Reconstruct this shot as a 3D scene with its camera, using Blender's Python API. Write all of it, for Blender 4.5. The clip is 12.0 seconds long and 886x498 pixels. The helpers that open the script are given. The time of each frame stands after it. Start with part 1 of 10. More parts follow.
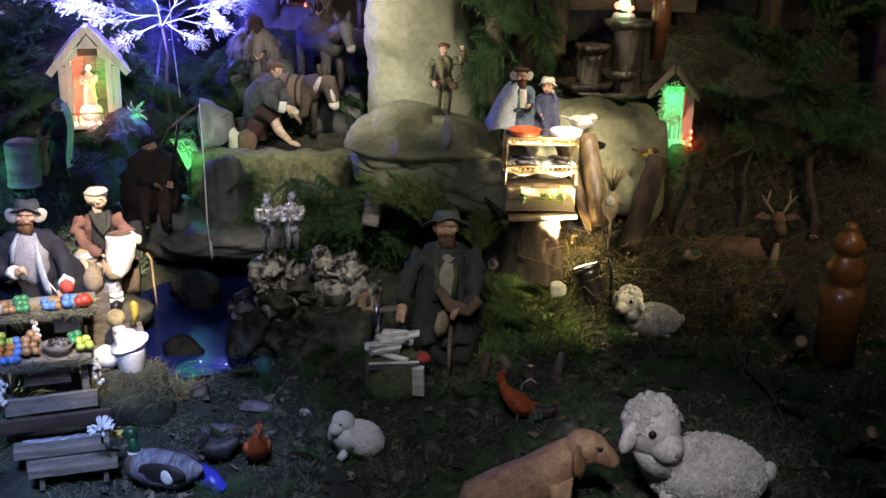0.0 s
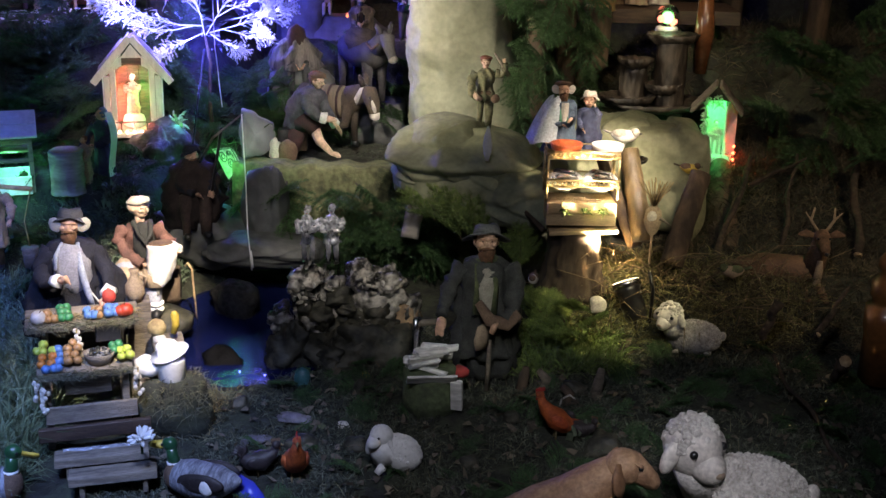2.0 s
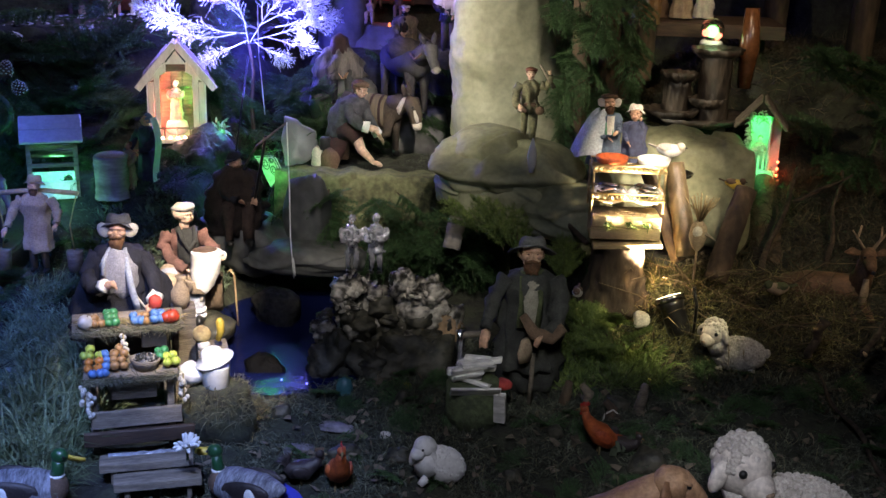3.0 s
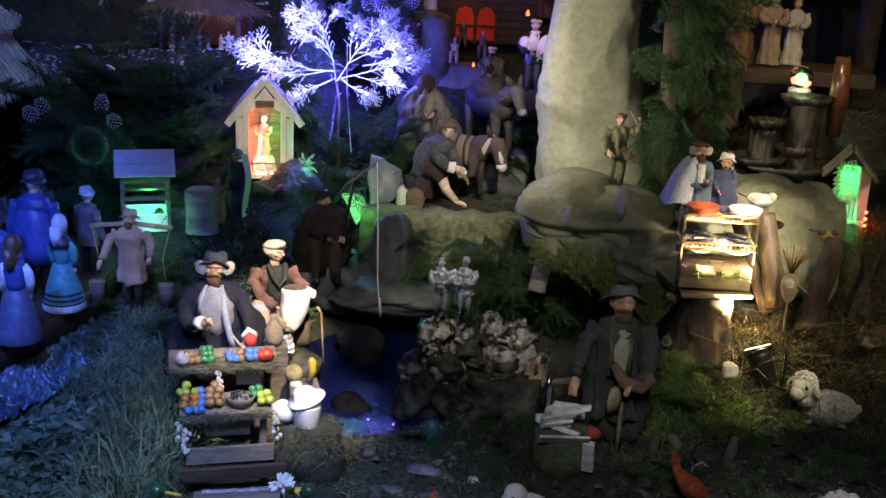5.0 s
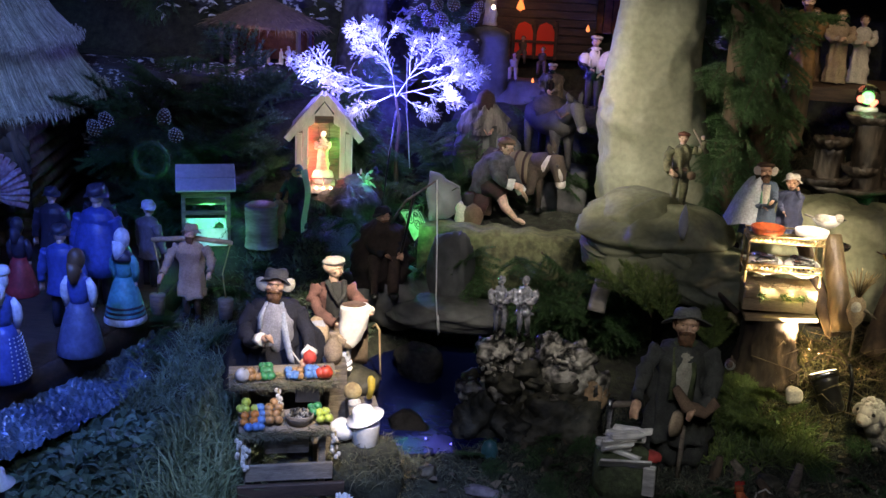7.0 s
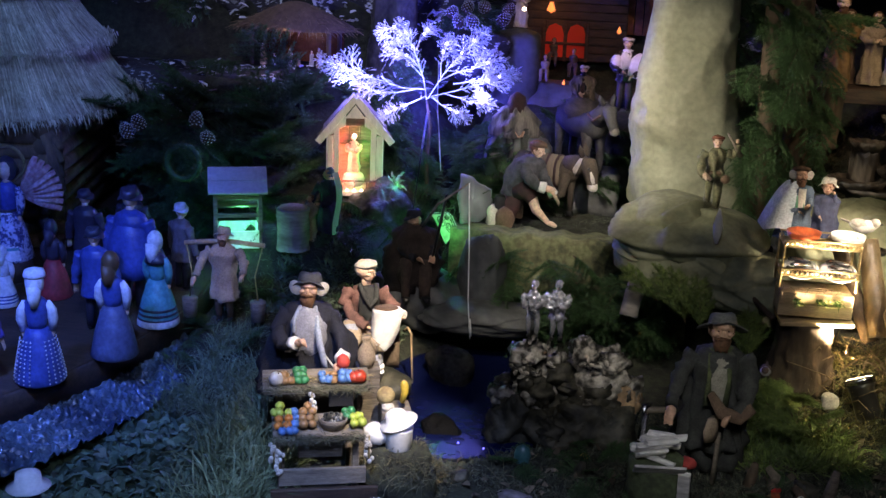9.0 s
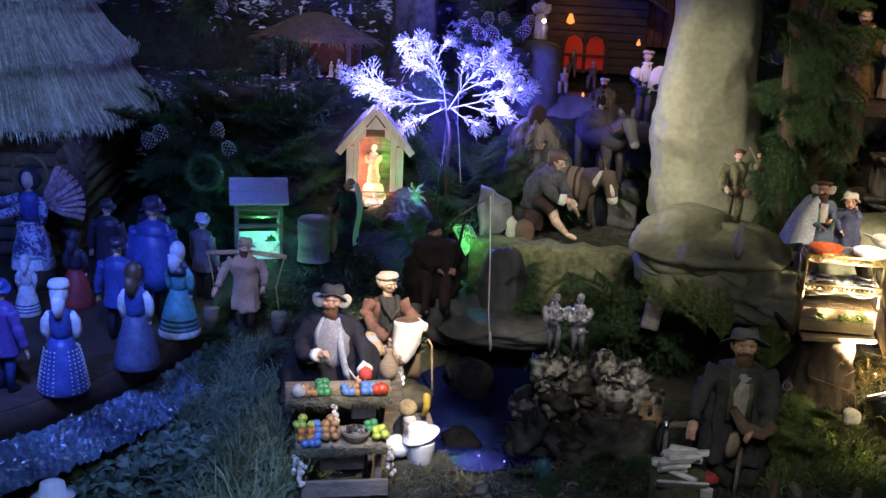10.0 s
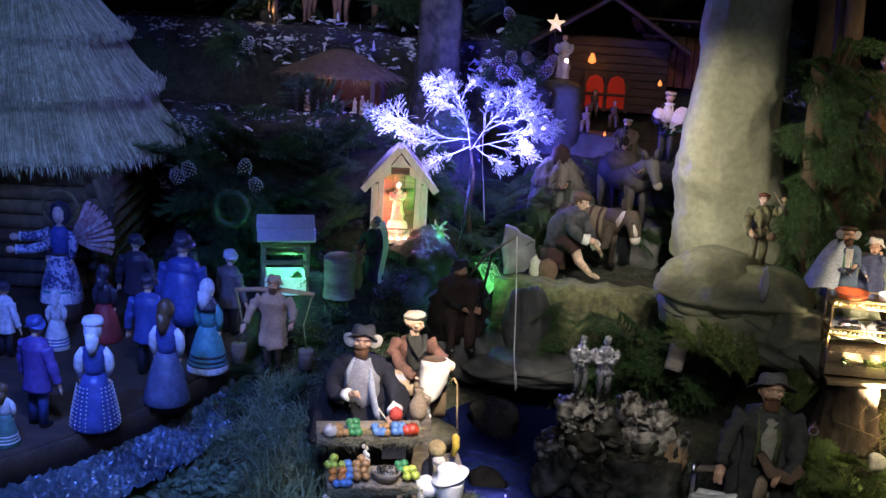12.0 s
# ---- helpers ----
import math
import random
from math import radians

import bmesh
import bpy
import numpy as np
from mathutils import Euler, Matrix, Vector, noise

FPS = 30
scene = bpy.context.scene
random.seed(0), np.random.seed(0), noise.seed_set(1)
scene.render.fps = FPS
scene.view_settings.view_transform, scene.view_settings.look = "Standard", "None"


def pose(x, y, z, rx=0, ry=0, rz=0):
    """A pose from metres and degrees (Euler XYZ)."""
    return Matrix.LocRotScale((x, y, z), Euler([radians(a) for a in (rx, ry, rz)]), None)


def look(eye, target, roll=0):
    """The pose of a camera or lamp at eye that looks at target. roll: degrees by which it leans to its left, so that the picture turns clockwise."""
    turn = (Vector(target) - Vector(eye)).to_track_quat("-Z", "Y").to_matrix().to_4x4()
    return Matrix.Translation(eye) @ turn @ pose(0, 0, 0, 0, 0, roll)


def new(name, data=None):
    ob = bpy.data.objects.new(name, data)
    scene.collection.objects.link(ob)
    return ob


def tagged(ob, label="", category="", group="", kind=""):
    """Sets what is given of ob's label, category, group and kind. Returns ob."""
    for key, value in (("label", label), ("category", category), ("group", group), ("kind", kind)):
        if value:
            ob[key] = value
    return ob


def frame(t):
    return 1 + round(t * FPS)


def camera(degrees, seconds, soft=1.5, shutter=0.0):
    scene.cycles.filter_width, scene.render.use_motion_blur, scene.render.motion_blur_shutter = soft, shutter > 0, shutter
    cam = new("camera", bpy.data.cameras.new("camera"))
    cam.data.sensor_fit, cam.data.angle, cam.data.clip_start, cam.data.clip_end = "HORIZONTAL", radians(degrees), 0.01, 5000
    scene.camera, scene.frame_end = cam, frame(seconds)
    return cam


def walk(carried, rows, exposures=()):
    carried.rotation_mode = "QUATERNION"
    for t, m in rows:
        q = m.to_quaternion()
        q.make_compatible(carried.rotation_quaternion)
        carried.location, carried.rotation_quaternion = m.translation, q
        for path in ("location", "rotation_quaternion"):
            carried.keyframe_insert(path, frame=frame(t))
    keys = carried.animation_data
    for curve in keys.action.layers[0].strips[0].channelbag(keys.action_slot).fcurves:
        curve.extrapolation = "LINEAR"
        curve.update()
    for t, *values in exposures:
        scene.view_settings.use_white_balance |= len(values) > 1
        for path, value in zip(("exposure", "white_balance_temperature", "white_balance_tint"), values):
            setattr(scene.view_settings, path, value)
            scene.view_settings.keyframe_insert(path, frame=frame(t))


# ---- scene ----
cam = camera(42.0, 12.0, soft=1.5)
PATH = [
    (0.0, 0.0000, 0.0000, 1.6500, 70.996, -1.135, 0.391),
    (0.5, 0.0038, 0.0115, 1.6502, 70.942, -1.270, 0.709),
    (1.0, 0.0138, 0.0107, 1.6500, 71.043, -1.160, 1.005),
    (1.5, 0.0098, 0.0089, 1.6578, 71.187, -1.158, 1.375),
    (2.0, -0.0158, 0.0159, 1.6645, 71.327, -1.283, 2.290),
    (2.5, -0.0528, 0.0178, 1.6663, 71.674, -1.757, 3.121),
    (3.0, -0.0785, 0.0230, 1.6684, 71.713, -1.874, 3.788),
    (5.0, -0.1954, 0.0142, 1.7169, 72.985, -2.554, 6.831),
    (5.5, -0.1929, 0.0150, 1.7228, 73.299, -2.332, 7.527),
    (6.0, -0.2064, 0.0197, 1.7253, 73.609, -2.276, 8.376),
    (6.5, -0.2195, 0.0266, 1.7274, 73.700, -2.289, 8.915),
    (7.0, -0.2311, 0.0367, 1.7327, 73.418, -2.501, 9.422),
    (9.0, -0.2619, 0.0444, 1.7423, 73.342, -2.316, 10.615),
    (9.5, -0.2737, 0.0474, 1.7489, 73.422, -2.459, 10.971),
    (10.0, -0.2968, 0.0361, 1.7589, 73.684, -2.504, 11.245),
    (10.5, -0.3170, 0.0226, 1.7697, 73.958, -2.402, 11.756),
    (11.0, -0.3318, 0.0156, 1.7814, 74.269, -2.604, 11.719),
    (11.5, -0.3472, 0.0042, 1.7902, 74.688, -2.846, 11.653),
    (12.0, -0.3688, -0.0044, 1.8100, 74.992, -3.066, 11.694),
]
walk(cam, [(t, pose(x, y, z, rx, ry, rz)) for t, x, y, z, rx, ry, rz in PATH], [(0.0, 0.42, 6750, 16), (3.0, 0.32, 6750, 16), (5.0, 0.18, 6750, 16), (7.0, 0.06, 6750, 16), (12.0, 0.10, 6750, 16)])


# ---- light ----
world = bpy.data.worlds.new("night_room")
scene.world = world
world.use_nodes = True
world.node_tree.nodes["Background"].inputs[0].default_value = (0.12, 0.135, 0.19, 1)
world.node_tree.nodes["Background"].inputs[1].default_value = 0.10


def lamp(name, kind, place, watts, colour, aim=None, radius=0.03, cone=40, blend=0.6):
    data = bpy.data.lights.new(name, kind)
    data.energy, data.color = 1.2 * watts, colour
    if kind == "AREA":
        data.size = radius
    else:
        data.shadow_soft_size = radius
    if kind == "SPOT":
        data.spot_size, data.spot_blend = radians(cone), blend
    ob = new(name, data)
    ob.matrix_world = look(place, aim) if aim else Matrix.Translation(place)
    return ob


WARM, GREEN = (1.0, 0.84, 0.52), (0.05, 1.0, 0.25)
# the black spotlight in the grass, which lights the cook's stand
lamp("spotlight_lamp", "SPOT", (0.485, 3.742, 0.345), 250, WARM, (0.33, 3.82, 0.60), 0.015, 54, 0.8)
# unseen overhead spot, assumed for the warm light on hay and logs
lamp("hay_spot", "SPOT", (1.1, 2.0, 2.9), 270, (1.0, 0.95, 0.58), (0.46, 3.70, 0.24), 0.03, 11, 1.0)
# unseen spotlights assumed overhead for the fruit stand, the rock and the lambs
lamp("stand_spot", "SPOT", (-0.35, 1.9, 2.5), 430, (1.0, 0.88, 0.68), (-1.03, 3.25, 0.28), 0.03, 17, 0.7)
lamp("piper_spot", "SPOT", (-0.35, 2.0, 2.4), 620, (1.0, 0.88, 0.70), (-1.13, 3.68, 0.40), 0.02, 11, 0.6)
lamp("woodcutter_spot", "SPOT", (0.05, 0.9, 2.1), 46, (0.95, 1.0, 0.82), (0.0, 3.42, 0.32), 0.03, 14, 0.9)
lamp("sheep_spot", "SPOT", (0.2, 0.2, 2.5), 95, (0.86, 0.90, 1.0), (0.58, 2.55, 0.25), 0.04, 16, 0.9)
lamp("rock_spot", "SPOT", (-2.15, 2.5, 2.2), 380, (1.0, 0.95, 0.74), (-0.14, 4.5, 0.98), 0.03, 22, 0.9)
# more unseen lamps, added to brighten spring, pond, figures, moss and hut
lamp("spring_spot", "SPOT", (-0.3, 1.7, 2.8), 135, (1.0, 0.94, 0.80), (-0.42, 3.84, 0.42), 0.03, 17, 0.9)
lamp("pond_spot", "SPOT", (-0.9, 1.7, 2.6), 70, (1.0, 0.95, 0.88), (-0.86, 4.2, 0.45), 0.03, 15, 0.9)
lamp("carrier_spot", "SPOT", (-0.9, 1.8, 2.6), 60, (1.0, 0.88, 0.70), (-1.70, 3.76, 0.46), 0.03, 9, 0.9)
lamp("cook_spot", "SPOT", (0.9, 2.2, 2.6), 560, (1.0, 0.88, 0.66), (0.44, 4.04, 0.64), 0.03, 13.5, 0.9)
lamp("donkey_spot", "SPOT", (0.1, 2.2, 2.7), 300, (1.0, 0.92, 0.80), (-0.65, 4.75, 0.62), 0.03, 20, 0.9)
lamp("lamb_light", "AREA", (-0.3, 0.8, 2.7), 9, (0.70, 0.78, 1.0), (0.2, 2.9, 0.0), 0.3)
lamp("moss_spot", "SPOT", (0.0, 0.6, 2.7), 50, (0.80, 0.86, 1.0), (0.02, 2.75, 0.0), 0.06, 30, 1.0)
lamp("front_spot", "SPOT", (-0.6, 0.9, 2.6), 270, (0.32, 0.48, 1.0), (-0.92, 2.7, 0.1), 0.04, 26, 0.9)
lamp("hut_spot", "SPOT", (-1.5, 1.5, 2.6), 270, (0.17, 0.35, 1.0), (-2.75, 4.15, 1.30), 0.05, 22, 0.7)
# added fill for the dark corner, which has no source of its own
lamp("corner_fill", "SPOT", (1.9, 2.0, 2.8), 95, (1.0, 0.82, 0.55), (1.2, 4.6, 0.6), 0.05, 50, 1.0)
# blue floods over the dancers and the pond
lamp("doll_flood", "SPOT", (-2.0, 1.7, 2.4), 260, (0.055, 0.15, 1.0), (-2.3, 3.6, 0.35), 0.05, 40, 0.8)
lamp("grass_flood", "SPOT", (-1.2, 1.6, 2.4), 150, (0.17, 0.33, 1.0), (-1.75, 2.95, 0.1), 0.05, 50, 0.9)
# unseen spots added to brighten the back ledges, statues and red hut
lamp("ledge_spot", "SPOT", (-1.6, 3.6, 2.95), 130, (0.50, 0.56, 1.0), (-1.95, 6.0, 1.1), 0.05, 46, 0.9)
lamp("statue_spot", "SPOT", (0.5, 3.5, 2.95), 70, (1.0, 0.80, 0.52), (0.62, 5.1, 0.95), 0.04, 28, 0.9)
lamp("red_hut_spot", "SPOT", (-0.3, 3.9, 2.95), 40, (1.0, 0.72, 0.62), (-0.55, 5.8, 1.05), 0.05, 30, 0.9)
# blue lamps in the white tree
for px, watts in (((-1.42, 4.93, 1.14), 6.2), ((-1.55, 4.84, 1.00), 6.2), ((-1.06, 4.98, 1.07), 4.6), ((-0.98, 4.96, 0.96), 3.2), ((-1.25, 4.90, 0.93), 5.8)):
    lamp("tree_lamp", "POINT", px, watts, (0.15, 0.16, 1.0), None, 0.02)

# added blue fill behind the tree, for the glow on the rocks
lamp("tree_back_fill", "POINT", (-1.28, 5.16, 1.04), 16, (0.05, 0.05, 1.0), None, 0.03)


# ---- materials ----
def mat(name, a, b=None, rough=0.75, scale=18.0, bump=0.25, bscale=70.0, metal=0.0, spread=0.5, vary=0.0, coat=0.0, trans=0.0, stretch=None, subsurf=0.0, bias=0.0, grain=0.18):
    """Two colours mixed by noise at two scales, with a fine relief; vary: how far each piece differs."""
    m = bpy.data.materials.new(name)
    m.use_nodes = True
    n, l = m.node_tree.nodes, m.node_tree.links
    p = n["Principled BSDF"]
    b = b or tuple(0.6 * c for c in a)
    tc = n.new("ShaderNodeTexCoord")
    co = tc.outputs["Object"]
    if stretch:
        mp = n.new("ShaderNodeMapping")
        mp.inputs["Scale"].default_value = stretch
        l.new(co, mp.inputs[0])
        co = mp.outputs[0]
    n1, n2, n3 = (n.new("ShaderNodeTexNoise") for _ in range(3))
    for nn, s, d in ((n1, scale, 6), (n2, scale * 0.22, 3), (n3, bscale, 5)):
        nn.inputs["Scale"].default_value, nn.inputs["Detail"].default_value = s, d
        l.new(co, nn.inputs["Vector"])
    add = n.new("ShaderNodeMath")
    add.operation = "ADD"
    l.new(n1.outputs["Fac"], add.inputs[0])
    l.new(n2.outputs["Fac"], add.inputs[1])
    ramp = n.new("ShaderNodeMapRange")
    ramp.inputs["From Min"].default_value, ramp.inputs["From Max"].default_value = 1.0 + bias - spread * 0.5, 1.0 + bias + spread * 0.5
    l.new(add.outputs[0], ramp.inputs["Value"])
    mix = n.new("ShaderNodeMix")
    mix.data_type = "RGBA"
    mix.inputs[6].default_value, mix.inputs[7].default_value = (*b, 1), (*a, 1)
    l.new(ramp.outputs[0], mix.inputs[0])
    out = mix.outputs[2]
    if vary:
        geo, hsv = n.new("ShaderNodeNewGeometry"), n.new("ShaderNodeHueSaturation")
        mr = n.new("ShaderNodeMapRange")
        mr.inputs["To Min"].default_value, mr.inputs["To Max"].default_value = 1 - vary, 1 + vary
        l.new(geo.outputs["Random Per Island"], mr.inputs["Value"])
        l.new(mr.outputs[0], hsv.inputs["Value"])
        l.new(out, hsv.inputs["Color"])
        out = hsv.outputs[0]
    if grain:
        gr, gm = n.new("ShaderNodeMapRange"), n.new("ShaderNodeVectorMath")
        gr.inputs["From Min"].default_value, gr.inputs["From Max"].default_value = 0.35, 0.65
        gr.inputs["To Min"].default_value, gr.inputs["To Max"].default_value = 1 - grain, 1 + grain
        gm.operation = "SCALE"
        l.new(n3.outputs["Fac"], gr.inputs["Value"])
        l.new(out, gm.inputs[0])
        l.new(gr.outputs[0], gm.inputs["Scale"])
        out = gm.outputs[0]
    l.new(out, p.inputs["Base Color"])
    p.inputs["Roughness"].default_value, p.inputs["Metallic"].default_value = rough, metal
    p.inputs["Coat Weight"].default_value, p.inputs["Transmission Weight"].default_value = coat, trans
    if subsurf:
        p.inputs["Subsurface Weight"].default_value = subsurf
    bp = n.new("ShaderNodeBump")
    bp.inputs["Strength"].default_value, bp.inputs["Distance"].default_value = bump, 0.006
    l.new(n3.outputs["Fac"], bp.inputs["Height"])
    l.new(bp.outputs[0], p.inputs["Normal"])
    return m


def glow(name, colour, strength):
    m = bpy.data.materials.new(name)
    m.use_nodes = True
    p = m.node_tree.nodes["Principled BSDF"]
    p.inputs["Base Color"].default_value = (*colour, 1)
    p.inputs["Emission Color"].default_value, p.inputs["Emission Strength"].default_value = (*colour, 1), strength
    return m


M_SOIL = mat("soil_and_moss", (0.040, 0.046, 0.026), (0.010, 0.010, 0.008), 0.95, 30, 0.9, 90)
M_MOSS = mat("dry_moss", (0.115, 0.128, 0.09), (0.022, 0.026, 0.019), 0.9, 40, 0.5, 120, vary=0.75)
M_HAY = mat("dry_hay", (0.34, 0.27, 0.12), (0.16, 0.11, 0.05), 0.85, 30, 0.2, 90, vary=0.5)
M_FIR = mat("fir_needles", (0.05, 0.11, 0.035), (0.025, 0.06, 0.02), 0.6, 30, 0.1, 90, vary=0.4)
M_THUJA = mat("thuja_green", (0.15, 0.205, 0.05), (0.05, 0.09, 0.022), 0.6, 30, 0.1, 90, vary=0.4)
M_BARK = mat("bark", (0.14, 0.095, 0.06), (0.035, 0.025, 0.018), 0.9, 22, 0.9, 60, stretch=(1, 1, 0.3))
M_BIRCH = mat("pale_bark", (0.42, 0.40, 0.36), (0.16, 0.14, 0.12), 0.85, 14, 0.7, 50, stretch=(0.4, 0.4, 1.5))
M_ENDGRAIN = mat("sawn_wood", (0.50, 0.37, 0.21), (0.33, 0.22, 0.12), 0.8, 40, 0.2, 90)
M_PALEWOOD = mat("pale_planed_wood", (0.62, 0.48, 0.28), (0.46, 0.33, 0.18), 0.65, 12, 0.2, 60, stretch=(1, 6, 6))
M_GREYWOOD = mat("weathered_wood", (0.24, 0.20, 0.15), (0.10, 0.08, 0.06), 0.85, 14, 0.5, 60, stretch=(1, 6, 6))
M_CHAPEL = mat("limewashed_boards", (0.68, 0.63, 0.55), (0.52, 0.47, 0.39), 0.65, 12, 0.25, 60, stretch=(6, 6, 1), grain=0.08)
M_DARKWOOD = mat("dark_stained_wood", (0.075, 0.045, 0.028), (0.03, 0.018, 0.012), 0.6, 14, 0.4, 60, stretch=(1, 6, 6))
M_REDWOOD = mat("varnished_red_wood", (0.17, 0.07, 0.028), (0.09, 0.035, 0.015), 0.25, 12, 0.1, 60, coat=0.5)
M_ROCKPAPER = mat("painted_rock_sheeting", (0.30, 0.305, 0.22), (0.19, 0.195, 0.135), 0.58, 5, 0.30, 45, spread=0.45, grain=0.12)
M_ROCKOLIVE = mat("olive_rock_sheeting", (0.28, 0.29, 0.18), (0.15, 0.155, 0.09), 0.7, 6, 0.30, 45, spread=0.30, grain=0.14)
M_ROCKDARK = mat("dark_rock_sheeting", (0.13, 0.135, 0.125), (0.04, 0.043, 0.042), 0.6, 11, 0.8, 26)
M_STONE = mat("rough_stone", (0.075, 0.07, 0.048), (0.013, 0.014, 0.010), 0.6, 22, 1.0, 45, spread=0.35)
M_QUARTZ = mat("quartz_stone", (0.42, 0.40, 0.35), (0.022, 0.021, 0.018), 0.28, 34, 1.0, 60, spread=0.30, bias=0.06)
M_SNOWROCK = mat("snow_dusted_rock", (0.62, 0.65, 0.74), (0.035, 0.035, 0.045), 0.8, 34, 1.0, 60, spread=0.10, stretch=(1, 1, 2.4), bias=0.16)
M_THATCH = mat("straw_thatch", (0.46, 0.42, 0.33), (0.26, 0.23, 0.17), 0.85, 30, 0.5, 90, vary=0.45)
M_LINER = mat("blue_pond_liner", (0.012, 0.018, 0.13), (0.006, 0.009, 0.06), 0.35, 8, 0.3, 30)
M_DARK = mat("black_cloth_wall", (0.012, 0.012, 0.014), (0.006, 0.006, 0.007), 0.95, 10, 0.3, 60)
M_SKIN = mat("painted_skin", (0.60, 0.38, 0.26), (0.48, 0.27, 0.17), 0.5, 30, 0.1, 80)
M_FACEPALE = mat("pale_painted_face", (0.72, 0.52, 0.38), (0.60, 0.40, 0.28), 0.5, 30, 0.1, 80)
M_BEARD = mat("brown_beard", (0.20, 0.095, 0.045), (0.08, 0.04, 0.022), 0.8, 60, 0.6, 150)
M_COAT = mat("dark_wool_coat", (0.085, 0.08, 0.075), (0.04, 0.037, 0.036), 0.9, 30, 0.4, 200)
M_OLIVE = mat("olive_cloth", (0.12, 0.14, 0.06), (0.04, 0.05, 0.025), 0.9, 45, 0.4, 200)
M_BROWNCLOTH = mat("brown_cloth", (0.17, 0.11, 0.07), (0.09, 0.055, 0.035), 0.9, 30, 0.4, 200)
M_TANCLOTH = mat("tan_cloth", (0.40, 0.31, 0.21), (0.26, 0.19, 0.13), 0.9, 30, 0.4, 200)
M_LINEN = mat("linen_cloth", (0.62, 0.58, 0.50), (0.44, 0.41, 0.36), 0.9, 30, 0.3, 200)
M_WHITE = mat("white_paint", (0.80, 0.79, 0.77), (0.66, 0.65, 0.62), 0.55, 20, 0.1, 80, grain=0.06)
M_BLUECLOTH = mat("blue_cloth", (0.14, 0.22, 0.34), (0.08, 0.13, 0.22), 0.85, 30, 0.3, 200)
M_FELT = mat("grey_felt", (0.20, 0.185, 0.15), (0.11, 0.10, 0.085), 0.95, 30, 0.4, 200)
M_WOOL = mat("cream_resin_wool", (0.60, 0.57, 0.52), (0.36, 0.33, 0.29), 0.7, 60, 0.8, 130)
M_RESINFACE = mat("cream_resin", (0.62, 0.58, 0.52), (0.50, 0.45, 0.40), 0.55, 20, 0.1, 80)
M_DOG = mat("tan_resin", (0.46, 0.28, 0.15), (0.24, 0.13, 0.07), 0.6, 26, 0.7, 70)
M_ORANGE = mat("orange_red_feathers", (0.50, 0.10, 0.025), (0.28, 0.045, 0.015), 0.6, 30, 0.4, 120)
M_BLACK = mat("black_paint", (0.015, 0.015, 0.016), (0.008, 0.008, 0.008), 0.3, 20, 0.1, 80)
M_STEEL = mat("steel", (0.6, 0.6, 0.6), (0.45, 0.45, 0.45), 0.25, 20, 0.1, 80, metal=1.0)
M_FOIL = mat("silver_foil", (0.85, 0.86, 0.90), (0.55, 0.56, 0.60), 0.26, 20, 0.9, 90, metal=0.7)
M_FROST = mat("white_frosted_twigs", (0.90, 0.91, 0.95), (0.78, 0.80, 0.86), 0.6, 40, 0.2, 120)
M_GLASS = mat("clear_glass", (0.95, 0.95, 0.95), (0.9, 0.9, 0.9), 0.05, 10, 0.02, 30, trans=1.0)


# ---- building kit ----
def rng(k):
    return random.Random(k)


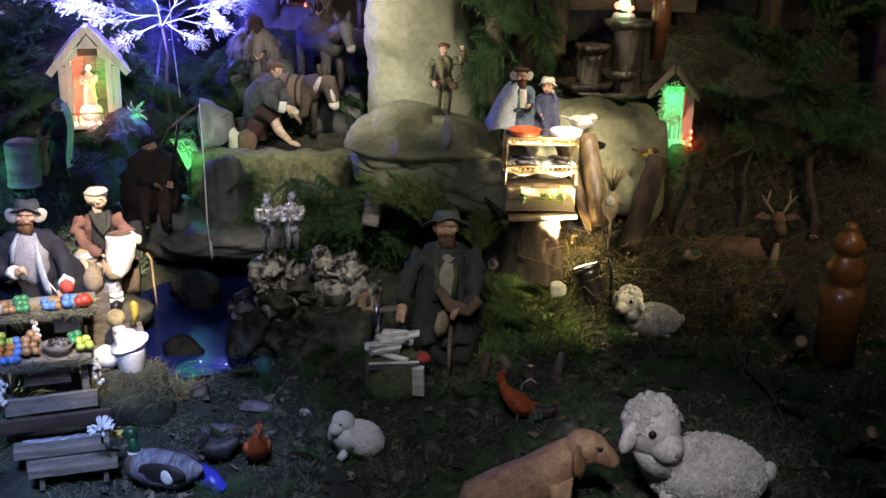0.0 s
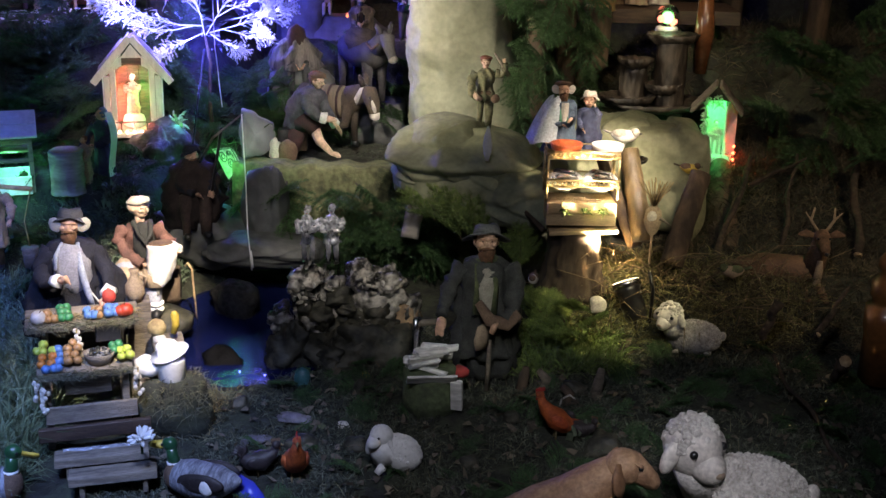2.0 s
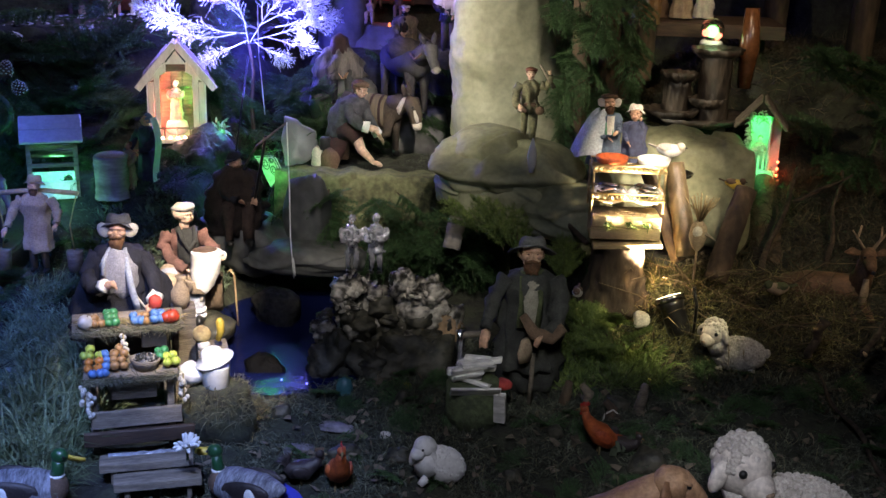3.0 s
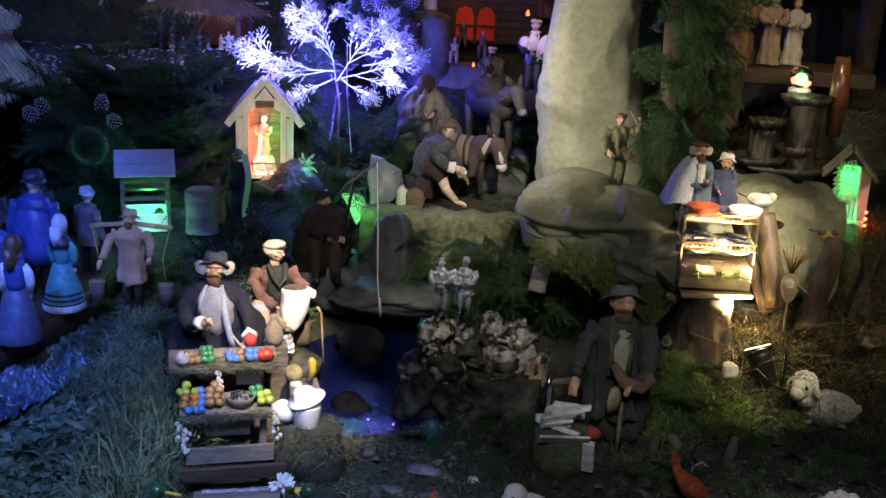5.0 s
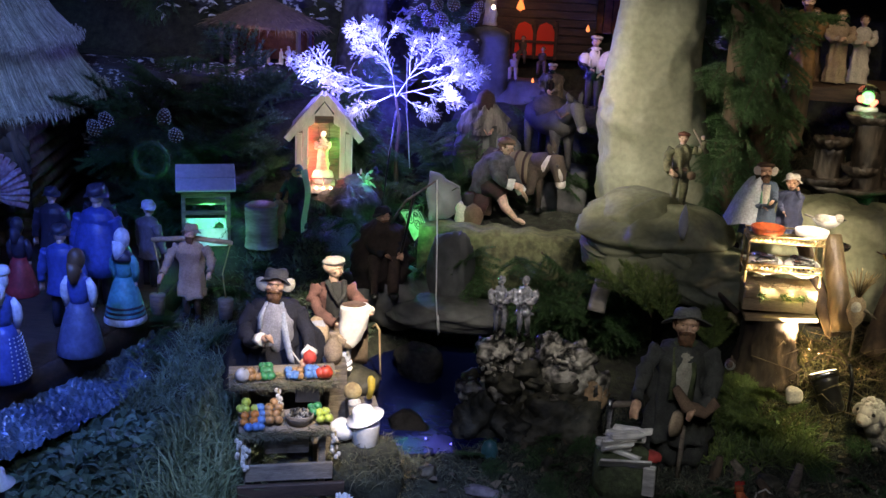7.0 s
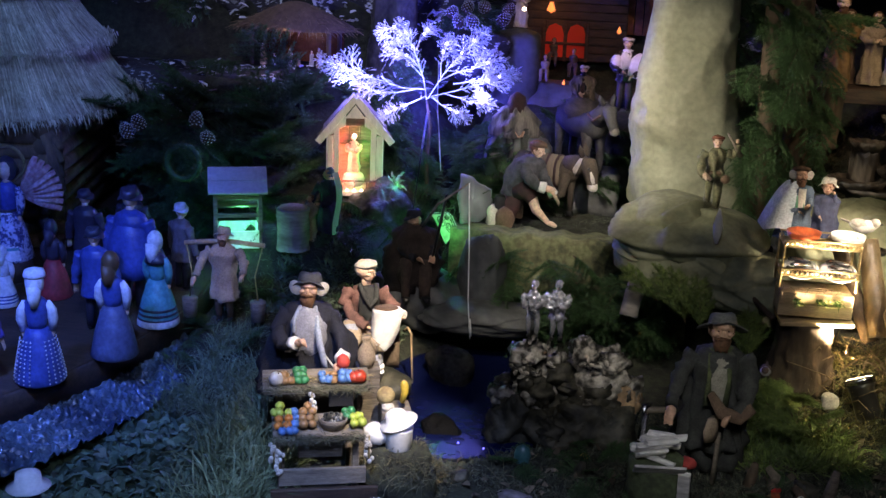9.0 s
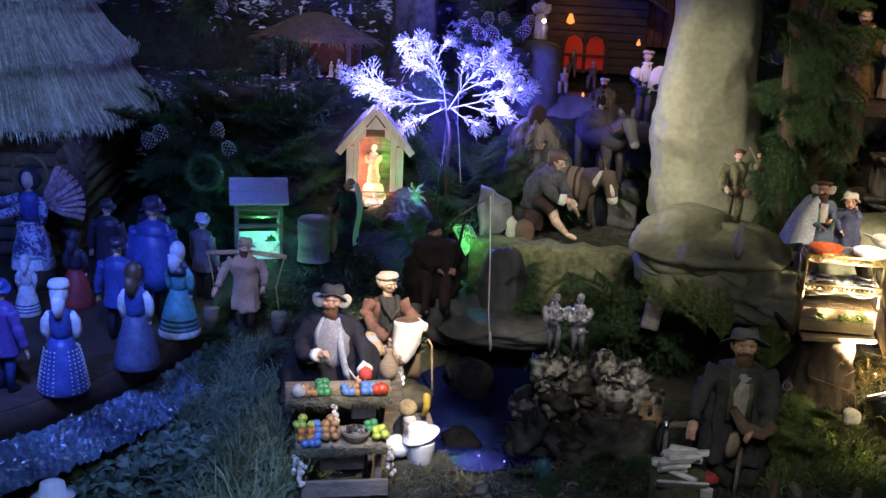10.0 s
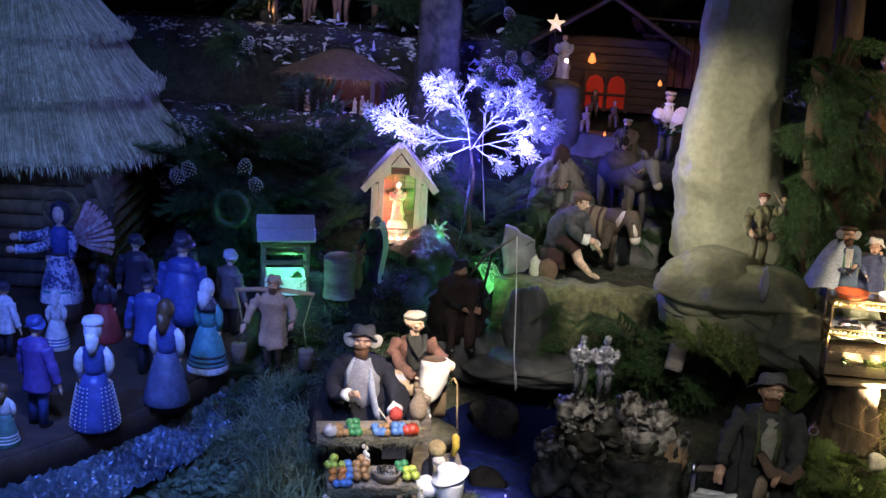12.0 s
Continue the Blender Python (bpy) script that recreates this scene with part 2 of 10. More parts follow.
class Kit:
    """Collects shapes into one mesh."""

    def __init__(self):
        self.bm, self.mats = bmesh.new(), []

    def paint(self, faces, m, smooth=True):
        if m not in self.mats:
            self.mats.append(m)
        i = self.mats.index(m)
        for f in faces:
            f.material_index, f.smooth = i, smooth

    def loops(self, rings, m, close=True, caps=True, smooth=True):
        vs = [[self.bm.verts.new(p) for p in r] for r in rings]
        fs, n = [], len(vs[0])
        for a, b in zip(vs, vs[1:]):
            for i in range(n if close else n - 1):
                j = (i + 1) % n
                fs.append(self.bm.faces.new((a[i], a[j], b[j], b[i])))
        if caps and close:
            fs.append(self.bm.faces.new(vs[0][::-1]))
            fs.append(self.bm.faces.new(vs[-1]))
        self.paint(fs, m, smooth)
        return self

    def ball(self, c, r, m, turn=None, u=12, v=8, lump=0.0, freq=3.0, seed=0.0, smooth=True):
        r = (r, r, r) if isinstance(r, (int, float)) else r
        turn = turn or Matrix.Identity(3)
        c = Vector(c)
        rings = []
        for k in range(v + 1):
            th = math.pi * (0.03 + 0.94 * k / v) if 0 < k < v else (0.02 if k == 0 else math.pi - 0.02)
            ring = []
            for i in range(u):
                ph = 2 * math.pi * i / u
                d = Vector((math.sin(th) * math.cos(ph), math.sin(th) * math.sin(ph), -math.cos(th)))
                s = 1 + lump * noise.noise(d * freq + Vector((seed, seed * 0.7, 3))) if lump else 1
                ring.append(c + turn @ Vector((d.x * r[0] * s, d.y * r[1] * s, d.z * r[2] * s)))
            rings.append(ring)
        return self.loops(rings, m, smooth=smooth)

    def tube(self, pts, radii, m, n=8, flat=1.0, smooth=True):
        pts = [Vector(p) for p in pts]
        radii = [radii] * len(pts) if isinstance(radii, (int, float)) else radii
        rings, side = [], None
        for k, p in enumerate(pts):
            d = (pts[min(k + 1, len(pts) - 1)] - pts[max(k - 1, 0)]).normalized()
            if side is None:
                side = d.orthogonal().normalized()
            side = (side - d * side.dot(d)).normalized()
            up = d.cross(side)
            rings.append([p + radii[k] * (math.cos(a) * side + flat * math.sin(a) * up) for a in (2 * math.pi * i / n for i in range(n))])
        return self.loops(rings, m, smooth=smooth)

    def lathe(self, c, prof, m, n=16, sx=1.0, sy=1.0, fold=0.0, folds=7, lean=(0, 0), smooth=True, caps=True, cloth=0.0, steps=0):
        c = Vector(c)
        if steps:
            fine = []
            for a, b in zip(prof, prof[1:]):
                fine += [(a[0] + (b[0] - a[0]) * i / steps, a[1] + (b[1] - a[1]) * i / steps) for i in range(steps)]
            prof = fine + [prof[-1]]
        z0, z1 = prof[0][1], prof[-1][1]
        rings = []
        for r, z in prof:
            k = (z - z0) / ((z1 - z0) or 1)
            ring = []
            for i in range(n):
                a = 2 * math.pi * i / n
                q = r * (1 + fold * (1 - 0.6 * k) * math.sin(folds * a + 2 * k))
                if cloth:
                    w = Vector((math.cos(a) * 2.2, math.sin(a) * 2.2, z * 16)) + c * 9
                    q *= 1 + cloth * (1.2 - abs(noise.noise(w)) * 5) * 0.5 + cloth * 0.5 * noise.noise(w * 2.7)
                ring.append(c + Vector((q * math.cos(a) * sx + lean[0] * k, q * math.sin(a) * sy + lean[1] * k, z)))
            rings.append(ring)
        return self.loops(rings, m, smooth=smooth, caps=caps)

    def box(self, c, size, m, turn=None, bev=0.002, smooth=False):
        made = bmesh.ops.create_cube(self.bm, size=1.0)
        turn = (turn or Matrix.Identity(3)).to_4x4()
        bmesh.ops.transform(self.bm, matrix=Matrix.Translation(c) @ turn @ Matrix.Diagonal((*size, 1)), verts=made["verts"])
        faces = list({f for v in made["verts"] for f in v.link_faces})
        if bev:
            edges = list({e for f in faces for e in f.edges})
            got = bmesh.ops.bevel(self.bm, geom=edges, offset=min(bev, 0.3 * min(size)), segments=1, affect="EDGES")
            faces = list({f for v in got["verts"] for f in v.link_faces} | {f for f in faces if f.is_valid})
        self.paint(faces, m, smooth)
        return self

    def sheet(self, fn, nu, nv, m, smooth=True, close=False):
        """A sheet fn(u, v) with u, v in 0..1."""
        vs = [[self.bm.verts.new(fn(i / nu, j / nv)) for j in range(nv + 1)] for i in range(nu + 1)]
        fs = [self.bm.faces.new((vs[i][j], vs[i + 1][j], vs[i + 1][j + 1], vs[i][j + 1])) for i in range(nu) for j in range(nv)]
        self.paint(fs, m, smooth)
        return self

    def rough(self, amp, freq, seed=0.0):
        """Roughens the whole shape."""
        o = Vector((seed, 3 * seed, 7))
        for v in self.bm.verts:
            v.co += amp * noise.noise_vector(v.co * freq + o) + 0.4 * amp * noise.noise_vector(v.co * freq * 3.1 + o)
        return self

    def data(self, name):
        me = bpy.data.meshes.new(name)
        bmesh.ops.recalc_face_normals(self.bm, faces=self.bm.faces)
        self.bm.to_mesh(me)
        self.bm.free()
        for m in self.mats:
            me.materials.append(m)
        return me


def thing(name, kit, at, label, category, rz=0, size=1.0, group="", kind="", rx=0, ry=0):
    """One top-level thing at a place: a mesh, or an Empty if kit is None."""
    ob = new(name, kit.data(name) if kit else None)
    ob.matrix_world = pose(*at, rx, ry, rz) @ Matrix.Scale(size, 4)
    return tagged(ob, label, category, group, kind)


def part(name, kit, parent, label="", at=None, rz=0):
    ob = new(name, kit.data(name) if isinstance(kit, Kit) else kit)
    ob.parent = parent
    if at:
        ob.matrix_basis = pose(*at, 0, 0, rz)
    return tagged(ob, label) if label else ob


def turn(rx=0, ry=0, rz=0):
    return pose(0, 0, 0, rx, ry, rz).to_3x3()


def soup(name, verts, faces, m, smooth=False):
    """A mesh of quads from arrays of places and corner numbers."""
    v, f = np.asarray(verts, dtype=np.float32).reshape(-1, 3), np.asarray(faces, dtype=np.int32).reshape(-1, 4)
    me = bpy.data.meshes.new(name)
    me.vertices.add(len(v))
    me.vertices.foreach_set("co", v.ravel())
    me.loops.add(f.size)
    me.loops.foreach_set("vertex_index", f.ravel())
    me.polygons.add(len(f))
    me.polygons.foreach_set("loop_start", np.arange(0, f.size, 4, dtype=np.int32))
    me.materials.append(m)
    me.update(calc_edges=True)
    me.polygons.foreach_set("use_smooth", np.full(len(f), smooth))
    return me


def blades(name, base, way, length, width, m, droop=0.3):
    """Thin bent blades from arrays of feet, directions, lengths and widths: two quads each."""
    k = len(base)
    way = way / np.linalg.norm(way, axis=1, keepdims=True)
    side = np.cross(way, np.random.normal(size=(k, 3)))
    side /= np.linalg.norm(side, axis=1, keepdims=True) + 1e-9
    L, w = length[:, None], width[:, None]
    mid = base + way * L * 0.55
    tip = base + way * L - np.array([0, 0, 1.0]) * L * droop
    v = np.stack([base - side * w, base + side * w, mid + side * w * 0.8, mid - side * w * 0.8, tip + side * w * 0.15, tip - side * w * 0.15], 1).reshape(-1, 3)
    o = np.arange(k)[:, None] * 6
    f = np.concatenate([o + np.array([[0, 1, 2, 3]]), o + np.array([[3, 2, 4, 5]])])
    return soup(name, v, f, m)


# ---- the large structure ----
def sm(a, b, v):
    k = min(max((v - a) / (b - a), 0.0), 1.0)
    return k * k * (3 - 2 * k)


def band(a, b, c, d, v):
    return sm(a, b, v) * (1 - sm(c, d, v))


POND = (-0.78, 3.74)


def in_pond(x, y):
    a = math.atan2(y - POND[1], x - POND[0])
    r = math.hypot((x - POND[0]) / 0.36, (y - POND[1]) / 0.49)
    return r - 0.06 * math.sin(3 * a + 1) - 0.04 * math.sin(5 * a)


def height(x, y):
    """The ground of the landscape: a flat front, terraces rising behind."""
    z = 0.045 + 0.065 * sm(2.7, 3.6, y)
    # bank with brushwood by the stump
    z += 0.17 * sm(0.12, 0.35, x) * sm(3.55, 3.95, y)
    z += 0.20 * sm(0.5, 1.0, x) * sm(4.0, 4.7, y)
    # terrace of the donkey
    z += 0.36 * band(-1.15, -0.98, 0.0, 0.35, x) * sm(4.36, 4.48, y)
    # slope by the well and the chapel
    left = 1 - sm(-1.35, -1.05, x)
    z += left * (0.16 * sm(3.35, 3.95, y) + 0.20 * sm(3.95, 4.3, y))
    z += 0.06 * left * sm(4.6, 4.9, y)
    # the back steps
    z += 0.36 * sm(5.12, 5.32, y) * (1 - sm(-0.6, -0.2, x)) + 0.42 * sm(5.0, 5.3, y) * sm(-0.6, -0.2, x)
    z += 0.36 * sm(6.05, 6.2, y)
    z -= 0.085 * (1 - sm(0.86, 1.06, in_pond(x, y)))
    w = Vector((x * 5, y * 5, 0))
    z += 0.018 * noise.noise(w) + 0.012 * noise.noise(w * 6.3) * sm(1.0, 1.2, in_pond(x, y)) + 0.008 * noise.noise(w * 3.1) * (0.3 if in_pond(x, y) < 1 else 1)
    # the dancers' corner lies low
    k = sm(1.98, 2.12, math.hypot(x + 3.87, y - 3.85))
    return min(z, 0.16) * (1 - k) + z * k


X0, X1, Y0, Y1, NX, NY = -6.0, 3.4, 1.9, 7.4, 420, 300
gx, gy = np.linspace(X0, X1, NX + 1), np.linspace(Y0, Y1, NY + 1)
verts = [(x, y, height(x, y)) for y in gy for x in gx]
faces = [(j * (NX + 1) + i, j * (NX + 1) + i + 1, (j + 1) * (NX + 1) + i + 1, (j + 1) * (NX + 1) + i) for j in range(NY) for i in range(NX)]
tagged(new("ground", soup("ground", verts, faces, M_SOIL, True)), "dark mossy soil of the crib landscape", "ground", kind="structure")

for name, c, s in (
    ("floor", (-0.6, 1.5, -0.05), (11.8, 13.4, 0.1)), ("wall_north", (-0.6, 7.9, 1.75), (11.6, 0.2, 3.6)), ("wall_south", (-0.6, -5.1, 1.75), (11.6, 0.2, 3.6)),
    ("wall_west", (-6.3, 1.4, 1.75), (0.2, 12.8, 3.6)), ("wall_east", (5.1, 1.4, 1.75), (0.2, 12.8, 3.6)), ("ceiling", (-0.6, 1.4, 3.66), (11.8, 13.2, 0.1)),
):
    tagged(thing(name, Kit().box((0, 0, 0), s, M_DARK, bev=0), c, "dark unlit room " + name.split("_")[0], name.split("_")[0], kind="structure"))

# front edge of the landscape
thing("trim", Kit().box((0, 0, 0), (9.4, 0.04, 0.09), M_DARKWOOD), (-1.3, 1.88, 0.045), "dark board along the landscape's front edge", "edge board", kind="structure")

# pond
n = 48
ring = []
for i in range(n):
    a = 2 * math.pi * i / n
    k = 0.98 + 0.06 * math.sin(3 * a + 1) + 0.04 * math.sin(5 * a)
    ring.append((POND[0] + 0.36 * k * math.cos(a), POND[1] + 0.49 * k * math.sin(a)))
k = Kit()
k.loops([[Vector((x, y, 0.058)) for x, y in ring], [Vector((POND[0] + (x - POND[0]) * 0.02, POND[1] + (y - POND[1]) * 0.02, 0.052)) for x, y in ring]], M_LINER, caps=False)
thing("pond_liner", k, (0, 0, 0), "glossy blue plastic sheet in the pond", "pond liner", kind="structure")
M_WATER = bpy.data.materials.new("pond_water")
M_WATER.use_nodes = True
p = M_WATER.node_tree.nodes["Principled BSDF"]
p.inputs["Base Color"].default_value = (0.004, 0.007, 0.040, 1)
p.inputs["Roughness"].default_value, p.inputs["IOR"].default_value = 0.22, 1.33
p.inputs["Specular IOR Level"].default_value = 0.18
nz, bp = M_WATER.node_tree.nodes.new("ShaderNodeTexNoise"), M_WATER.node_tree.nodes.new("ShaderNodeBump")
nz.inputs["Scale"].default_value, bp.inputs["Strength"].default_value, bp.inputs["Distance"].default_value = 11, 0.3, 0.01
M_WATER.node_tree.links.new(nz.outputs[0], bp.inputs["Height"])
M_WATER.node_tree.links.new(bp.outputs[0], p.inputs["Normal"])
k = Kit()
vs = [k.bm.verts.new((x, y, 0.088)) for x, y in ring]
k.paint([k.bm.faces.new(vs)], M_WATER)
w = thing("water", k, (0, 0, 0), "still blue water of the small pond", "water", kind="structure")


def crag(kit, c, r, m, u=40, v=28, lump=0.15, crease=0.06, freq=1.6, fine=0.03, seed=0.0, flat_top=None, planes=15, sharp=22):
    """A rock: a soft-edged block of random facets with swellings, thin ridges and small bumps."""
    c = Vector(c)
    off = Vector((seed * 3.1, seed * 1.7, seed))
    R = rng(int(seed * 100) + 7)
    cuts = []
    for _ in range(planes):
        d = Vector((R.gauss(0, 1), R.gauss(0, 1), R.gauss(0, 1))).normalized()
        cuts.append((d, R.uniform(0.72, 1.0)))
    for d in ((1, 0, 0), (-1, 0, 0), (0, 1, 0), (0, -1, 0), (0, 0, 1), (0, 0, -1)):
        cuts.append((Vector(d), 1.0))
    rings = []
    for k in range(v + 1):
        th = math.pi * min(max(k / v, 0.012), 0.988)
        ring = []
        for i in range(u):
            ph = 2 * math.pi * i / u
            d = Vector((math.sin(th) * math.cos(ph), math.sin(th) * math.sin(ph), -math.cos(th)))
            q = d * freq + off
            s = sum(max(d.dot(n) / h, 0.0) ** sharp for n, h in cuts) ** (-1 / sharp)
            s *= 1 + lump * noise.noise(q) + crease * max(0.0, 1 - 3 * abs(noise.noise(Vector((q.x, q.y, q.z * 2.2)) * 1.3))) ** 2 + fine * noise.noise(q * 6) + 0.5 * fine * noise.noise(q * 14)
            pt = Vector((d.x * r[0], d.y * r[1], d.z * r[2])) * s
            if flat_top is not None and pt.z > flat_top:
                pt.z = flat_top + 0.2 * (pt.z - flat_top)
            ring.append(c + pt)
        rings.append(ring)
    return kit.loops(rings, m)


def sheetrock(kit, base, w, d, h, m, u=84, v=72, taper=0.8, amp=0.10, seed=0.0, lean=(0, 0)):
    """A standing crag of crumpled painted sheeting: broad hollows and thin ridges."""
    base = Vector(base)
    R = rng(int(seed * 100) + 3)
    sides = [(2 * math.pi * (i + R.uniform(-0.3, 0.3)) / 7, R.uniform(0.78, 1.0), R.uniform(-0.5, 0.5), R.uniform(-0.12, 0.12)) for i in range(7)]
    rings = []
    for k in range(v + 1):
        z = k / v
        s = (1 - (1 - taper) * z) * (1 if z < 0.9 else max(0.05, 1 - ((z - 0.9) / 0.1) ** 2 * 0.9))
        ring = []
        for i in range(u):
            a = 2 * math.pi * i / u
            q = Vector((math.cos(a) * 1.2, math.sin(a) * 1.2, z * 2.6)) + Vector((seed, seed * 2, seed * 3))
            f = max(0.0, 1 - 4 * abs(noise.noise(q * 1.15))) ** 2
            g = max(0.0, 1 - 5 * abs(noise.noise(q * 2.4 + Vector((7, 1, 2))))) ** 2
            s2 = sum(max(math.cos(a - o - tw * z) / (hh + sl * z), 0.0) ** 16 for o, hh, tw, sl in sides) ** (-1 / 16)
            b = s2 + amp * 1.6 * noise.noise(q * 0.8) + amp * 0.55 * f + amp * 0.34 * g + amp * 0.16 * noise.noise(q * 9)
            ring.append(base + Vector((w * s * b * math.cos(a) + lean[0] * z, d * s * b * math.sin(a) + lean[1] * z, h * z)))
        rings.append(ring)
    return kit.loops(rings, m)


def rock(name, c, r, m, label, seed, **kw):
    k = Kit()
    crag(k, (0, 0, 0), r, m, seed=seed, **kw)
    return thing(name, k, c, label, "rock")


def cells(q):
    """Distance to the nearest of scattered points: flat facets that meet in creases."""
    return noise.voronoi(q)[0][0]


def draped_crag(kit, rows, z0, h, m, u=150, v=150, depth=0.75, seed=0.0):
    """A standing crag of thin painted sheeting: rows of (part of the height, middle, half width); broad soft planes, crumpled in places."""
    off = Vector((seed, seed * 2, seed * 3))
    rings = []
    for k in range(v + 1):
        t = k / v
        j = max(i for i in range(len(rows) - 1) if rows[i][0] <= t)
        a, b = rows[j], rows[j + 1]
        f = sm(a[0], b[0], t)
        mid, hw = a[1] + (b[1] - a[1]) * f, a[2] + (b[2] - a[2]) * f
        if t > 0.96:
            hw *= max(0.04, 1 - ((t - 0.96) / 0.04) ** 2)
        ring = []
        for i in range(u):
            an = 2 * math.pi * i / u
            c, s_ = math.cos(an), math.sin(an)
            q = (abs(c) ** 2.7 + abs(s_) ** 2.7) ** (-1 / 2.7)
            p = Vector((q * c, q * s_ * depth, t * h / 0.22)) * 1.0
            w = p + off
            r = 1 + 0.10 * noise.noise(w * 0.7) + 0.17 * (cells(w * 1.05 + Vector((0.25, 0.25, 0.25)) * noise.noise(w * 2)) - 0.45)
            rough = sm(0.05, 0.4, noise.noise(w * 0.8 + Vector((3, 1, 5))) + 0.35 * sm(0.45, 0.75, t) - 0.25 * c)
            r += 0.085 * (cells(w * 3.1) - 0.4) * (0.2 + rough) + 0.03 * (cells(w * 8) - 0.4) * rough
            ring.append(Vector((mid + hw * p.x * r, hw * p.y * r, z0 + h * t)))
        rings.append(ring)
    return kit.loops(rings, m)


def folded(kit, c, r, m, u=110, v=80, seed=0.0, folds=7, amp=0.07, lean=(0.35, -0.2, 0.9), boxy=2.5):
    """A boulder of draped sheeting: a smooth swelling with overlapping folds that run one way."""
    c = Vector(c)
    R = rng(int(seed * 100) + 5)
    off = Vector((seed * 2.3, seed, seed * 1.9))
    lines = []
    for i in range(folds):
        n = (Vector(lean) + 0.75 * Vector((R.gauss(0, 1), R.gauss(0, 1), R.gauss(0, 1))).normalized()).normalized()
        lines.append((n, R.uniform(-0.75, 0.75), R.uniform(0.16, 0.40), R.uniform(0.4, 1.0)))
    rings = []
    for k in range(v + 1):
        th = math.pi * min(max(k / v, 0.008), 0.992)
        ring = []
        for i in range(u):
            ph = 2 * math.pi * i / u
            d = Vector((math.sin(th) * math.cos(ph), math.sin(th) * math.sin(ph), -math.cos(th)))
            s = (abs(d.x) ** boxy + abs(d.y) ** boxy + abs(d.z) ** boxy) ** (-1 / boxy)
            s *= 1 + 0.20 * noise.noise(d * 1.1 + off) + 0.10 * (cells(d * 1.5 + off) - 0.45)
            for n, h, wide, a in lines:
                x = d.dot(n) - h + 0.22 * noise.noise(d * 1.6 + off * 1.7)
                s += amp * a * math.exp(-(x / (wide if x > 0 else 0.03)) ** 2)
            s += 0.012 * (cells(d * 7 + off) - 0.4) + 0.006 * noise.noise(d * 16 + off)
            ring.append(c + Vector((d.x * r[0], d.y * r[1], d.z * r[2])) * s)
        rings.append(ring)
    return kit.loops(rings, m)


def boulder(c, r, label, seed, m=None, name="boulder", **kw):
    return thing(name, folded(Kit(), (0, 0, 0), r, m or M_ROCKOLIVE, seed=seed, **kw), c, label, "rock")


k = Kit()
draped_crag(k, ((0.0, -0.09, 0.225), (0.12, -0.10, 0.22), (0.34, -0.125, 0.205), (0.56, -0.13, 0.180), (0.72, -0.12, 0.163), (1.01, -0.11, 0.15)), 0.0, 1.15, M_ROCKPAPER, seed=2.3)
thing("rock_column", k, (0, 4.720, 0.610), "tall grey-green crag of crumpled painted sheeting", "rock")
bd = thing("boulder", None, (-0.076, 4.237, 0.564), "folded grey-green boulder of crumpled painted sheeting", "rock")
for c, r, seed, n, lean in (((0.0, 0, -0.01), (0.235, 0.19, 0.165), 4.2, 9, (0.30, -0.3, 0.9)), ((-0.065, 0.02, 0.085), (0.155, 0.15, 0.105), 4.9, 6, (0.55, -0.2, 0.8)), ((0.09, -0.09, -0.05), (0.20, 0.15, 0.095), 7.3, 7, (0.35, -0.4, 0.9)), ((-0.15, -0.03, -0.03), (0.115, 0.12, 0.075), 3.1, 6, (0.4, -0.4, 0.9))):
    part("fold", folded(Kit(), c, r, M_ROCKOLIVE, seed=seed, folds=n - 2, amp=0.15, lean=lean), bd)
boulder((0.132, 4.101, 0.497), (0.175, 0.16, 0.10), "low folded grey-green boulder below the soldier", 8.1)
boulder((0.675, 4.323, 0.545), (0.150, 0.13, 0.19), "creased olive boulder behind the logs", 5.7, folds=8, amp=0.11, lean=(0.8, -0.4, 0.5), boxy=5.0)
boulder((0.489, 4.395, 0.593), (0.19, 0.15, 0.15), "creased olive boulder behind the cook's stand", 6.6, folds=9, amp=0.12, lean=(0.6, -0.4, 0.7), boxy=3.6)
boulder((-1.068, 4.277, 0.249), (0.14, 0.10, 0.07), "dark grey boulder of creased sheeting below the angler", 3.3, M_ROCKDARK, folds=9, lean=(0.1, -0.3, 1.0))
boulder((-0.818, 4.119, 0.250), (0.20, 0.10, 0.06), "low dark folded rock at the back of the pond", 9.3, M_ROCKDARK, folds=9, lean=(0.1, -0.3, 1.0))
M_SLAB = mat("pale_slab_sheeting", (0.21, 0.23, 0.25), (0.10, 0.11, 0.12), 0.4, 8, 0.5, 14)
k = Kit()
lo = Vector((-0.974, 4.491, 0.501))
edge = [Vector(p) - lo for p in ((-0.970, 4.471, 0.506), (-0.994, 4.522, 0.592), (-0.997, 4.596, 0.685), (-0.941, 4.589, 0.664), (-0.875, 4.618, 0.622), (-0.860, 4.567, 0.536), (-0.913, 4.506, 0.512))]
mid = sum(edge, Vector()) / len(edge)
rings = []
for q, dy in ((0.02, 0.012), (0.5, 0.004), (0.93, 0.0), (1.0, 0.012), (1.0, 0.035), (0.9, 0.05), (0.02, 0.05)):
    ring = []
    for i in range(len(edge)):
        for j in range(6):
            e = edge[i].lerp(edge[(i + 1) % len(edge)], j / 6)
            w = mid.lerp(e, q)
            ring.append(w + Vector((0.006 * noise.noise(w * 30), dy + 0.012 * noise.noise(w * 14), 0.006 * noise.noise(w * 24 + Vector((3, 3, 3))))))
    rings.append(ring)
k.loops(rings, M_SLAB)
thing("rock_slab", k, lo, "upright pale grey slab of creased sheeting", "rock")
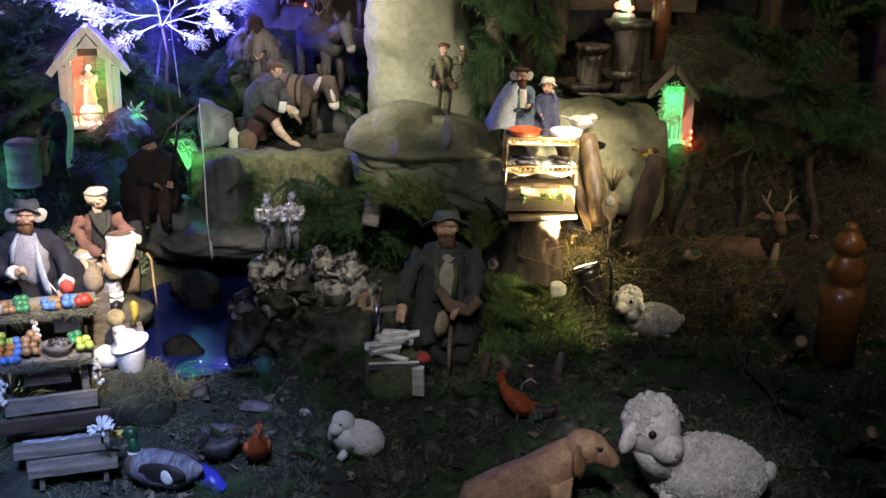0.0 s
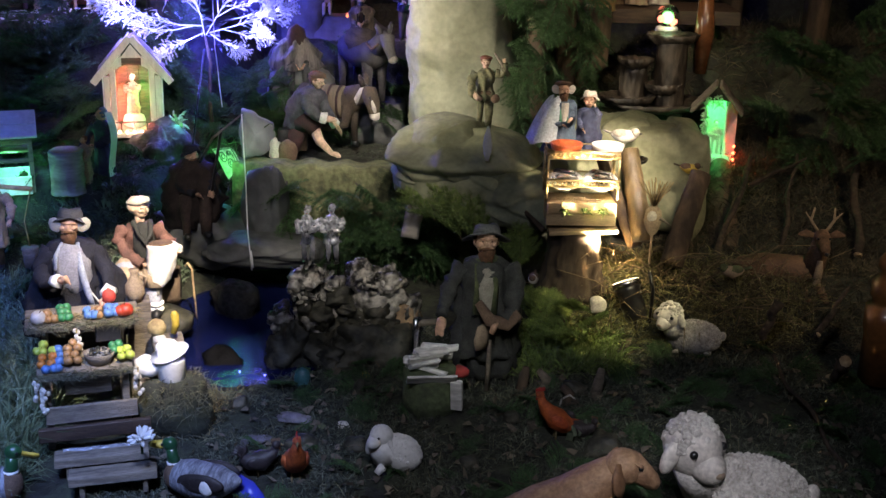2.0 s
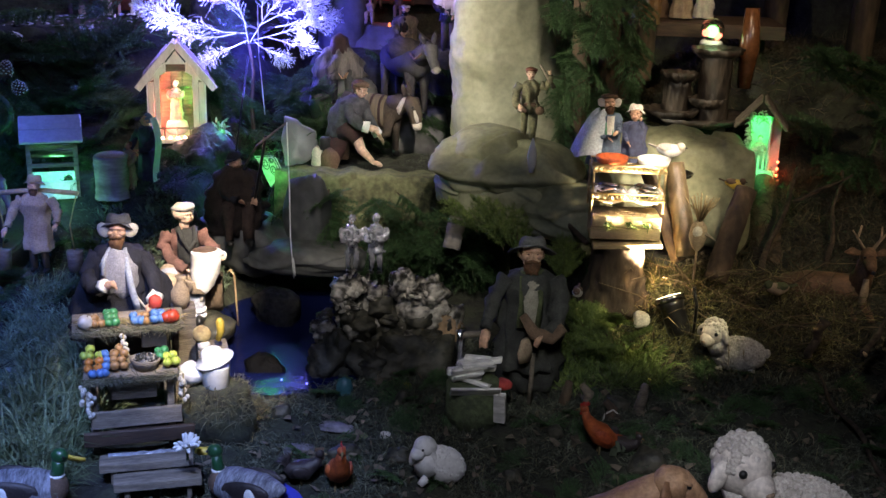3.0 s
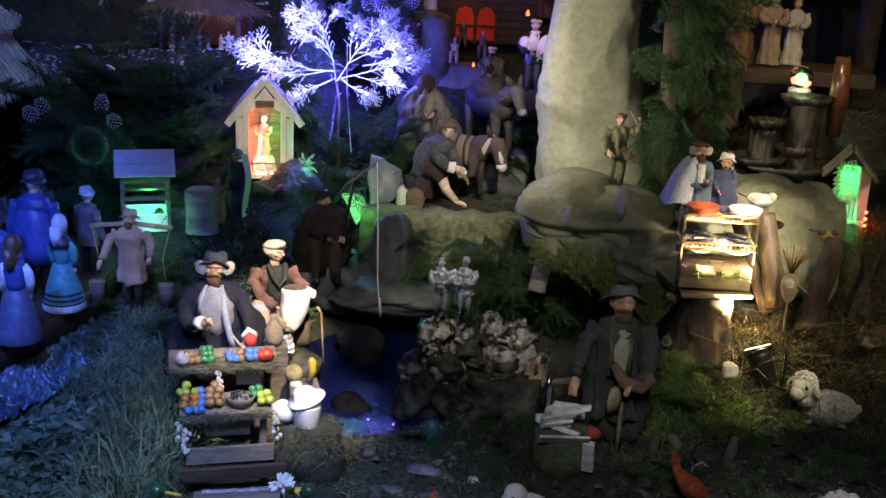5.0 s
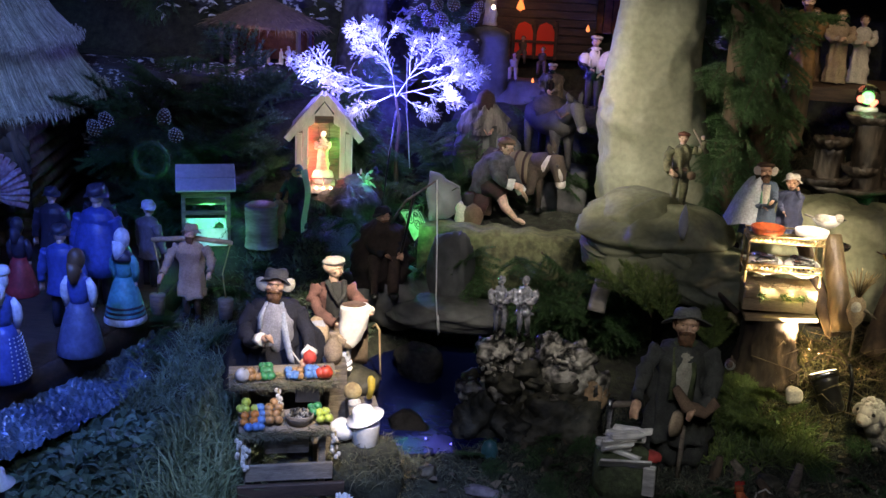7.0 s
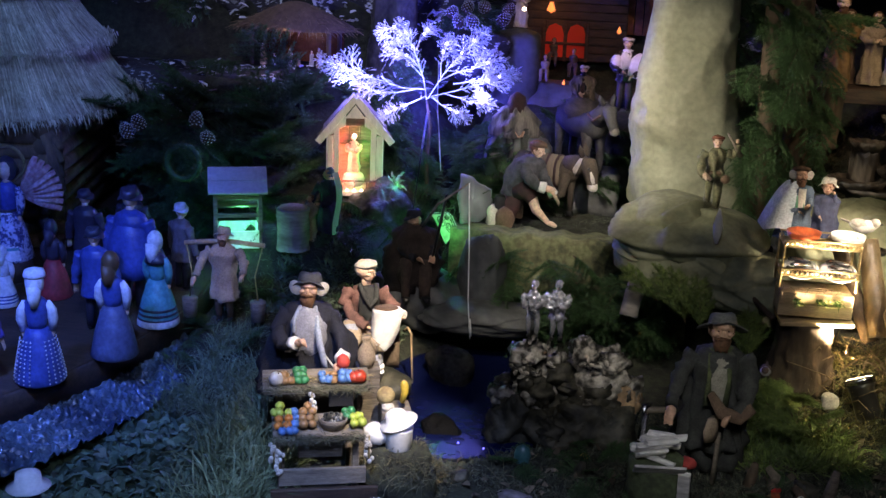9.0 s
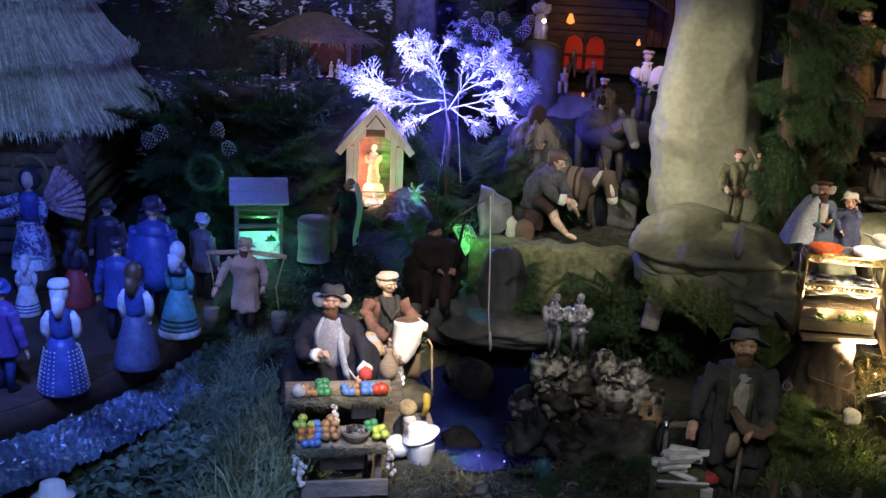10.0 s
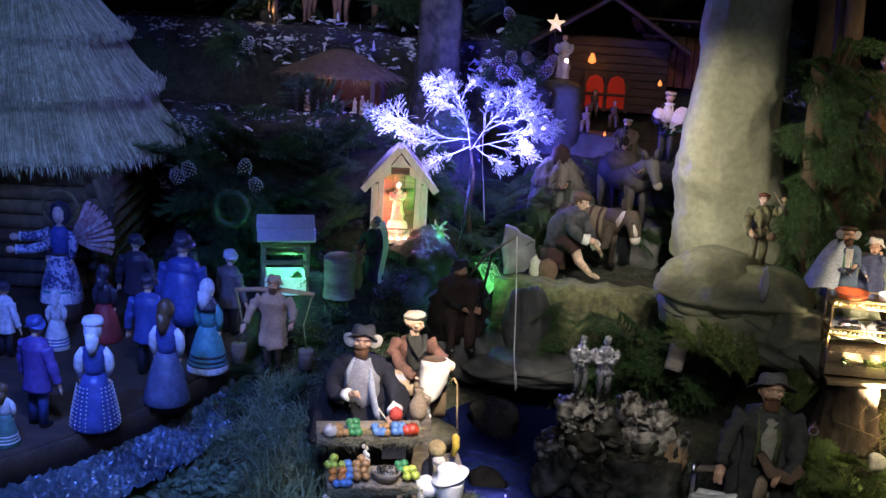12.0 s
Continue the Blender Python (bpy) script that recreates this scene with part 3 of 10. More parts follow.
boulder((-0.835, 4.225, 0.385), (0.09, 0.08, 0.165), "tall dark grey slab of creased sheeting beside the angler", 9.1, mat("grey_slab_sheeting", (0.10, 0.108, 0.105), (0.035, 0.038, 0.038), 0.7, 8, 0.7, 20), "rock_slab", folds=6, lean=(1.0, -0.3, 0.25), amp=0.07, boxy=2.1)
k = Kit()
k.sheet(lambda u, v: Vector((-1.0 + 0.95 * u, 4.37 + 0.025 * noise.noise(Vector((u * 9, v * 3, 4))) + 0.05 * v + (0.10 * max(0, v - 0.8) * 5 if v > 0.8 else 0), 0.13 + 0.375 * min(v, 0.8) / 0.8 + 0.012 * noise.noise(Vector((u * 14, 1, 2))))), 80, 20, mat("mossy_terrace_edge", (0.17, 0.18, 0.085), (0.045, 0.05, 0.025), 0.85, 30, 0.9, 70))
thing("ledge_4", k, (0, 0, 0), "olive painted edge of the donkey's terrace", "ledge", kind="structure")
rock("mound", (-1.358, 4.693, 0.383), (0.20, 0.17, 0.20), M_STONE, "dark speckled rock mound under the chapel", 1.4, u=64, v=40, lump=0.2, crease=0.06, fine=0.07)


# ---- figures: each one plain mesh ----
M_LIP = mat("lip_red", (0.30, 0.10, 0.07), None, 0.6)
def head(k, c, s, skin, hair=None, beard=None, hat=None, brim=None, face=-90, tip=0, rim=None):
    """A figure's head of height 2s at c: features, hair, beard and a hat (wide brim: felt hat, narrow: peaked cap, none: soft cap)."""
    c = Vector(c)
    t = turn(0, 0, face + 90) @ turn(tip, 0, 0)

    def at(x, y, z):
        return c + t @ Vector((x * s, y * s, z * s))

    k.ball(at(0, 0.08, 0.1), (0.76 * s, 0.84 * s, 0.88 * s), skin, t, 16, 12)
    k.ball(at(0, -0.28, -0.42), (0.56 * s, 0.52 * s, 0.52 * s), skin, t, 12, 8)
    k.tube([at(0, -0.72, 0.22), at(0, -0.98, -0.12), at(0, -0.8, -0.2)], [0.09 * s, 0.15 * s, 0.1 * s], skin, 7)
    k.tube([at(-0.55, -0.55, 0.28), at(0, -0.76, 0.34), at(0.55, -0.55, 0.28)], [0.1 * s, 0.13 * s, 0.1 * s], skin, 6)
    k.tube([at(-0.22, -0.78, -0.46), at(0, -0.83, -0.44), at(0.22, -0.78, -0.46)], 0.05 * s, M_LIP, 5)
    for e in (-1, 1):
        k.ball(at(e * 0.44, -0.56, -0.1), (0.24 * s, 0.2 * s, 0.2 * s), skin, t, 8, 6)
        k.ball(at(e * 0.76, 0.1, 0.0), (0.1 * s, 0.2 * s, 0.25 * s), skin, t, 6, 4)
        k.ball(at(e * 0.3, -0.66, 0.15), (0.085 * s, 0.06 * s, 0.045 * s), M_BLACK, t, 6, 4)
    if hair:
        k.ball(at(0, 0.26, 0.2), (0.88 * s, 0.84 * s, 0.92 * s), hair, t, 14, 10, lump=0.2, freq=5)
    if beard:
        k.ball(at(0, -0.42, -0.78), (0.56 * s, 0.46 * s, 0.66 * s), beard, t, 14, 10, lump=0.35, freq=5)
        k.tube([at(-0.45, -0.62, -0.5), at(0, -0.9, -0.3), at(0.45, -0.62, -0.5)], [0.1 * s, 0.16 * s, 0.1 * s], beard, 6)
    if hat:
        b = brim or 0.0
        tilt = t @ turn(-16, 0, 0)
        lid = c + t @ Vector((0, 0.12 * s, 0.42 * s))
        felt = b >= 1.3
        prof = [(0.92, 0.0), (0.96, 0.16), (0.9, 0.5), (0.76, 0.78), (0.5, 0.84), (0.05, 0.78)] if felt else [(0.9, 0.0), (1.06, 0.18), (1.02, 0.38), (0.7, 0.54), (0.05, 0.58)]
        rings = [[lid + tilt @ Vector((r * s * math.cos(a), r * s * math.sin(a) * 1.05, z * s * (1 + 0.12 * math.sin(2 * a + 1)))) for a in (2 * math.pi * i / 20 for i in range(20))] for r, z in prof]
        k.loops(rings, hat)
        if felt:
            rings = []
            for r, dz in ((0.9, 0.1), (0.5 * (b + 0.9), 0.03), (b, 0.0), (b, -0.07), (0.5 * (b + 0.9), -0.05), (0.88, 0.02)):
                ring = []
                for i in range(28):
                    a = 2 * math.pi * i / 28
                    side, out = abs(math.cos(a)), (r - 0.88) / (b - 0.88)
                    rr = r * (1 - 0.22 * out * (1 - side)) * (1 + 0.05 * out * math.sin(3 * a + b * 9))
                    ring.append(lid + tilt @ Vector((rr * s * math.cos(a), rr * s * math.sin(a), (dz - out * (0.42 * side ** 2 - 0.1) + 0.06 * out * math.sin(5 * a + 2)) * s)))
                rings.append(ring)
            k.loops(rings, rim or hat)
        elif b:
            k.sheet(lambda u, v: lid + tilt @ Vector(((u - 0.5) * 1.5 * s, (-0.78 - 0.55 * v * math.sin(math.pi * u) + 0.5 * (2 * u - 1) ** 2) * s, (0.1 - 0.12 * v) * s)), 10, 4, rim or hat)


def flaps(k, c, r):
    """Pale turned-down hat brim at both sides of a head of size r."""
    for e in (-1, 1):
        k.ball(Vector(c) + Vector((e * 1.05 * r, -0.15 * r, 0.02 * r)), (0.52 * r, 0.12 * r, 0.60 * r), M_LINEN, turn(0, e * 30, e * 15), 14, 10, lump=0.10, freq=2)


def arm(k, pts, r, sleeve, skin, hand=1.0, cuff=None):
    a, b, c = (Vector(p) for p in pts)
    line, rad = [], []
    for i in range(17):
        t = i / 16
        line.append(a * (1 - t) ** 2 + b * 2 * t * (1 - t) + c * t * t if 0.25 < t < 0.75 else (a.lerp(b, 2 * t) if t < 0.5 else b.lerp(c, 2 * t - 1)))
        rad.append(r * (1.3 - 0.4 * t) * (1 + 0.11 * math.sin(13 * t + 40 * r) + 0.08 * math.sin(31 * t)))
    k.tube(line, rad, sleeve, 12)
    d = (c - b).normalized()
    if cuff:
        k.tube([c - d * r * 0.9, c + d * r * 0.35], [r * 0.98, r * 1.12], cuff, 10)
    q = Vector((0, 0, 1)).rotation_difference(d).to_matrix()
    palm = c + d * r * 0.9
    k.ball(palm, (r * 0.6 * hand, r * 0.4 * hand, r * 0.7 * hand), skin, q, 8, 6)
    for i in range(4):
        o = q @ Vector(((i - 1.5) * 0.3 * r, 0, 0))
        k.tube([palm + o + d * r * 0.35, palm + o * 1.1 + d * r * 1.0 + Vector((0, 0, -0.1 * r)), palm + o * 1.15 + d * r * 1.45 + Vector((0, 0, -0.5 * r))], [0.17 * r, 0.16 * r, 0.1 * r], skin, 5)


def creased(k, s, amp=0.035, freq=13.0, seed=0.0):
    """Cloth creases: thin ridges pushed along the normals over a figure of height s."""
    k.bm.normal_update()
    off = Vector((seed * 5.3, seed * 2.1, seed))
    moves = []
    for v in k.bm.verts:
        q = v.co * (freq / s) * 0.45 + off
        q.z *= 0.55
        f = max(0.0, 1 - 3.2 * abs(noise.noise(q))) ** 2 + 0.5 * max(0.0, 1 - 3.2 * abs(noise.noise(q * 2.3 + off))) ** 2
        moves.append((f - 0.35) * amp * s * 0.4)
    for v, m in zip(k.bm.verts, moves):
        if v.co.z < 0.80 * s:
            v.co += v.normal * m
    return k


def standing(h, coat, skin, arms, hat=None, brim=None, beard=None, hair=None, legs=None, hem=0.02, shirt=None, wide=1.0, fold=0.09, face=-90, cuff=None, scarf=None, tip=0, belt=None, big=0.075, rim=None):
    """A robed or trousered figure of height h that faces -y; arms are given in parts of h."""
    k = Kit()
    s = h
    if legs:
        for e in (-1, 1):
            k.tube([(e * 0.05 * s, 0, 0.5 * s), (e * 0.06 * s, -0.01 * s, 0.26 * s), (e * 0.065 * s, 0.0, 0.04 * s)], [0.062 * s, 0.048 * s, 0.04 * s], legs, 8)
            k.ball((e * 0.068 * s, -0.03 * s, 0.022 * s), (0.035 * s, 0.07 * s, 0.028 * s), M_BLACK, None, 8, 6)
    w = wide
    if hem < 0.2:
        prof = [(0.155 * w, hem), (0.150 * w, 0.12), (0.130 * w, 0.32), (0.115 * w, 0.50), (0.120 * w, 0.62), (0.128 * w, 0.72), (0.105 * w, 0.785), (0.045, 0.825)]
    else:
        prof = [(0.135 * w, hem), (0.118 * w, hem + 0.1), (0.112 * w, 0.56), (0.122 * w, 0.66), (0.128 * w, 0.73), (0.105 * w, 0.785), (0.045, 0.825)]
    k.lathe((0, 0, 0), [(r * s, z * s) for r, z in prof], coat, 36, 1.0, 0.72, fold, 7, cloth=0.10 if fold > 0.03 else 0, steps=4)
    if shirt:
        k.ball((0, -0.045 * s * w, 0.62 * s), (0.075 * s, 0.062 * s * w, 0.17 * s), shirt, turn(6, 0, 0), 18, 14, lump=0.12, freq=4)
    if belt:
        k.lathe((0, 0, 0), [(0.117 * w * s, 0.49 * s), (0.121 * w * s, 0.51 * s), (0.117 * w * s, 0.53 * s)], belt, 20, 1.0, 0.74)
    k.tube([(0, 0, 0.80 * s), (0, -0.005 * s, 0.87 * s)], 0.034 * s, skin, 8)
    if scarf:
        k.lathe((0, 0, 0.79 * s), [(0.06 * s, -0.02 * s), (0.075 * s, 0.0), (0.068 * s, 0.025 * s), (0.04 * s, 0.04 * s)], scarf, 14, 1.0, 0.95, 0.1, 5)
        for e in (-1, 1):
            k.tube([(e * 0.05 * s, -0.05 * s, 0.79 * s), (e * 0.055 * s, -0.10 * s * w, 0.66 * s), (e * 0.05 * s, -0.105 * s * w, 0.50 * s)], [0.025 * s, 0.028 * s, 0.03 * s], scarf, 8, 0.45)
    head(k, (0, -0.012 * s, 0.83 * s + big * s), big * s, skin, hair, beard, hat, brim, face, tip, rim)
    for pts in arms:
        arm(k, [Vector(p) * s for p in pts], 0.042 * s, coat, skin, 1.0, cuff)
    return creased(k.rough(0.012 * s, 9 / s, h), s, 0.05, 13, h) if fold > 0.03 else k


def seated(h, coat, skin, arms, legs, hat=None, brim=None, beard=None, hair=None, face=-90, lean=0.0, boots=None, cuff=None, tip=0, rim=None):
    """A figure sitting on something 0.36 h high, facing -y."""
    k = Kit()
    s = h
    for e in (-1, 1):
        k.tube([(e * 0.08 * s, 0.06 * s, 0.40 * s), (e * 0.11 * s, -0.2 * s, 0.42 * s), (e * 0.11 * s, -0.23 * s, 0.2 * s), (e * 0.12 * s, -0.24 * s, 0.03 * s)], [0.085 * s, 0.075 * s, 0.06 * s, 0.05 * s], legs, 10)
        k.ball((e * 0.12 * s, -0.28 * s, 0.03 * s), (0.045 * s, 0.09 * s, 0.035 * s), boots or M_BLACK, None, 8, 6)
    k.lathe((0, 0.06 * s, 0.32 * s), [(0.13 * s, 0), (0.15 * s, 0.06 * s), (0.13 * s, 0.2 * s), (0.15 * s, 0.34 * s), (0.13 * s, 0.40 * s), (0.05 * s, 0.45 * s)], coat, 32, 1.0, 0.75, 0.05, 6, (0, lean * s), cloth=0.10, steps=4)
    top = Vector((0, 0.06 * s + lean * s, 0.80 * s))
    k.tube([top - Vector((0, 0, 0.05 * s)), top + Vector((0, -0.01 * s, 0.04 * s))], 0.042 * s, skin, 8)
    head(k, top + Vector((0, -0.02 * s, 0.095 * s)), 0.092 * s, skin, hair, beard, hat, brim, face, tip, rim)
    for pts in arms:
        arm(k, [Vector(p) * s for p in pts], 0.05 * s, coat, skin, 1.0, cuff)
    return creased(k.rough(0.014 * s, 9 / s, h), s, 0.05, 13, h)


M_WCOAT = mat("worn_dark_loden", (0.060, 0.062, 0.056), (0.022, 0.023, 0.022), 0.92, 26, 0.5, 180)
M_GREYLINEN = mat("grey_linen", (0.42, 0.39, 0.32), (0.24, 0.22, 0.18), 0.9, 30, 0.4, 200)
# woodcutter in a felt hat, with an adze over the chopping block
k = standing(0.52, M_WCOAT, M_SKIN, [[(-0.13, 0, 0.76), (-0.24, -0.06, 0.60), (-0.26, -0.17, 0.50)], [(0.13, 0, 0.76), (0.22, -0.07, 0.56), (0.10, -0.19, 0.50)]],
             mat("grey_felt_hat", (0.16, 0.16, 0.15), (0.07, 0.07, 0.065), 0.9, 30, 0.4, 200), 1.75, M_BEARD, M_BEARD, M_WCOAT, 0.2, M_GREYLINEN, 1.2, scarf=M_OLIVE, tip=-10, big=0.082)
s = 0.52
k.lathe((0.01, 0.02, 0), [(0.17 * s, 0.04 * s), (0.19 * s, 0.3 * s), (0.175 * s, 0.55 * s), (0.155 * s, 0.74 * s), (0.07 * s, 0.80 * s)], M_WCOAT, 44, 1.0, 0.5, 0.18, 6, cloth=0.18, steps=6)
k.tube([(-0.05 * s, -0.18 * s, 0.60 * s), (0.02 * s, -0.21 * s, 0.50 * s), (0.12 * s, -0.20 * s, 0.47 * s), (0.19 * s, -0.19 * s, 0.53 * s)], [0.03 * s, 0.045 * s, 0.05 * s, 0.03 * s], M_BROWNCLOTH, 10, 0.6)
k.tube([(-0.02 * s, -0.18 * s, 0.45 * s), (-0.03 * s, -0.18 * s, 0.37 * s), (-0.02 * s, -0.17 * s, 0.31 * s)], [0.045 * s, 0.06 * s, 0.055 * s], M_TANCLOTH, 10, 0.4)
k.tube([(-0.26 * s, -0.18 * s, 0.48 * s), (-0.42 * s, -0.2 * s, 0.47 * s)], 0.016 * s, M_GREYWOOD, 8)
k.tube([(-0.40 * s, -0.2 * s, 0.50 * s), (-0.405 * s, -0.2 * s, 0.44 * s), (-0.41 * s, -0.2 * s, 0.30 * s)], [0.035 * s, 0.03 * s, 0.026 * s], M_STEEL, 6, 0.35)
k.tube([(0.02 * s, -0.14 * s, 0.02 * s), (0.03 * s, -0.13 * s, 0.34 * s)], 0.014 * s, M_GREYWOOD, 6)
thing("woodcutter_figure", creased(k, s, 0.03, 9, 2), (0.008, 3.37, 0.085), "bearded woodcutter figure in felt hat and dark coat", "figure", rz=4)

# fruit seller behind the stand
M_NAVY = mat("dark_navy_cloak", (0.022, 0.023, 0.038), (0.009, 0.009, 0.015), 0.9, 26, 0.5, 180)
M_BLOUSE = mat("grey_blue_blouse", (0.34, 0.34, 0.38), (0.20, 0.20, 0.24), 0.9, 30, 0.4, 200)
M_SCARF = mat("pale_blue_scarf", (0.42, 0.45, 0.52), (0.26, 0.29, 0.36), 0.9, 30, 0.4, 200)
s = 0.445
k = standing(s, M_NAVY, M_SKIN, [[(-0.14, 0, 0.75), (-0.26, -0.12, 0.53), (-0.06, -0.22, 0.60)], [(0.14, 0, 0.75), (0.27, -0.1, 0.55), (0.26, -0.22, 0.52)]],
             mat("dark_grey_felt", (0.12, 0.12, 0.125), (0.06, 0.06, 0.065), 0.85, 30, 0.4, 200), 1.32, M_BEARD, M_BEARD, None, 0.02, None, 1.45, cuff=M_WHITE, big=0.086, tip=-8)
flaps(k, (0, -0.012 * s, 0.925 * s), 0.086 * s)
k.ball((0.01 * s, -0.08 * s, 0.62 * s), (0.125 * s, 0.08 * s, 0.20 * s), M_BLOUSE, turn(8, 0, 0), 24, 18, lump=0.15, freq=5)
k.tube([(0.05 * s, -0.06 * s, 0.81 * s), (0.07 * s, -0.14 * s, 0.74 * s), (0.10 * s, -0.185 * s, 0.60 * s), (0.13 * s, -0.195 * s, 0.48 * s), (0.14 * s, -0.19 * s, 0.42 * s)], [0.02 * s, 0.028 * s, 0.032 * s, 0.03 * s, 0.026 * s], M_SCARF, 10, 0.5)
k.tube([(-0.05 * s, -0.06 * s, 0.81 * s), (-0.075 * s, -0.135 * s, 0.75 * s), (-0.08 * s, -0.17 * s, 0.66 * s)], [0.02 * s, 0.028 * s, 0.026 * s], M_SCARF, 10, 0.5)
k.lathe((0, 0, 0.775 * s), [(0.085 * s, -0.01 * s), (0.095 * s, 0.01 * s), (0.08 * s, 0.035 * s), (0.05 * s, 0.045 * s)], M_NAVY, 18, 1.0, 0.95, 0.15, 5)
# cape that spreads from the shoulders
k.lathe((0, 0.03, 0), [(0.37 * s, 0.16 * s), (0.34 * s, 0.36 * s), (0.26 * s, 0.58 * s), (0.185 * s, 0.72 * s), (0.09 * s, 0.80 * s)], M_NAVY, 48, 1.0, 0.55, 0.12, 7, cloth=0.14, steps=5)
k.ball((0.275 * s, -0.30 * s, 0.525 * s), (0.02, 0.018, 0.022), mat("red_tassel", (0.55, 0.06, 0.04), None, 0.7), lump=0.3)
k.tube([(0.13 * s, -0.17 * s, 0.52 * s), (0.2 * s, -0.25 * s, 0.47 * s), (0.28 * s, -0.31 * s, 0.47 * s), (0.33 * s, -0.30 * s, 0.42 * s)], 0.006 * s, M_LINEN, 6)
thing("fruit_seller_figure", k, (-1.215, 3.20, 0.215), "bearded fruit seller figure in hat, dark cloak and pale scarf", "figure", rz=8)

# bagpiper on a log
M_SOCK = mat("grey_blue_socks", (0.36, 0.38, 0.44), (0.24, 0.25, 0.30), 0.9, 30, 0.4, 200)
s = 0.39
k = seated(s, mat("dusty_red_jacket", (0.24, 0.115, 0.09), (0.10, 0.05, 0.04), 0.85, 30, 0.4, 200), M_FACEPALE,
           [[(-0.13, 0.04, 0.72), (-0.22, -0.06, 0.52), (0.02, -0.20, 0.47)], [(0.13, 0.04, 0.72), (0.25, -0.06, 0.58), (0.29, -0.20, 0.60)]], M_SOCK, M_LINEN, 1.15, None, M_FACEPALE, face=-28, rim=M_WCOAT, tip=8)
k.lathe((0, 0.03 * s, 0.27 * s), [(0.17 * s, 0), (0.20 * s, 0.07 * s), (0.17 * s, 0.15 * s), (0.14 * s, 0.2 * s)], M_TANCLOTH, 30, 1, 0.95, 0.12, 7, cloth=0.12, steps=3)
for e in (-1, 1):
    k.tube([(e * 0.08 * s, 0.02 * s, 0.40 * s), (e * 0.12 * s, -0.14 * s, 0.41 * s), (e * 0.125 * s, -0.24 * s, 0.35 * s), (e * 0.125 * s, -0.255 * s, 0.27 * s)], [0.10 * s, 0.10 * s, 0.095 * s, 0.075 * s], M_TANCLOTH, 14)
    k.lathe((e * 0.12 * s, -0.24 * s, 0.05 * s), [(0.060 * s, 0), (0.064 * s, 0.015 * s), (0.060 * s, 0.03 * s)], M_WHITE, 10)
    k.lathe((e * 0.12 * s, -0.24 * s, 0.10 * s), [(0.062 * s, 0), (0.066 * s, 0.015 * s), (0.062 * s, 0.03 * s)], M_WHITE, 10)
# dark waistcoat and a loop of scarf
k.lathe((0.03 * s, 0.0, 0.44 * s), [(0.11 * s, 0), (0.12 * s, 0.12 * s), (0.115 * s, 0.24 * s), (0.06 * s, 0.33 * s)], M_WCOAT, 20, 0.8, 0.95, 0.06)
k.tube([(-0.05 * s, -0.02 * s, 0.79 * s), (0.0, -0.12 * s, 0.70 * s), (0.05 * s, -0.14 * s, 0.62 * s), (0.10 * s, -0.11 * s, 0.70 * s), (0.09 * s, 0.0, 0.79 * s)], 0.024 * s, M_WCOAT, 8)
# the bag: broad and flat at the top, narrow below
k.lathe((0.16 * s, -0.27 * s, 0.29 * s), [(0.05 * s, 0), (0.085 * s, 0.05 * s), (0.115 * s, 0.15 * s), (0.125 * s, 0.25 * s), (0.128 * s, 0.31 * s), (0.135 * s, 0.36 * s), (0.115 * s, 0.375 * s)], M_WHITE, 28, 1.0, 0.75, 0.05, 4, (0.02, 0), cloth=0.06, steps=3)
k.ball((0.19 * s, -0.27 * s, 0.668 * s), (0.11 * s, 0.08 * s, 0.014 * s), M_BROWNCLOTH, None, 12, 6)
k.tube([(0.15 * s, -0.27 * s, 0.33 * s), (0.145 * s, -0.28 * s, 0.20 * s)], [0.016 * s, 0.012 * s], M_LINEN, 8)
k.ball((0.34 * s, -0.24 * s, 0.60 * s), (0.035 * s, 0.03 * s, 0.045 * s), M_WHITE, None, 10, 8)
thing("bagpiper_figure", creased(k, s, 0.025, 11, 4), (-1.165, 3.70, 0.175), "seated bagpiper figure in pale cap with white bagpipe", "figure", rz=12)
k = Kit()
k.tube([(-0.10, 0, 0), (0.10, 0, 0)], [0.07, 0.068], M_BARK, 14)
thing("log", k, (-1.15, 3.74, 0.235), "short log under the bagpiper", "log", rz=12)
k = Kit()
crag(k, (0, 0, 0), (0.16, 0.13, 0.075), M_STONE, 24, 16, seed=11)
thing("rock", k, (-1.14, 3.68, 0.12), "flat dark rock under the bagpiper's log", "rock")

# water carrier with a yoke
k = standing(0.345, M_TANCLOTH, M_SKIN, [[(-0.13, 0, 0.76), (-0.24, -0.04, 0.62), (-0.27, -0.12, 0.50)], [(0.13, 0, 0.76), (0.24, -0.04, 0.62), (0.24, -0.14, 0.56)]],
             M_TANCLOTH, 1.45, M_BEARD, None, M_BROWNCLOTH, 0.24, None, 1.15)
s = 0.345
k.tube([(-0.42 * s, 0.03 * s, 0.80 * s), (0, 0.06 * s, 0.84 * s), (0.42 * s, 0.03 * s, 0.82 * s)], 0.026 * s, M_ENDGRAIN, 8)
for e in (-1, 1):
    k.tube([(e * 0.40 * s, 0.02 * s, 0.80 * s), (e * 0.33 * s, -0.02 * s, 0.5 * s), (e * 0.36 * s, -0.02 * s, 0.24 * s)], 0.008 * s, M_HAY, 5)
    k.lathe((e * 0.36 * s, -0.02 * s, 0.02 * s), [(0.07 * s, 0), (0.085 * s, 0.2 * s), (0.08 * s, 0.21 * s)], M_GREYWOOD, 12)
thing("water_carrier_figure", k, (-1.70, 3.76, 0.275), "water carrier figure in tan clothes with a shoulder yoke", "figure", rz=5)

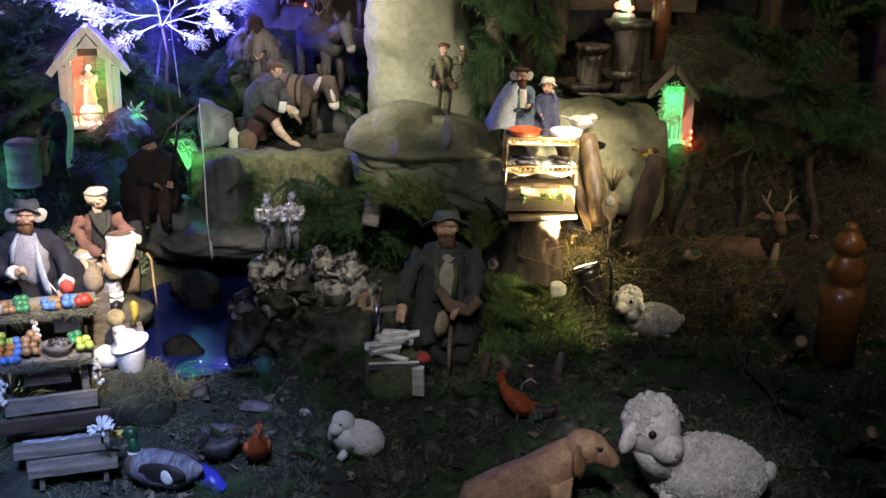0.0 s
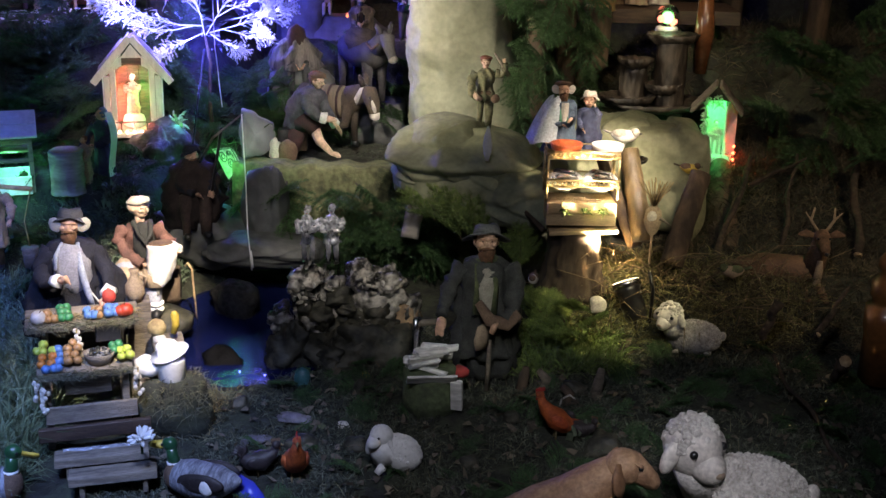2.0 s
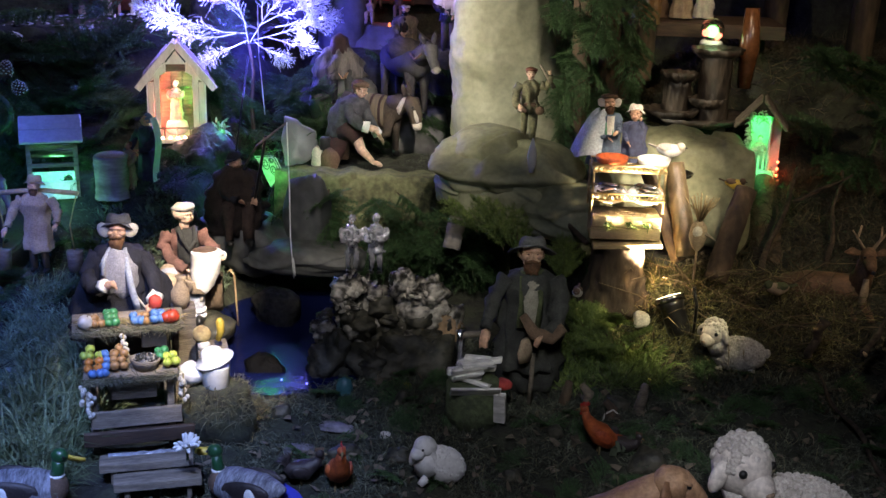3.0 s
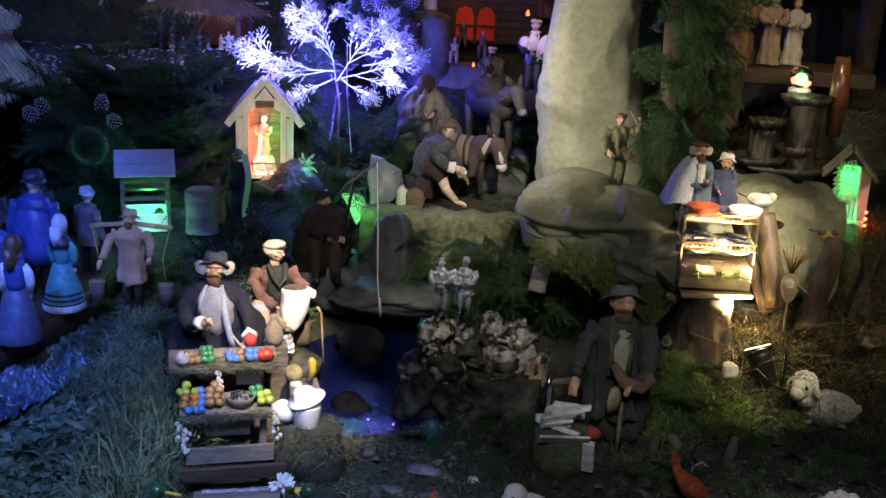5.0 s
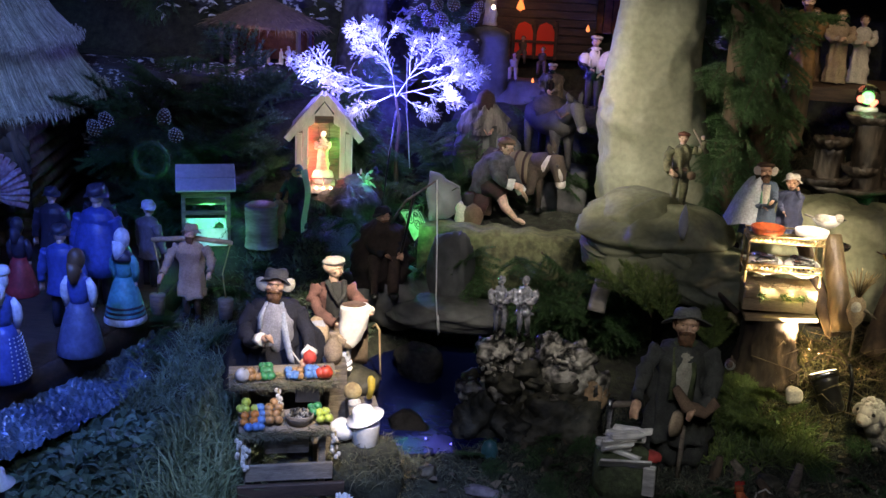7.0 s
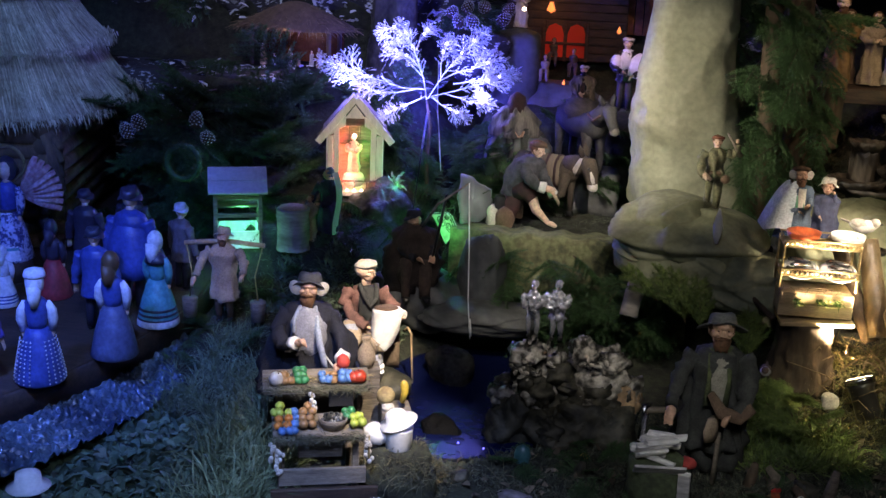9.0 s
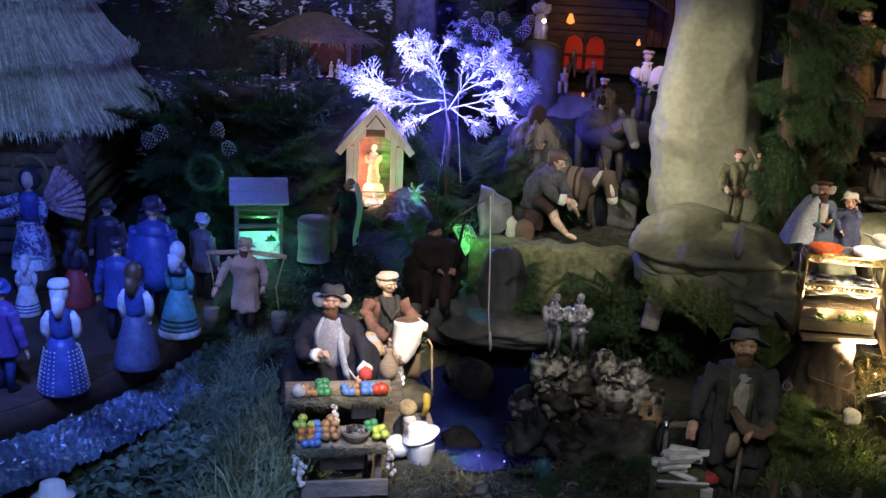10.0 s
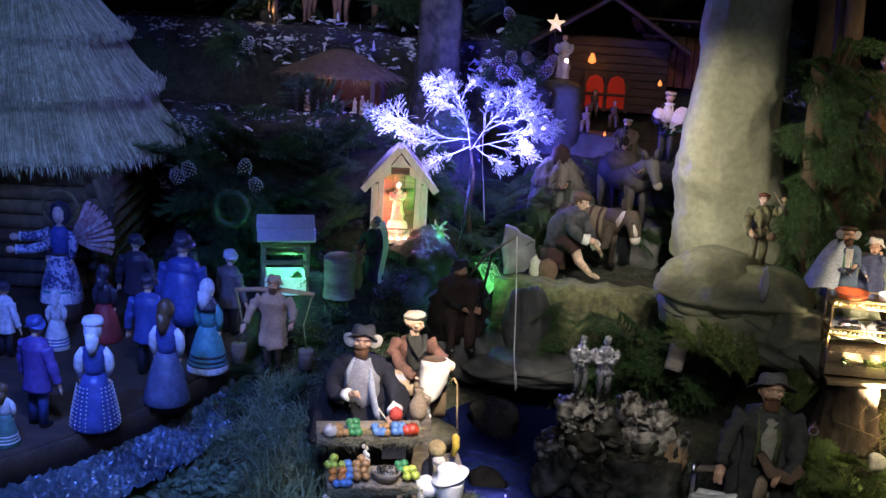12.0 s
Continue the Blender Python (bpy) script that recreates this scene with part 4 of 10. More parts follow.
# veiled woman by the log
k = standing(0.30, mat("dark_blue_robe", (0.04, 0.05, 0.09), (0.02, 0.025, 0.05), 0.85), M_SKIN, [[(-0.12, 0, 0.74), (-0.2, -0.08, 0.56), (-0.22, -0.16, 0.48)], [(0.12, 0, 0.74), (0.18, -0.1, 0.56), (0.02, -0.18, 0.54)]], hair=M_BLUECLOTH, face=-120)
k.sheet(lambda u, v: Vector((0.04 + 0.015 * math.sin(5 * v) + 0.02 * v, -0.01 - 0.022 * math.cos(u * 2.5), 0.285 - 0.25 * v)), 8, 14, M_WHITE)
thing("veiled_woman_figure", k, (-1.475, 4.31, 0.44), "woman figure in dark robe with a pale veil", "figure", rz=-20)
k = standing(0.20, M_TANCLOTH, M_SKIN, [[(-0.12, 0, 0.74), (-0.2, -0.08, 0.56), (-0.12, -0.16, 0.48)], [(0.12, 0, 0.74), (0.18, -0.1, 0.56), (0.02, -0.18, 0.54)]], hair=M_BEARD)
thing("child_figure", k, (-1.53, 4.25, 0.44), "small child figure in brown beside the veiled woman", "figure", rz=-20)

M_LINE = mat("white_cord", (0.85, 0.85, 0.82), (0.7, 0.7, 0.68), 0.6)
# angler on the rock, with rod and line
k = seated(0.34, M_NAVY, M_SKIN, [[(-0.14, 0.04, 0.72), (-0.18, -0.10, 0.54), (-0.02, -0.24, 0.52)], [(0.14, 0.04, 0.72), (0.22, -0.06, 0.58), (0.18, -0.22, 0.54)]], mat("dark_brown_cloth", (0.07, 0.045, 0.035), (0.035, 0.022, 0.018), 0.9), M_NAVY, 1.3, M_BEARD, face=-60)
k.lathe((0, 0.05 * 0.34, 0.02), [(0.17 * 0.34, 0), (0.20 * 0.34, 0.08), (0.19 * 0.34, 0.16), (0.14 * 0.34, 0.24), (0.05 * 0.34, 0.275)], mat("brown_travel_robe", (0.05, 0.033, 0.026), (0.02, 0.013, 0.011), 0.9, 26, 0.5, 180), 40, 1.6, 1.35, 0.2, 6, cloth=0.25, steps=5)
k.tube([(0.06, -0.09, 0.17), (0.085, -0.085, 0.30), (0.11, -0.075, 0.43)], 0.006, M_BLACK, 6)
thing("angler_figure", k, (-1.09, 4.14, 0.31), "seated angler figure in dark coat and brown robe", "figure", rz=20, size=0.95)
k = Kit()
k.tube([(-1.065, 4.144, 0.571), (-0.994, 4.080, 0.686), (-0.871, 4.015, 0.791)], [0.006, 0.005, 0.003], M_GREYWOOD, 6)
k.tube([(-0.871, 4.015, 0.791), (-0.849, 3.942, 0.570), (-0.836, 3.886, 0.399), (-0.816, 3.843, 0.266)], 0.0024, M_LINE, 6)
k.tube([(-0.823, 3.865, 0.333), (-0.820, 3.856, 0.304), (-0.814, 3.846, 0.274)], [0.003, 0.006, 0.004], M_LINE, 8)
thing("fishing_rod", k, (0, 0, 0), "thin wooden fishing rod with a white string line", "fishing rod")
k = Kit()
crag(k, (0, 0, 0), (0.20, 0.16, 0.13), M_ROCKDARK, 40, 26, seed=12.5, flat_top=0.09)
thing("rock", k, (-1.08, 4.22, 0.27), "dark folded rock under the angler", "rock")

# kneeling man who shoes the donkey
k = Kit()
M_JACKET = mat("grey_tweed", (0.085, 0.09, 0.10), (0.03, 0.032, 0.036), 0.92, 40, 0.5, 220)
M_KILT = mat("plum_cloth", (0.07, 0.03, 0.03), (0.03, 0.016, 0.016), 0.9, 30, 0.4, 200)
k.lathe((-0.01, 0, 0.11), [(0.06, 0), (0.068, 0.05), (0.078, 0.11), (0.065, 0.16), (0.025, 0.185)], M_JACKET, 30, 1, 0.9, 0.1, 6, (0.07, -0.03), cloth=0.12, steps=4)
k.tube([(0, -0.01, 0.13), (0.05, -0.06, 0.15), (0.085, -0.075, 0.11)], [0.05, 0.046, 0.034], M_KILT, 12)
k.tube([(0.075, -0.07, 0.12), (0.10, -0.085, 0.065), (0.15, -0.10, 0.02)], [0.026, 0.021, 0.012], M_FACEPALE, 9)
k.ball((0.168, -0.105, 0.013), (0.03, 0.014, 0.011), M_FACEPALE, turn(0, 15, 0), 8, 6)
k.tube([(0, 0.03, 0.13), (-0.02, -0.04, 0.07), (-0.03, -0.03, 0.01)], [0.045, 0.045, 0.035], M_KILT, 10)
head(k, (0.085, -0.045, 0.325), 0.036, M_FACEPALE, M_BEARD, None, M_BROWNCLOTH, 1.2, -15, 20)
arm(k, [Vector((0.04, -0.06, 0.255)), Vector((0.06, -0.125, 0.19)), Vector((0.125, -0.115, 0.175))], 0.023, M_JACKET, M_FACEPALE, 1, M_WHITE)
arm(k, [Vector((0.09, 0.0, 0.25)), Vector((0.13, -0.05, 0.175)), Vector((0.165, -0.07, 0.14))], 0.021, M_JACKET, M_FACEPALE, 1, M_WHITE)
k.box((-0.065, -0.05, 0.055), (0.05, 0.05, 0.11), M_BLACK, turn(0, 0, 10), 0.008, True)
k.box((-0.02, 0.02, 0.06), (0.10, 0.08, 0.12), M_DARKWOOD, turn(0, 0, 5), 0.006, True)
thing("farrier_figure", creased(k, 0.34, 0.03, 13, 3), (-0.775, 4.70, 0.495), "seated man figure in grey jacket and flat cap", "figure", size=0.94)
k = Kit()
k.ball((0, 0, 0.045), (0.026, 0.024, 0.05), M_LINEN, lump=0.35, freq=3)
thing("sack", k, (-0.855, 4.57, 0.48), "small white cloth sack beside the kneeling man", "sack")
k = Kit()
k.ball((0, 0, 0.045), (0.04, 0.03, 0.05), M_BROWNCLOTH, lump=0.25, freq=3)
thing("sack", k, (-0.80, 4.55, 0.48), "small brown cloth sack beside the kneeling man", "sack")


def four_legged(L, hide, belly=None, neck_up=0.5, head_drop=-0.2, ear=0.16, leg=0.5, mane=None, nose=None):
    """A donkey or horse of body length L that stands along x and faces +x."""
    k = Kit()
    k.tube([(-0.5 * L, 0, leg * L + 0.14 * L), (-0.42 * L, 0, leg * L + 0.16 * L), (-0.1 * L, 0, leg * L + 0.12 * L), (0.25 * L, 0, leg * L + 0.14 * L), (0.45 * L, 0, leg * L + 0.18 * L), (0.5 * L, 0, leg * L + 0.2 * L)],
           [0.1 * L, 0.19 * L, 0.205 * L, 0.20 * L, 0.17 * L, 0.09 * L], hide, 14)
    top = Vector((0.66 * L, 0, leg * L + 0.2 * L + neck_up * 0.5 * L))
    k.tube([(0.36 * L, 0, leg * L + 0.2 * L), (0.54 * L, 0, leg * L + 0.26 * L + neck_up * 0.2 * L), top], [0.15 * L, 0.12 * L, 0.09 * L], hide, 10)
    snout = top + Vector((0.2 * L, 0, head_drop * L))
    k.tube([top + Vector((-0.06 * L, 0, 0.04 * L)), top + Vector((0.05 * L, 0, 0.0)), (top + snout) / 2, snout], [0.06 * L, 0.10 * L, 0.078 * L, 0.06 * L], hide, 10)
    k.ball(snout, (0.07 * L, 0.065 * L, 0.06 * L), nose or hide, None, 8, 6)
    for e in (-1, 1):
        k.tube([top + Vector((-0.02 * L, e * 0.06 * L, 0.06 * L)), top + Vector((-0.04 * L, e * 0.09 * L, 0.06 * L + ear * 0.6 * L)), top + Vector((-0.05 * L, e * 0.1 * L, 0.06 * L + ear * L))], [0.03 * L, 0.04 * L, 0.008 * L], hide, 6, 0.5)
        k.tube([(-0.38 * L, e * 0.11 * L, leg * L + 0.06 * L), (-0.42 * L, e * 0.11 * L, leg * 0.5 * L), (-0.40 * L, e * 0.11 * L, 0.02 * L)], [0.09 * L, 0.05 * L, 0.042 * L], hide, 8)
        k.tube([(0.34 * L, e * 0.1 * L, leg * L + 0.06 * L), (0.36 * L, e * 0.1 * L, leg * 0.5 * L), (0.36 * L, e * 0.1 * L, 0.02 * L)], [0.085 * L, 0.048 * L, 0.04 * L], hide, 8)
        for x in (-0.40, 0.36):
            k.tube([(x * L, e * 0.1 * L, 0), (x * L, e * 0.1 * L, 0.045 * L)], [0.052 * L, 0.045 * L], M_BLACK, 8)
    k.tube([(-0.5 * L, 0, leg * L + 0.22 * L), (-0.58 * L, 0, leg * L), (-0.57 * L, 0, 0.25 * L)], [0.03 * L, 0.025 * L, 0.03 * L], mane or hide, 6)
    if mane:
        k.tube([(0.38 * L, 0, leg * L + 0.32 * L), (0.5 * L, 0, leg * L + 0.36 * L + neck_up * 0.2 * L), top + Vector((-0.06 * L, 0, 0.1 * L))], [0.03 * L, 0.05 * L, 0.03 * L], mane, 6, 0.5)
    return k


M_ASS = mat("dark_brown_hide", (0.085, 0.065, 0.045), (0.035, 0.027, 0.02), 0.85, 24, 0.4, 160)
M_BLANKET = mat("brown_striped_blanket", (0.24, 0.20, 0.13), (0.10, 0.08, 0.055), 0.92, 60, 0.5, 200, stretch=(1, 0.05, 0.05))
k = Kit()
k.tube([(-0.155, 0, 0.175), (-0.14, 0, 0.178), (-0.09, 0, 0.172), (-0.02, 0, 0.165), (0.04, 0, 0.172), (0.075, 0, 0.185)], [0.02, 0.048, 0.052, 0.052, 0.05, 0.036], M_ASS, 18)
k.tube([(0.05, 0, 0.185), (0.085, -0.004, 0.20), (0.115, -0.010, 0.212)], [0.044, 0.036, 0.028], M_ASS, 14)
k.tube([(0.102, -0.010, 0.222), (0.125, -0.016, 0.212), (0.142, -0.022, 0.175), (0.150, -0.026, 0.142), (0.153, -0.028, 0.128)], [0.016, 0.031, 0.027, 0.020, 0.016], M_ASS, 14)
k.tube([(0.151, -0.027, 0.140), (0.155, -0.029, 0.124), (0.156, -0.029, 0.116)], [0.020, 0.0185, 0.010], M_LINEN, 12)
k.tube([(0.148, -0.046, 0.19), (0.156, -0.044, 0.165), (0.160, -0.042, 0.148)], [0.004, 0.009, 0.006], M_LINEN, 8, 0.5)
for e in (-1, 1):
    k.tube([(0.108, -0.010 + e * 0.018, 0.235), (0.102, -0.010 + e * 0.028, 0.258), (0.098, -0.010 + e * 0.030, 0.278)], [0.009, 0.012, 0.003], M_ASS, 8, 0.5)
    k.ball((0.140, -0.020 + e * 0.026, 0.20), 0.005, M_BLACK, None, 8, 6)
    k.tube([(-0.125, e * 0.03, 0.17), (-0.135, e * 0.032, 0.10), (-0.128, e * 0.032, 0.015)], [0.032, 0.016, 0.012], M_ASS, 10)
# one foreleg stands, the other is held up for the farrier
k.tube([(0.052, 0.022, 0.165), (0.055, 0.024, 0.09), (0.056, 0.024, 0.015)], [0.026, 0.013, 0.011], M_ASS, 10)
k.tube([(0.056, 0.024, 0.0), (0.056, 0.024, 0.02)], [0.016, 0.013], M_BLACK, 8)
k.tube([(0.045, -0.024, 0.165), (0.048, -0.05, 0.095), (0.0, -0.085, 0.085), (-0.045, -0.105, 0.092)], [0.026, 0.015, 0.011, 0.011], M_ASS, 10)
k.tube([(-0.045, -0.105, 0.092), (-0.062, -0.112, 0.094)], [0.013, 0.015], M_LINEN, 8)
k.loops([[Vector((x, 0.057 * q * math.cos(a), 0.168 + 0.058 * q * math.sin(a))) for a in (2 * math.pi * i / 22 for i in range(22))] for x, q in ((-0.115, 0.95), (-0.07, 1.0), (-0.02, 1.01), (0.03, 0.97))], M_BLANKET)
for x in (-0.095, -0.06, -0.02, 0.015):
    k.loops([[Vector((x + dx, 0.0595 * math.cos(a), 0.168 + 0.0605 * math.sin(a))) for a in (2 * math.pi * i / 22 for i in range(22))] for dx in (-0.004, 0.004)], M_KILT)
k.loops([[Vector((0.092 + 0.010 * d + 0.02 * math.sin(a), -0.006 + 0.0375 * math.cos(a), 0.2 + 0.0375 * math.sin(a) - 0.006 * d)) for a in (2 * math.pi * i / 18 for i in range(18))] for d in (-0.7, 0.7)], M_LINEN)
k.tube([(-0.155, 0, 0.20), (-0.175, 0, 0.14), (-0.17, 0, 0.08)], [0.008, 0.007, 0.009], M_BLACK, 6)
thing("donkey_figure", k.rough(0.003, 40), (-0.630, 4.81, 0.492), "brown donkey figure with striped blanket and pale collar", "donkey figure", rz=-14, size=1.16)
k = four_legged(0.29, mat("grey_horse_hide", (0.07, 0.066, 0.063), (0.025, 0.024, 0.024), 0.75, 20, 0.4, 140), neck_up=0.42, head_drop=-0.24, ear=0.14, mane=M_BLACK, nose=M_FELT)
k.ball((-0.01, 0, 0.23), (0.08, 0.066, 0.05), mat("dark_saddle_cloth", (0.09, 0.07, 0.06), (0.03, 0.025, 0.03), 0.9, 40, 0.4, 160, stretch=(0.1, 1, 1)), None, 16, 10, 0.2)
k.tube([(0.12, -0.045, 0.24), (0.17, -0.05, 0.22), (0.22, -0.045, 0.25)], 0.005, M_BROWNCLOTH, 6)
thing("horse_figure", k.rough(0.004, 30), (-0.545, 5.02, 0.655), "grey horse figure with dark saddle cloth", "horse figure", rz=-58, size=1.12)
k = standing(0.26, mat("striped_brown_cloak", (0.20, 0.15, 0.10), (0.05, 0.04, 0.035), 0.9, 70, 0.5, 200, stretch=(1, 1, 0.06)), M_SKIN, [[(-0.13, 0, 0.76), (-0.2, -0.08, 0.58), (-0.06, -0.2, 0.55)], [(0.13, 0, 0.76), (0.2, -0.08, 0.58), (0.06, -0.2, 0.55)]], M_LINEN, None, M_BLACK, M_BLACK, shirt=M_KILT, wide=1.55, scarf=M_BLACK, fold=0.16)
thing("rider_figure", k, (-0.555, 5.06, 0.845), "turbaned rider figure in striped brown cloak on horseback", "figure")
s = 0.34
k = standing(s, M_BLACK, M_FACEPALE, [[(-0.12, 0, 0.74), (-0.22, -0.06, 0.60), (-0.06, -0.2, 0.56)], [(0.12, 0, 0.74), (0.26, -0.06, 0.58), (0.12, -0.2, 0.52)]], M_LINEN, 1.15, None, M_BEARD, M_COAT, 0.40, None, 1.0, scarf=M_WHITE)
for e, x, z, r in ((-1, -0.13, 0.66, 0.085), (1, 0.17, 0.62, 0.15)):
    k.ball((x * s, -0.05 * s, z * s), (r * s, 0.10 * s, 1.15 * r * s), M_WHITE, turn(0, e * 12, 0), 20, 14, lump=0.10, freq=2)
k.ball((-0.02 * s, -0.07 * s, 0.68 * s), (0.07 * s, 0.05 * s, 0.12 * s), M_WHITE, None, 14, 10, lump=0.2)
thing("cook_figure", k, (-0.385, 5.40, 0.86), "figure in puffed white sleeves with dark waistcoat and trousers", "figure")
M_GREYSHAWL = mat("striped_grey_shawl", (0.16, 0.145, 0.13), (0.018, 0.016, 0.016), 0.9, 60, 0.4, 200, stretch=(1, 1, 0.05))
k = seated(0.27, M_WCOAT, M_SKIN, [[(-0.14, 0.04, 0.72), (-0.2, -0.08, 0.56), (-0.08, -0.22, 0.48)], [(0.14, 0.04, 0.72), (0.2, -0.08, 0.56), (0.10, -0.22, 0.48)]], M_WCOAT, M_KILT, None, M_BEARD, M_KILT, face=-60)
k.lathe((0, 0.02, 0.10), [(0.105, 0), (0.10, 0.04), (0.08, 0.085), (0.045, 0.125)], M_GREYSHAWL, 36, 1.05, 0.85, 0.10, 6, cloth=0.2, steps=4)
k.lathe((0, 0.03, 0.03), [(0.10, 0), (0.095, 0.07), (0.075, 0.15), (0.035, 0.20)], M_WCOAT, 34, 1.1, 0.7, 0.05, 5, cloth=0.2, steps=4)
k.lathe((0, 0.012, 0.20), [(0.045, 0), (0.04, 0.03), (0.034, 0.065), (0.006, 0.085)], M_KILT, 18, 1.0, 0.9, 0.12, 5)
thing("old_man_figure", k, (-0.82, 4.93, 0.70), "seated old man figure in grey striped shawl", "figure", rz=15)
k = Kit()
crag(k, (0, 0, 0), (0.16, 0.13, 0.15), M_ROCKDARK, 36, 24, seed=15.5, flat_top=0.11)
thing("rock", k, (-0.82, 4.97, 0.69), "dark blue-lit rock under the seated old man", "rock")
k = Kit()
crag(k, (0, 0, 0), (0.22, 0.15, 0.13), M_ROCKDARK, 36, 24, seed=16.5, flat_top=0.11)
thing("rock", k, (-0.55, 5.06, 0.53), "dark rock shelf under the grey horse", "rock")

M_CAMO = mat("mottled_olive_uniform", (0.21, 0.20, 0.11), (0.045, 0.05, 0.028), 0.85, 55, 0.4, 200)
# soldier with a gun on the boulder
k = standing(0.28, M_CAMO, M_FACEPALE, [[(-0.13, 0, 0.76), (-0.24, -0.06, 0.60), (-0.16, -0.16, 0.50)], [(0.13, 0, 0.76), (0.27, -0.02, 0.72), (0.24, -0.08, 0.90)]], mat("red_brown_cap", (0.20, 0.07, 0.04), None, 0.8), None, None, M_BEARD, M_CAMO, 0.4, None, 0.95, belt=M_BROWNCLOTH, fold=0.14)
k.tube([(-0.17 * 0.28, -0.15 * 0.28, 0.52 * 0.28), (-0.06 * 0.28, -0.19 * 0.28, 0.44 * 0.28)], [0.03 * 0.28, 0.024 * 0.28], M_FACEPALE, 8)
s = 0.28
k.tube([(0.10 * s, -0.1 * s, 1.04 * s), (0.22 * s, -0.08 * s, 0.86 * s), (0.30 * s, -0.06 * s, 0.74 * s)], [0.012 * s, 0.02 * s, 0.035 * s], M_GREYWOOD, 6)
k.ball((0.13 * s, -0.1 * s, 0.44 * s), (0.06 * s, 0.03 * s, 0.06 * s), M_BROWNCLOTH, None, 8, 6)
thing("soldier_figure", k, (-0.012, 4.235, 0.712), "mountaineer figure in olive uniform and brown cap", "figure", rz=6)
k = Kit()
k.lathe((0, 0, 0), [(0.006, 0), (0.014, 0.03), (0.017, 0.06), (0.012, 0.09), (0.003, 0.125)], M_WHITE, 10, 1, 0.5)
thing("feather", k, (0.004, 3.974, 0.660), "white quill feather standing on the boulder", "feather")

# cook and helper at the stand
M_PALECLOAK = mat("washed_blue_cloak", (0.58, 0.63, 0.66), (0.32, 0.37, 0.42), 0.85, 30, 0.4, 160)
s = 0.235
k = standing(s, mat("dark_blue_shirt", (0.09, 0.13, 0.18), (0.045, 0.065, 0.10), 0.85, 30, 0.4, 200), M_SKIN, [[(-0.13, 0, 0.74), (-0.24, -0.10, 0.52), (-0.05, -0.24, 0.48)], [(0.13, 0, 0.74), (0.20, -0.1, 0.60), (0.10, -0.24, 0.58)]], mat("brown_leather_hat", (0.24, 0.14, 0.08), (0.10, 0.055, 0.03), 0.7, 30, 0.4, 200), None, M_BEARD, M_BEARD, wide=1.7, scarf=mat("green_waistcoat", (0.08, 0.28, 0.16), None, 0.8), big=0.125, tip=-6)
flaps(k, (0, -0.012 * s, 0.965 * s), 0.115 * s)
# cloak that falls from one shoulder
def mantle(u, v):
    an = radians(100 + 178 * u)
    f = 1 + 0.07 * math.sin(5 * an + 1) * v
    return Vector(((-0.05 - 0.13 * v ** 0.9 + (0.09 + 0.25 * v ** 0.7) * f * math.cos(an)) * s, (0.01 + (0.08 + 0.22 * v ** 0.7) * f * math.sin(an)) * s, (0.85 - 0.66 * v ** 1.25 - 0.03 * math.sin(4 * an)) * s))


k.sheet(mantle, 36, 22, M_PALECLOAK)
k.sheet(lambda u, v: Vector(((-0.05 + 0.11 * u) * s, (-0.17 - 0.03 * math.sin(3.1 * u)) * s, (0.80 - 0.28 * v) * s)), 10, 10, M_LINEN)
thing("cook_figure", k, (0.262, 4.03, 0.685), "old cook figure in brown hat and washed-blue cloak", "figure", rz=8)
k = standing(0.19, mat("navy_cloth", (0.05, 0.06, 0.12), None, 0.85), M_SKIN, [[(-0.13, 0, 0.74), (-0.22, -0.08, 0.56), (-0.1, -0.2, 0.46)], [(0.13, 0, 0.74), (0.2, -0.1, 0.66), (0.12, -0.16, 0.86)]], M_LINEN, 1.3, None, M_BEARD, wide=1.8, big=0.135, fold=0.16)
thing("helper_figure", k, (0.358, 4.045, 0.69), "small helper figure in navy shirt and pale hat", "figure", rz=-8)


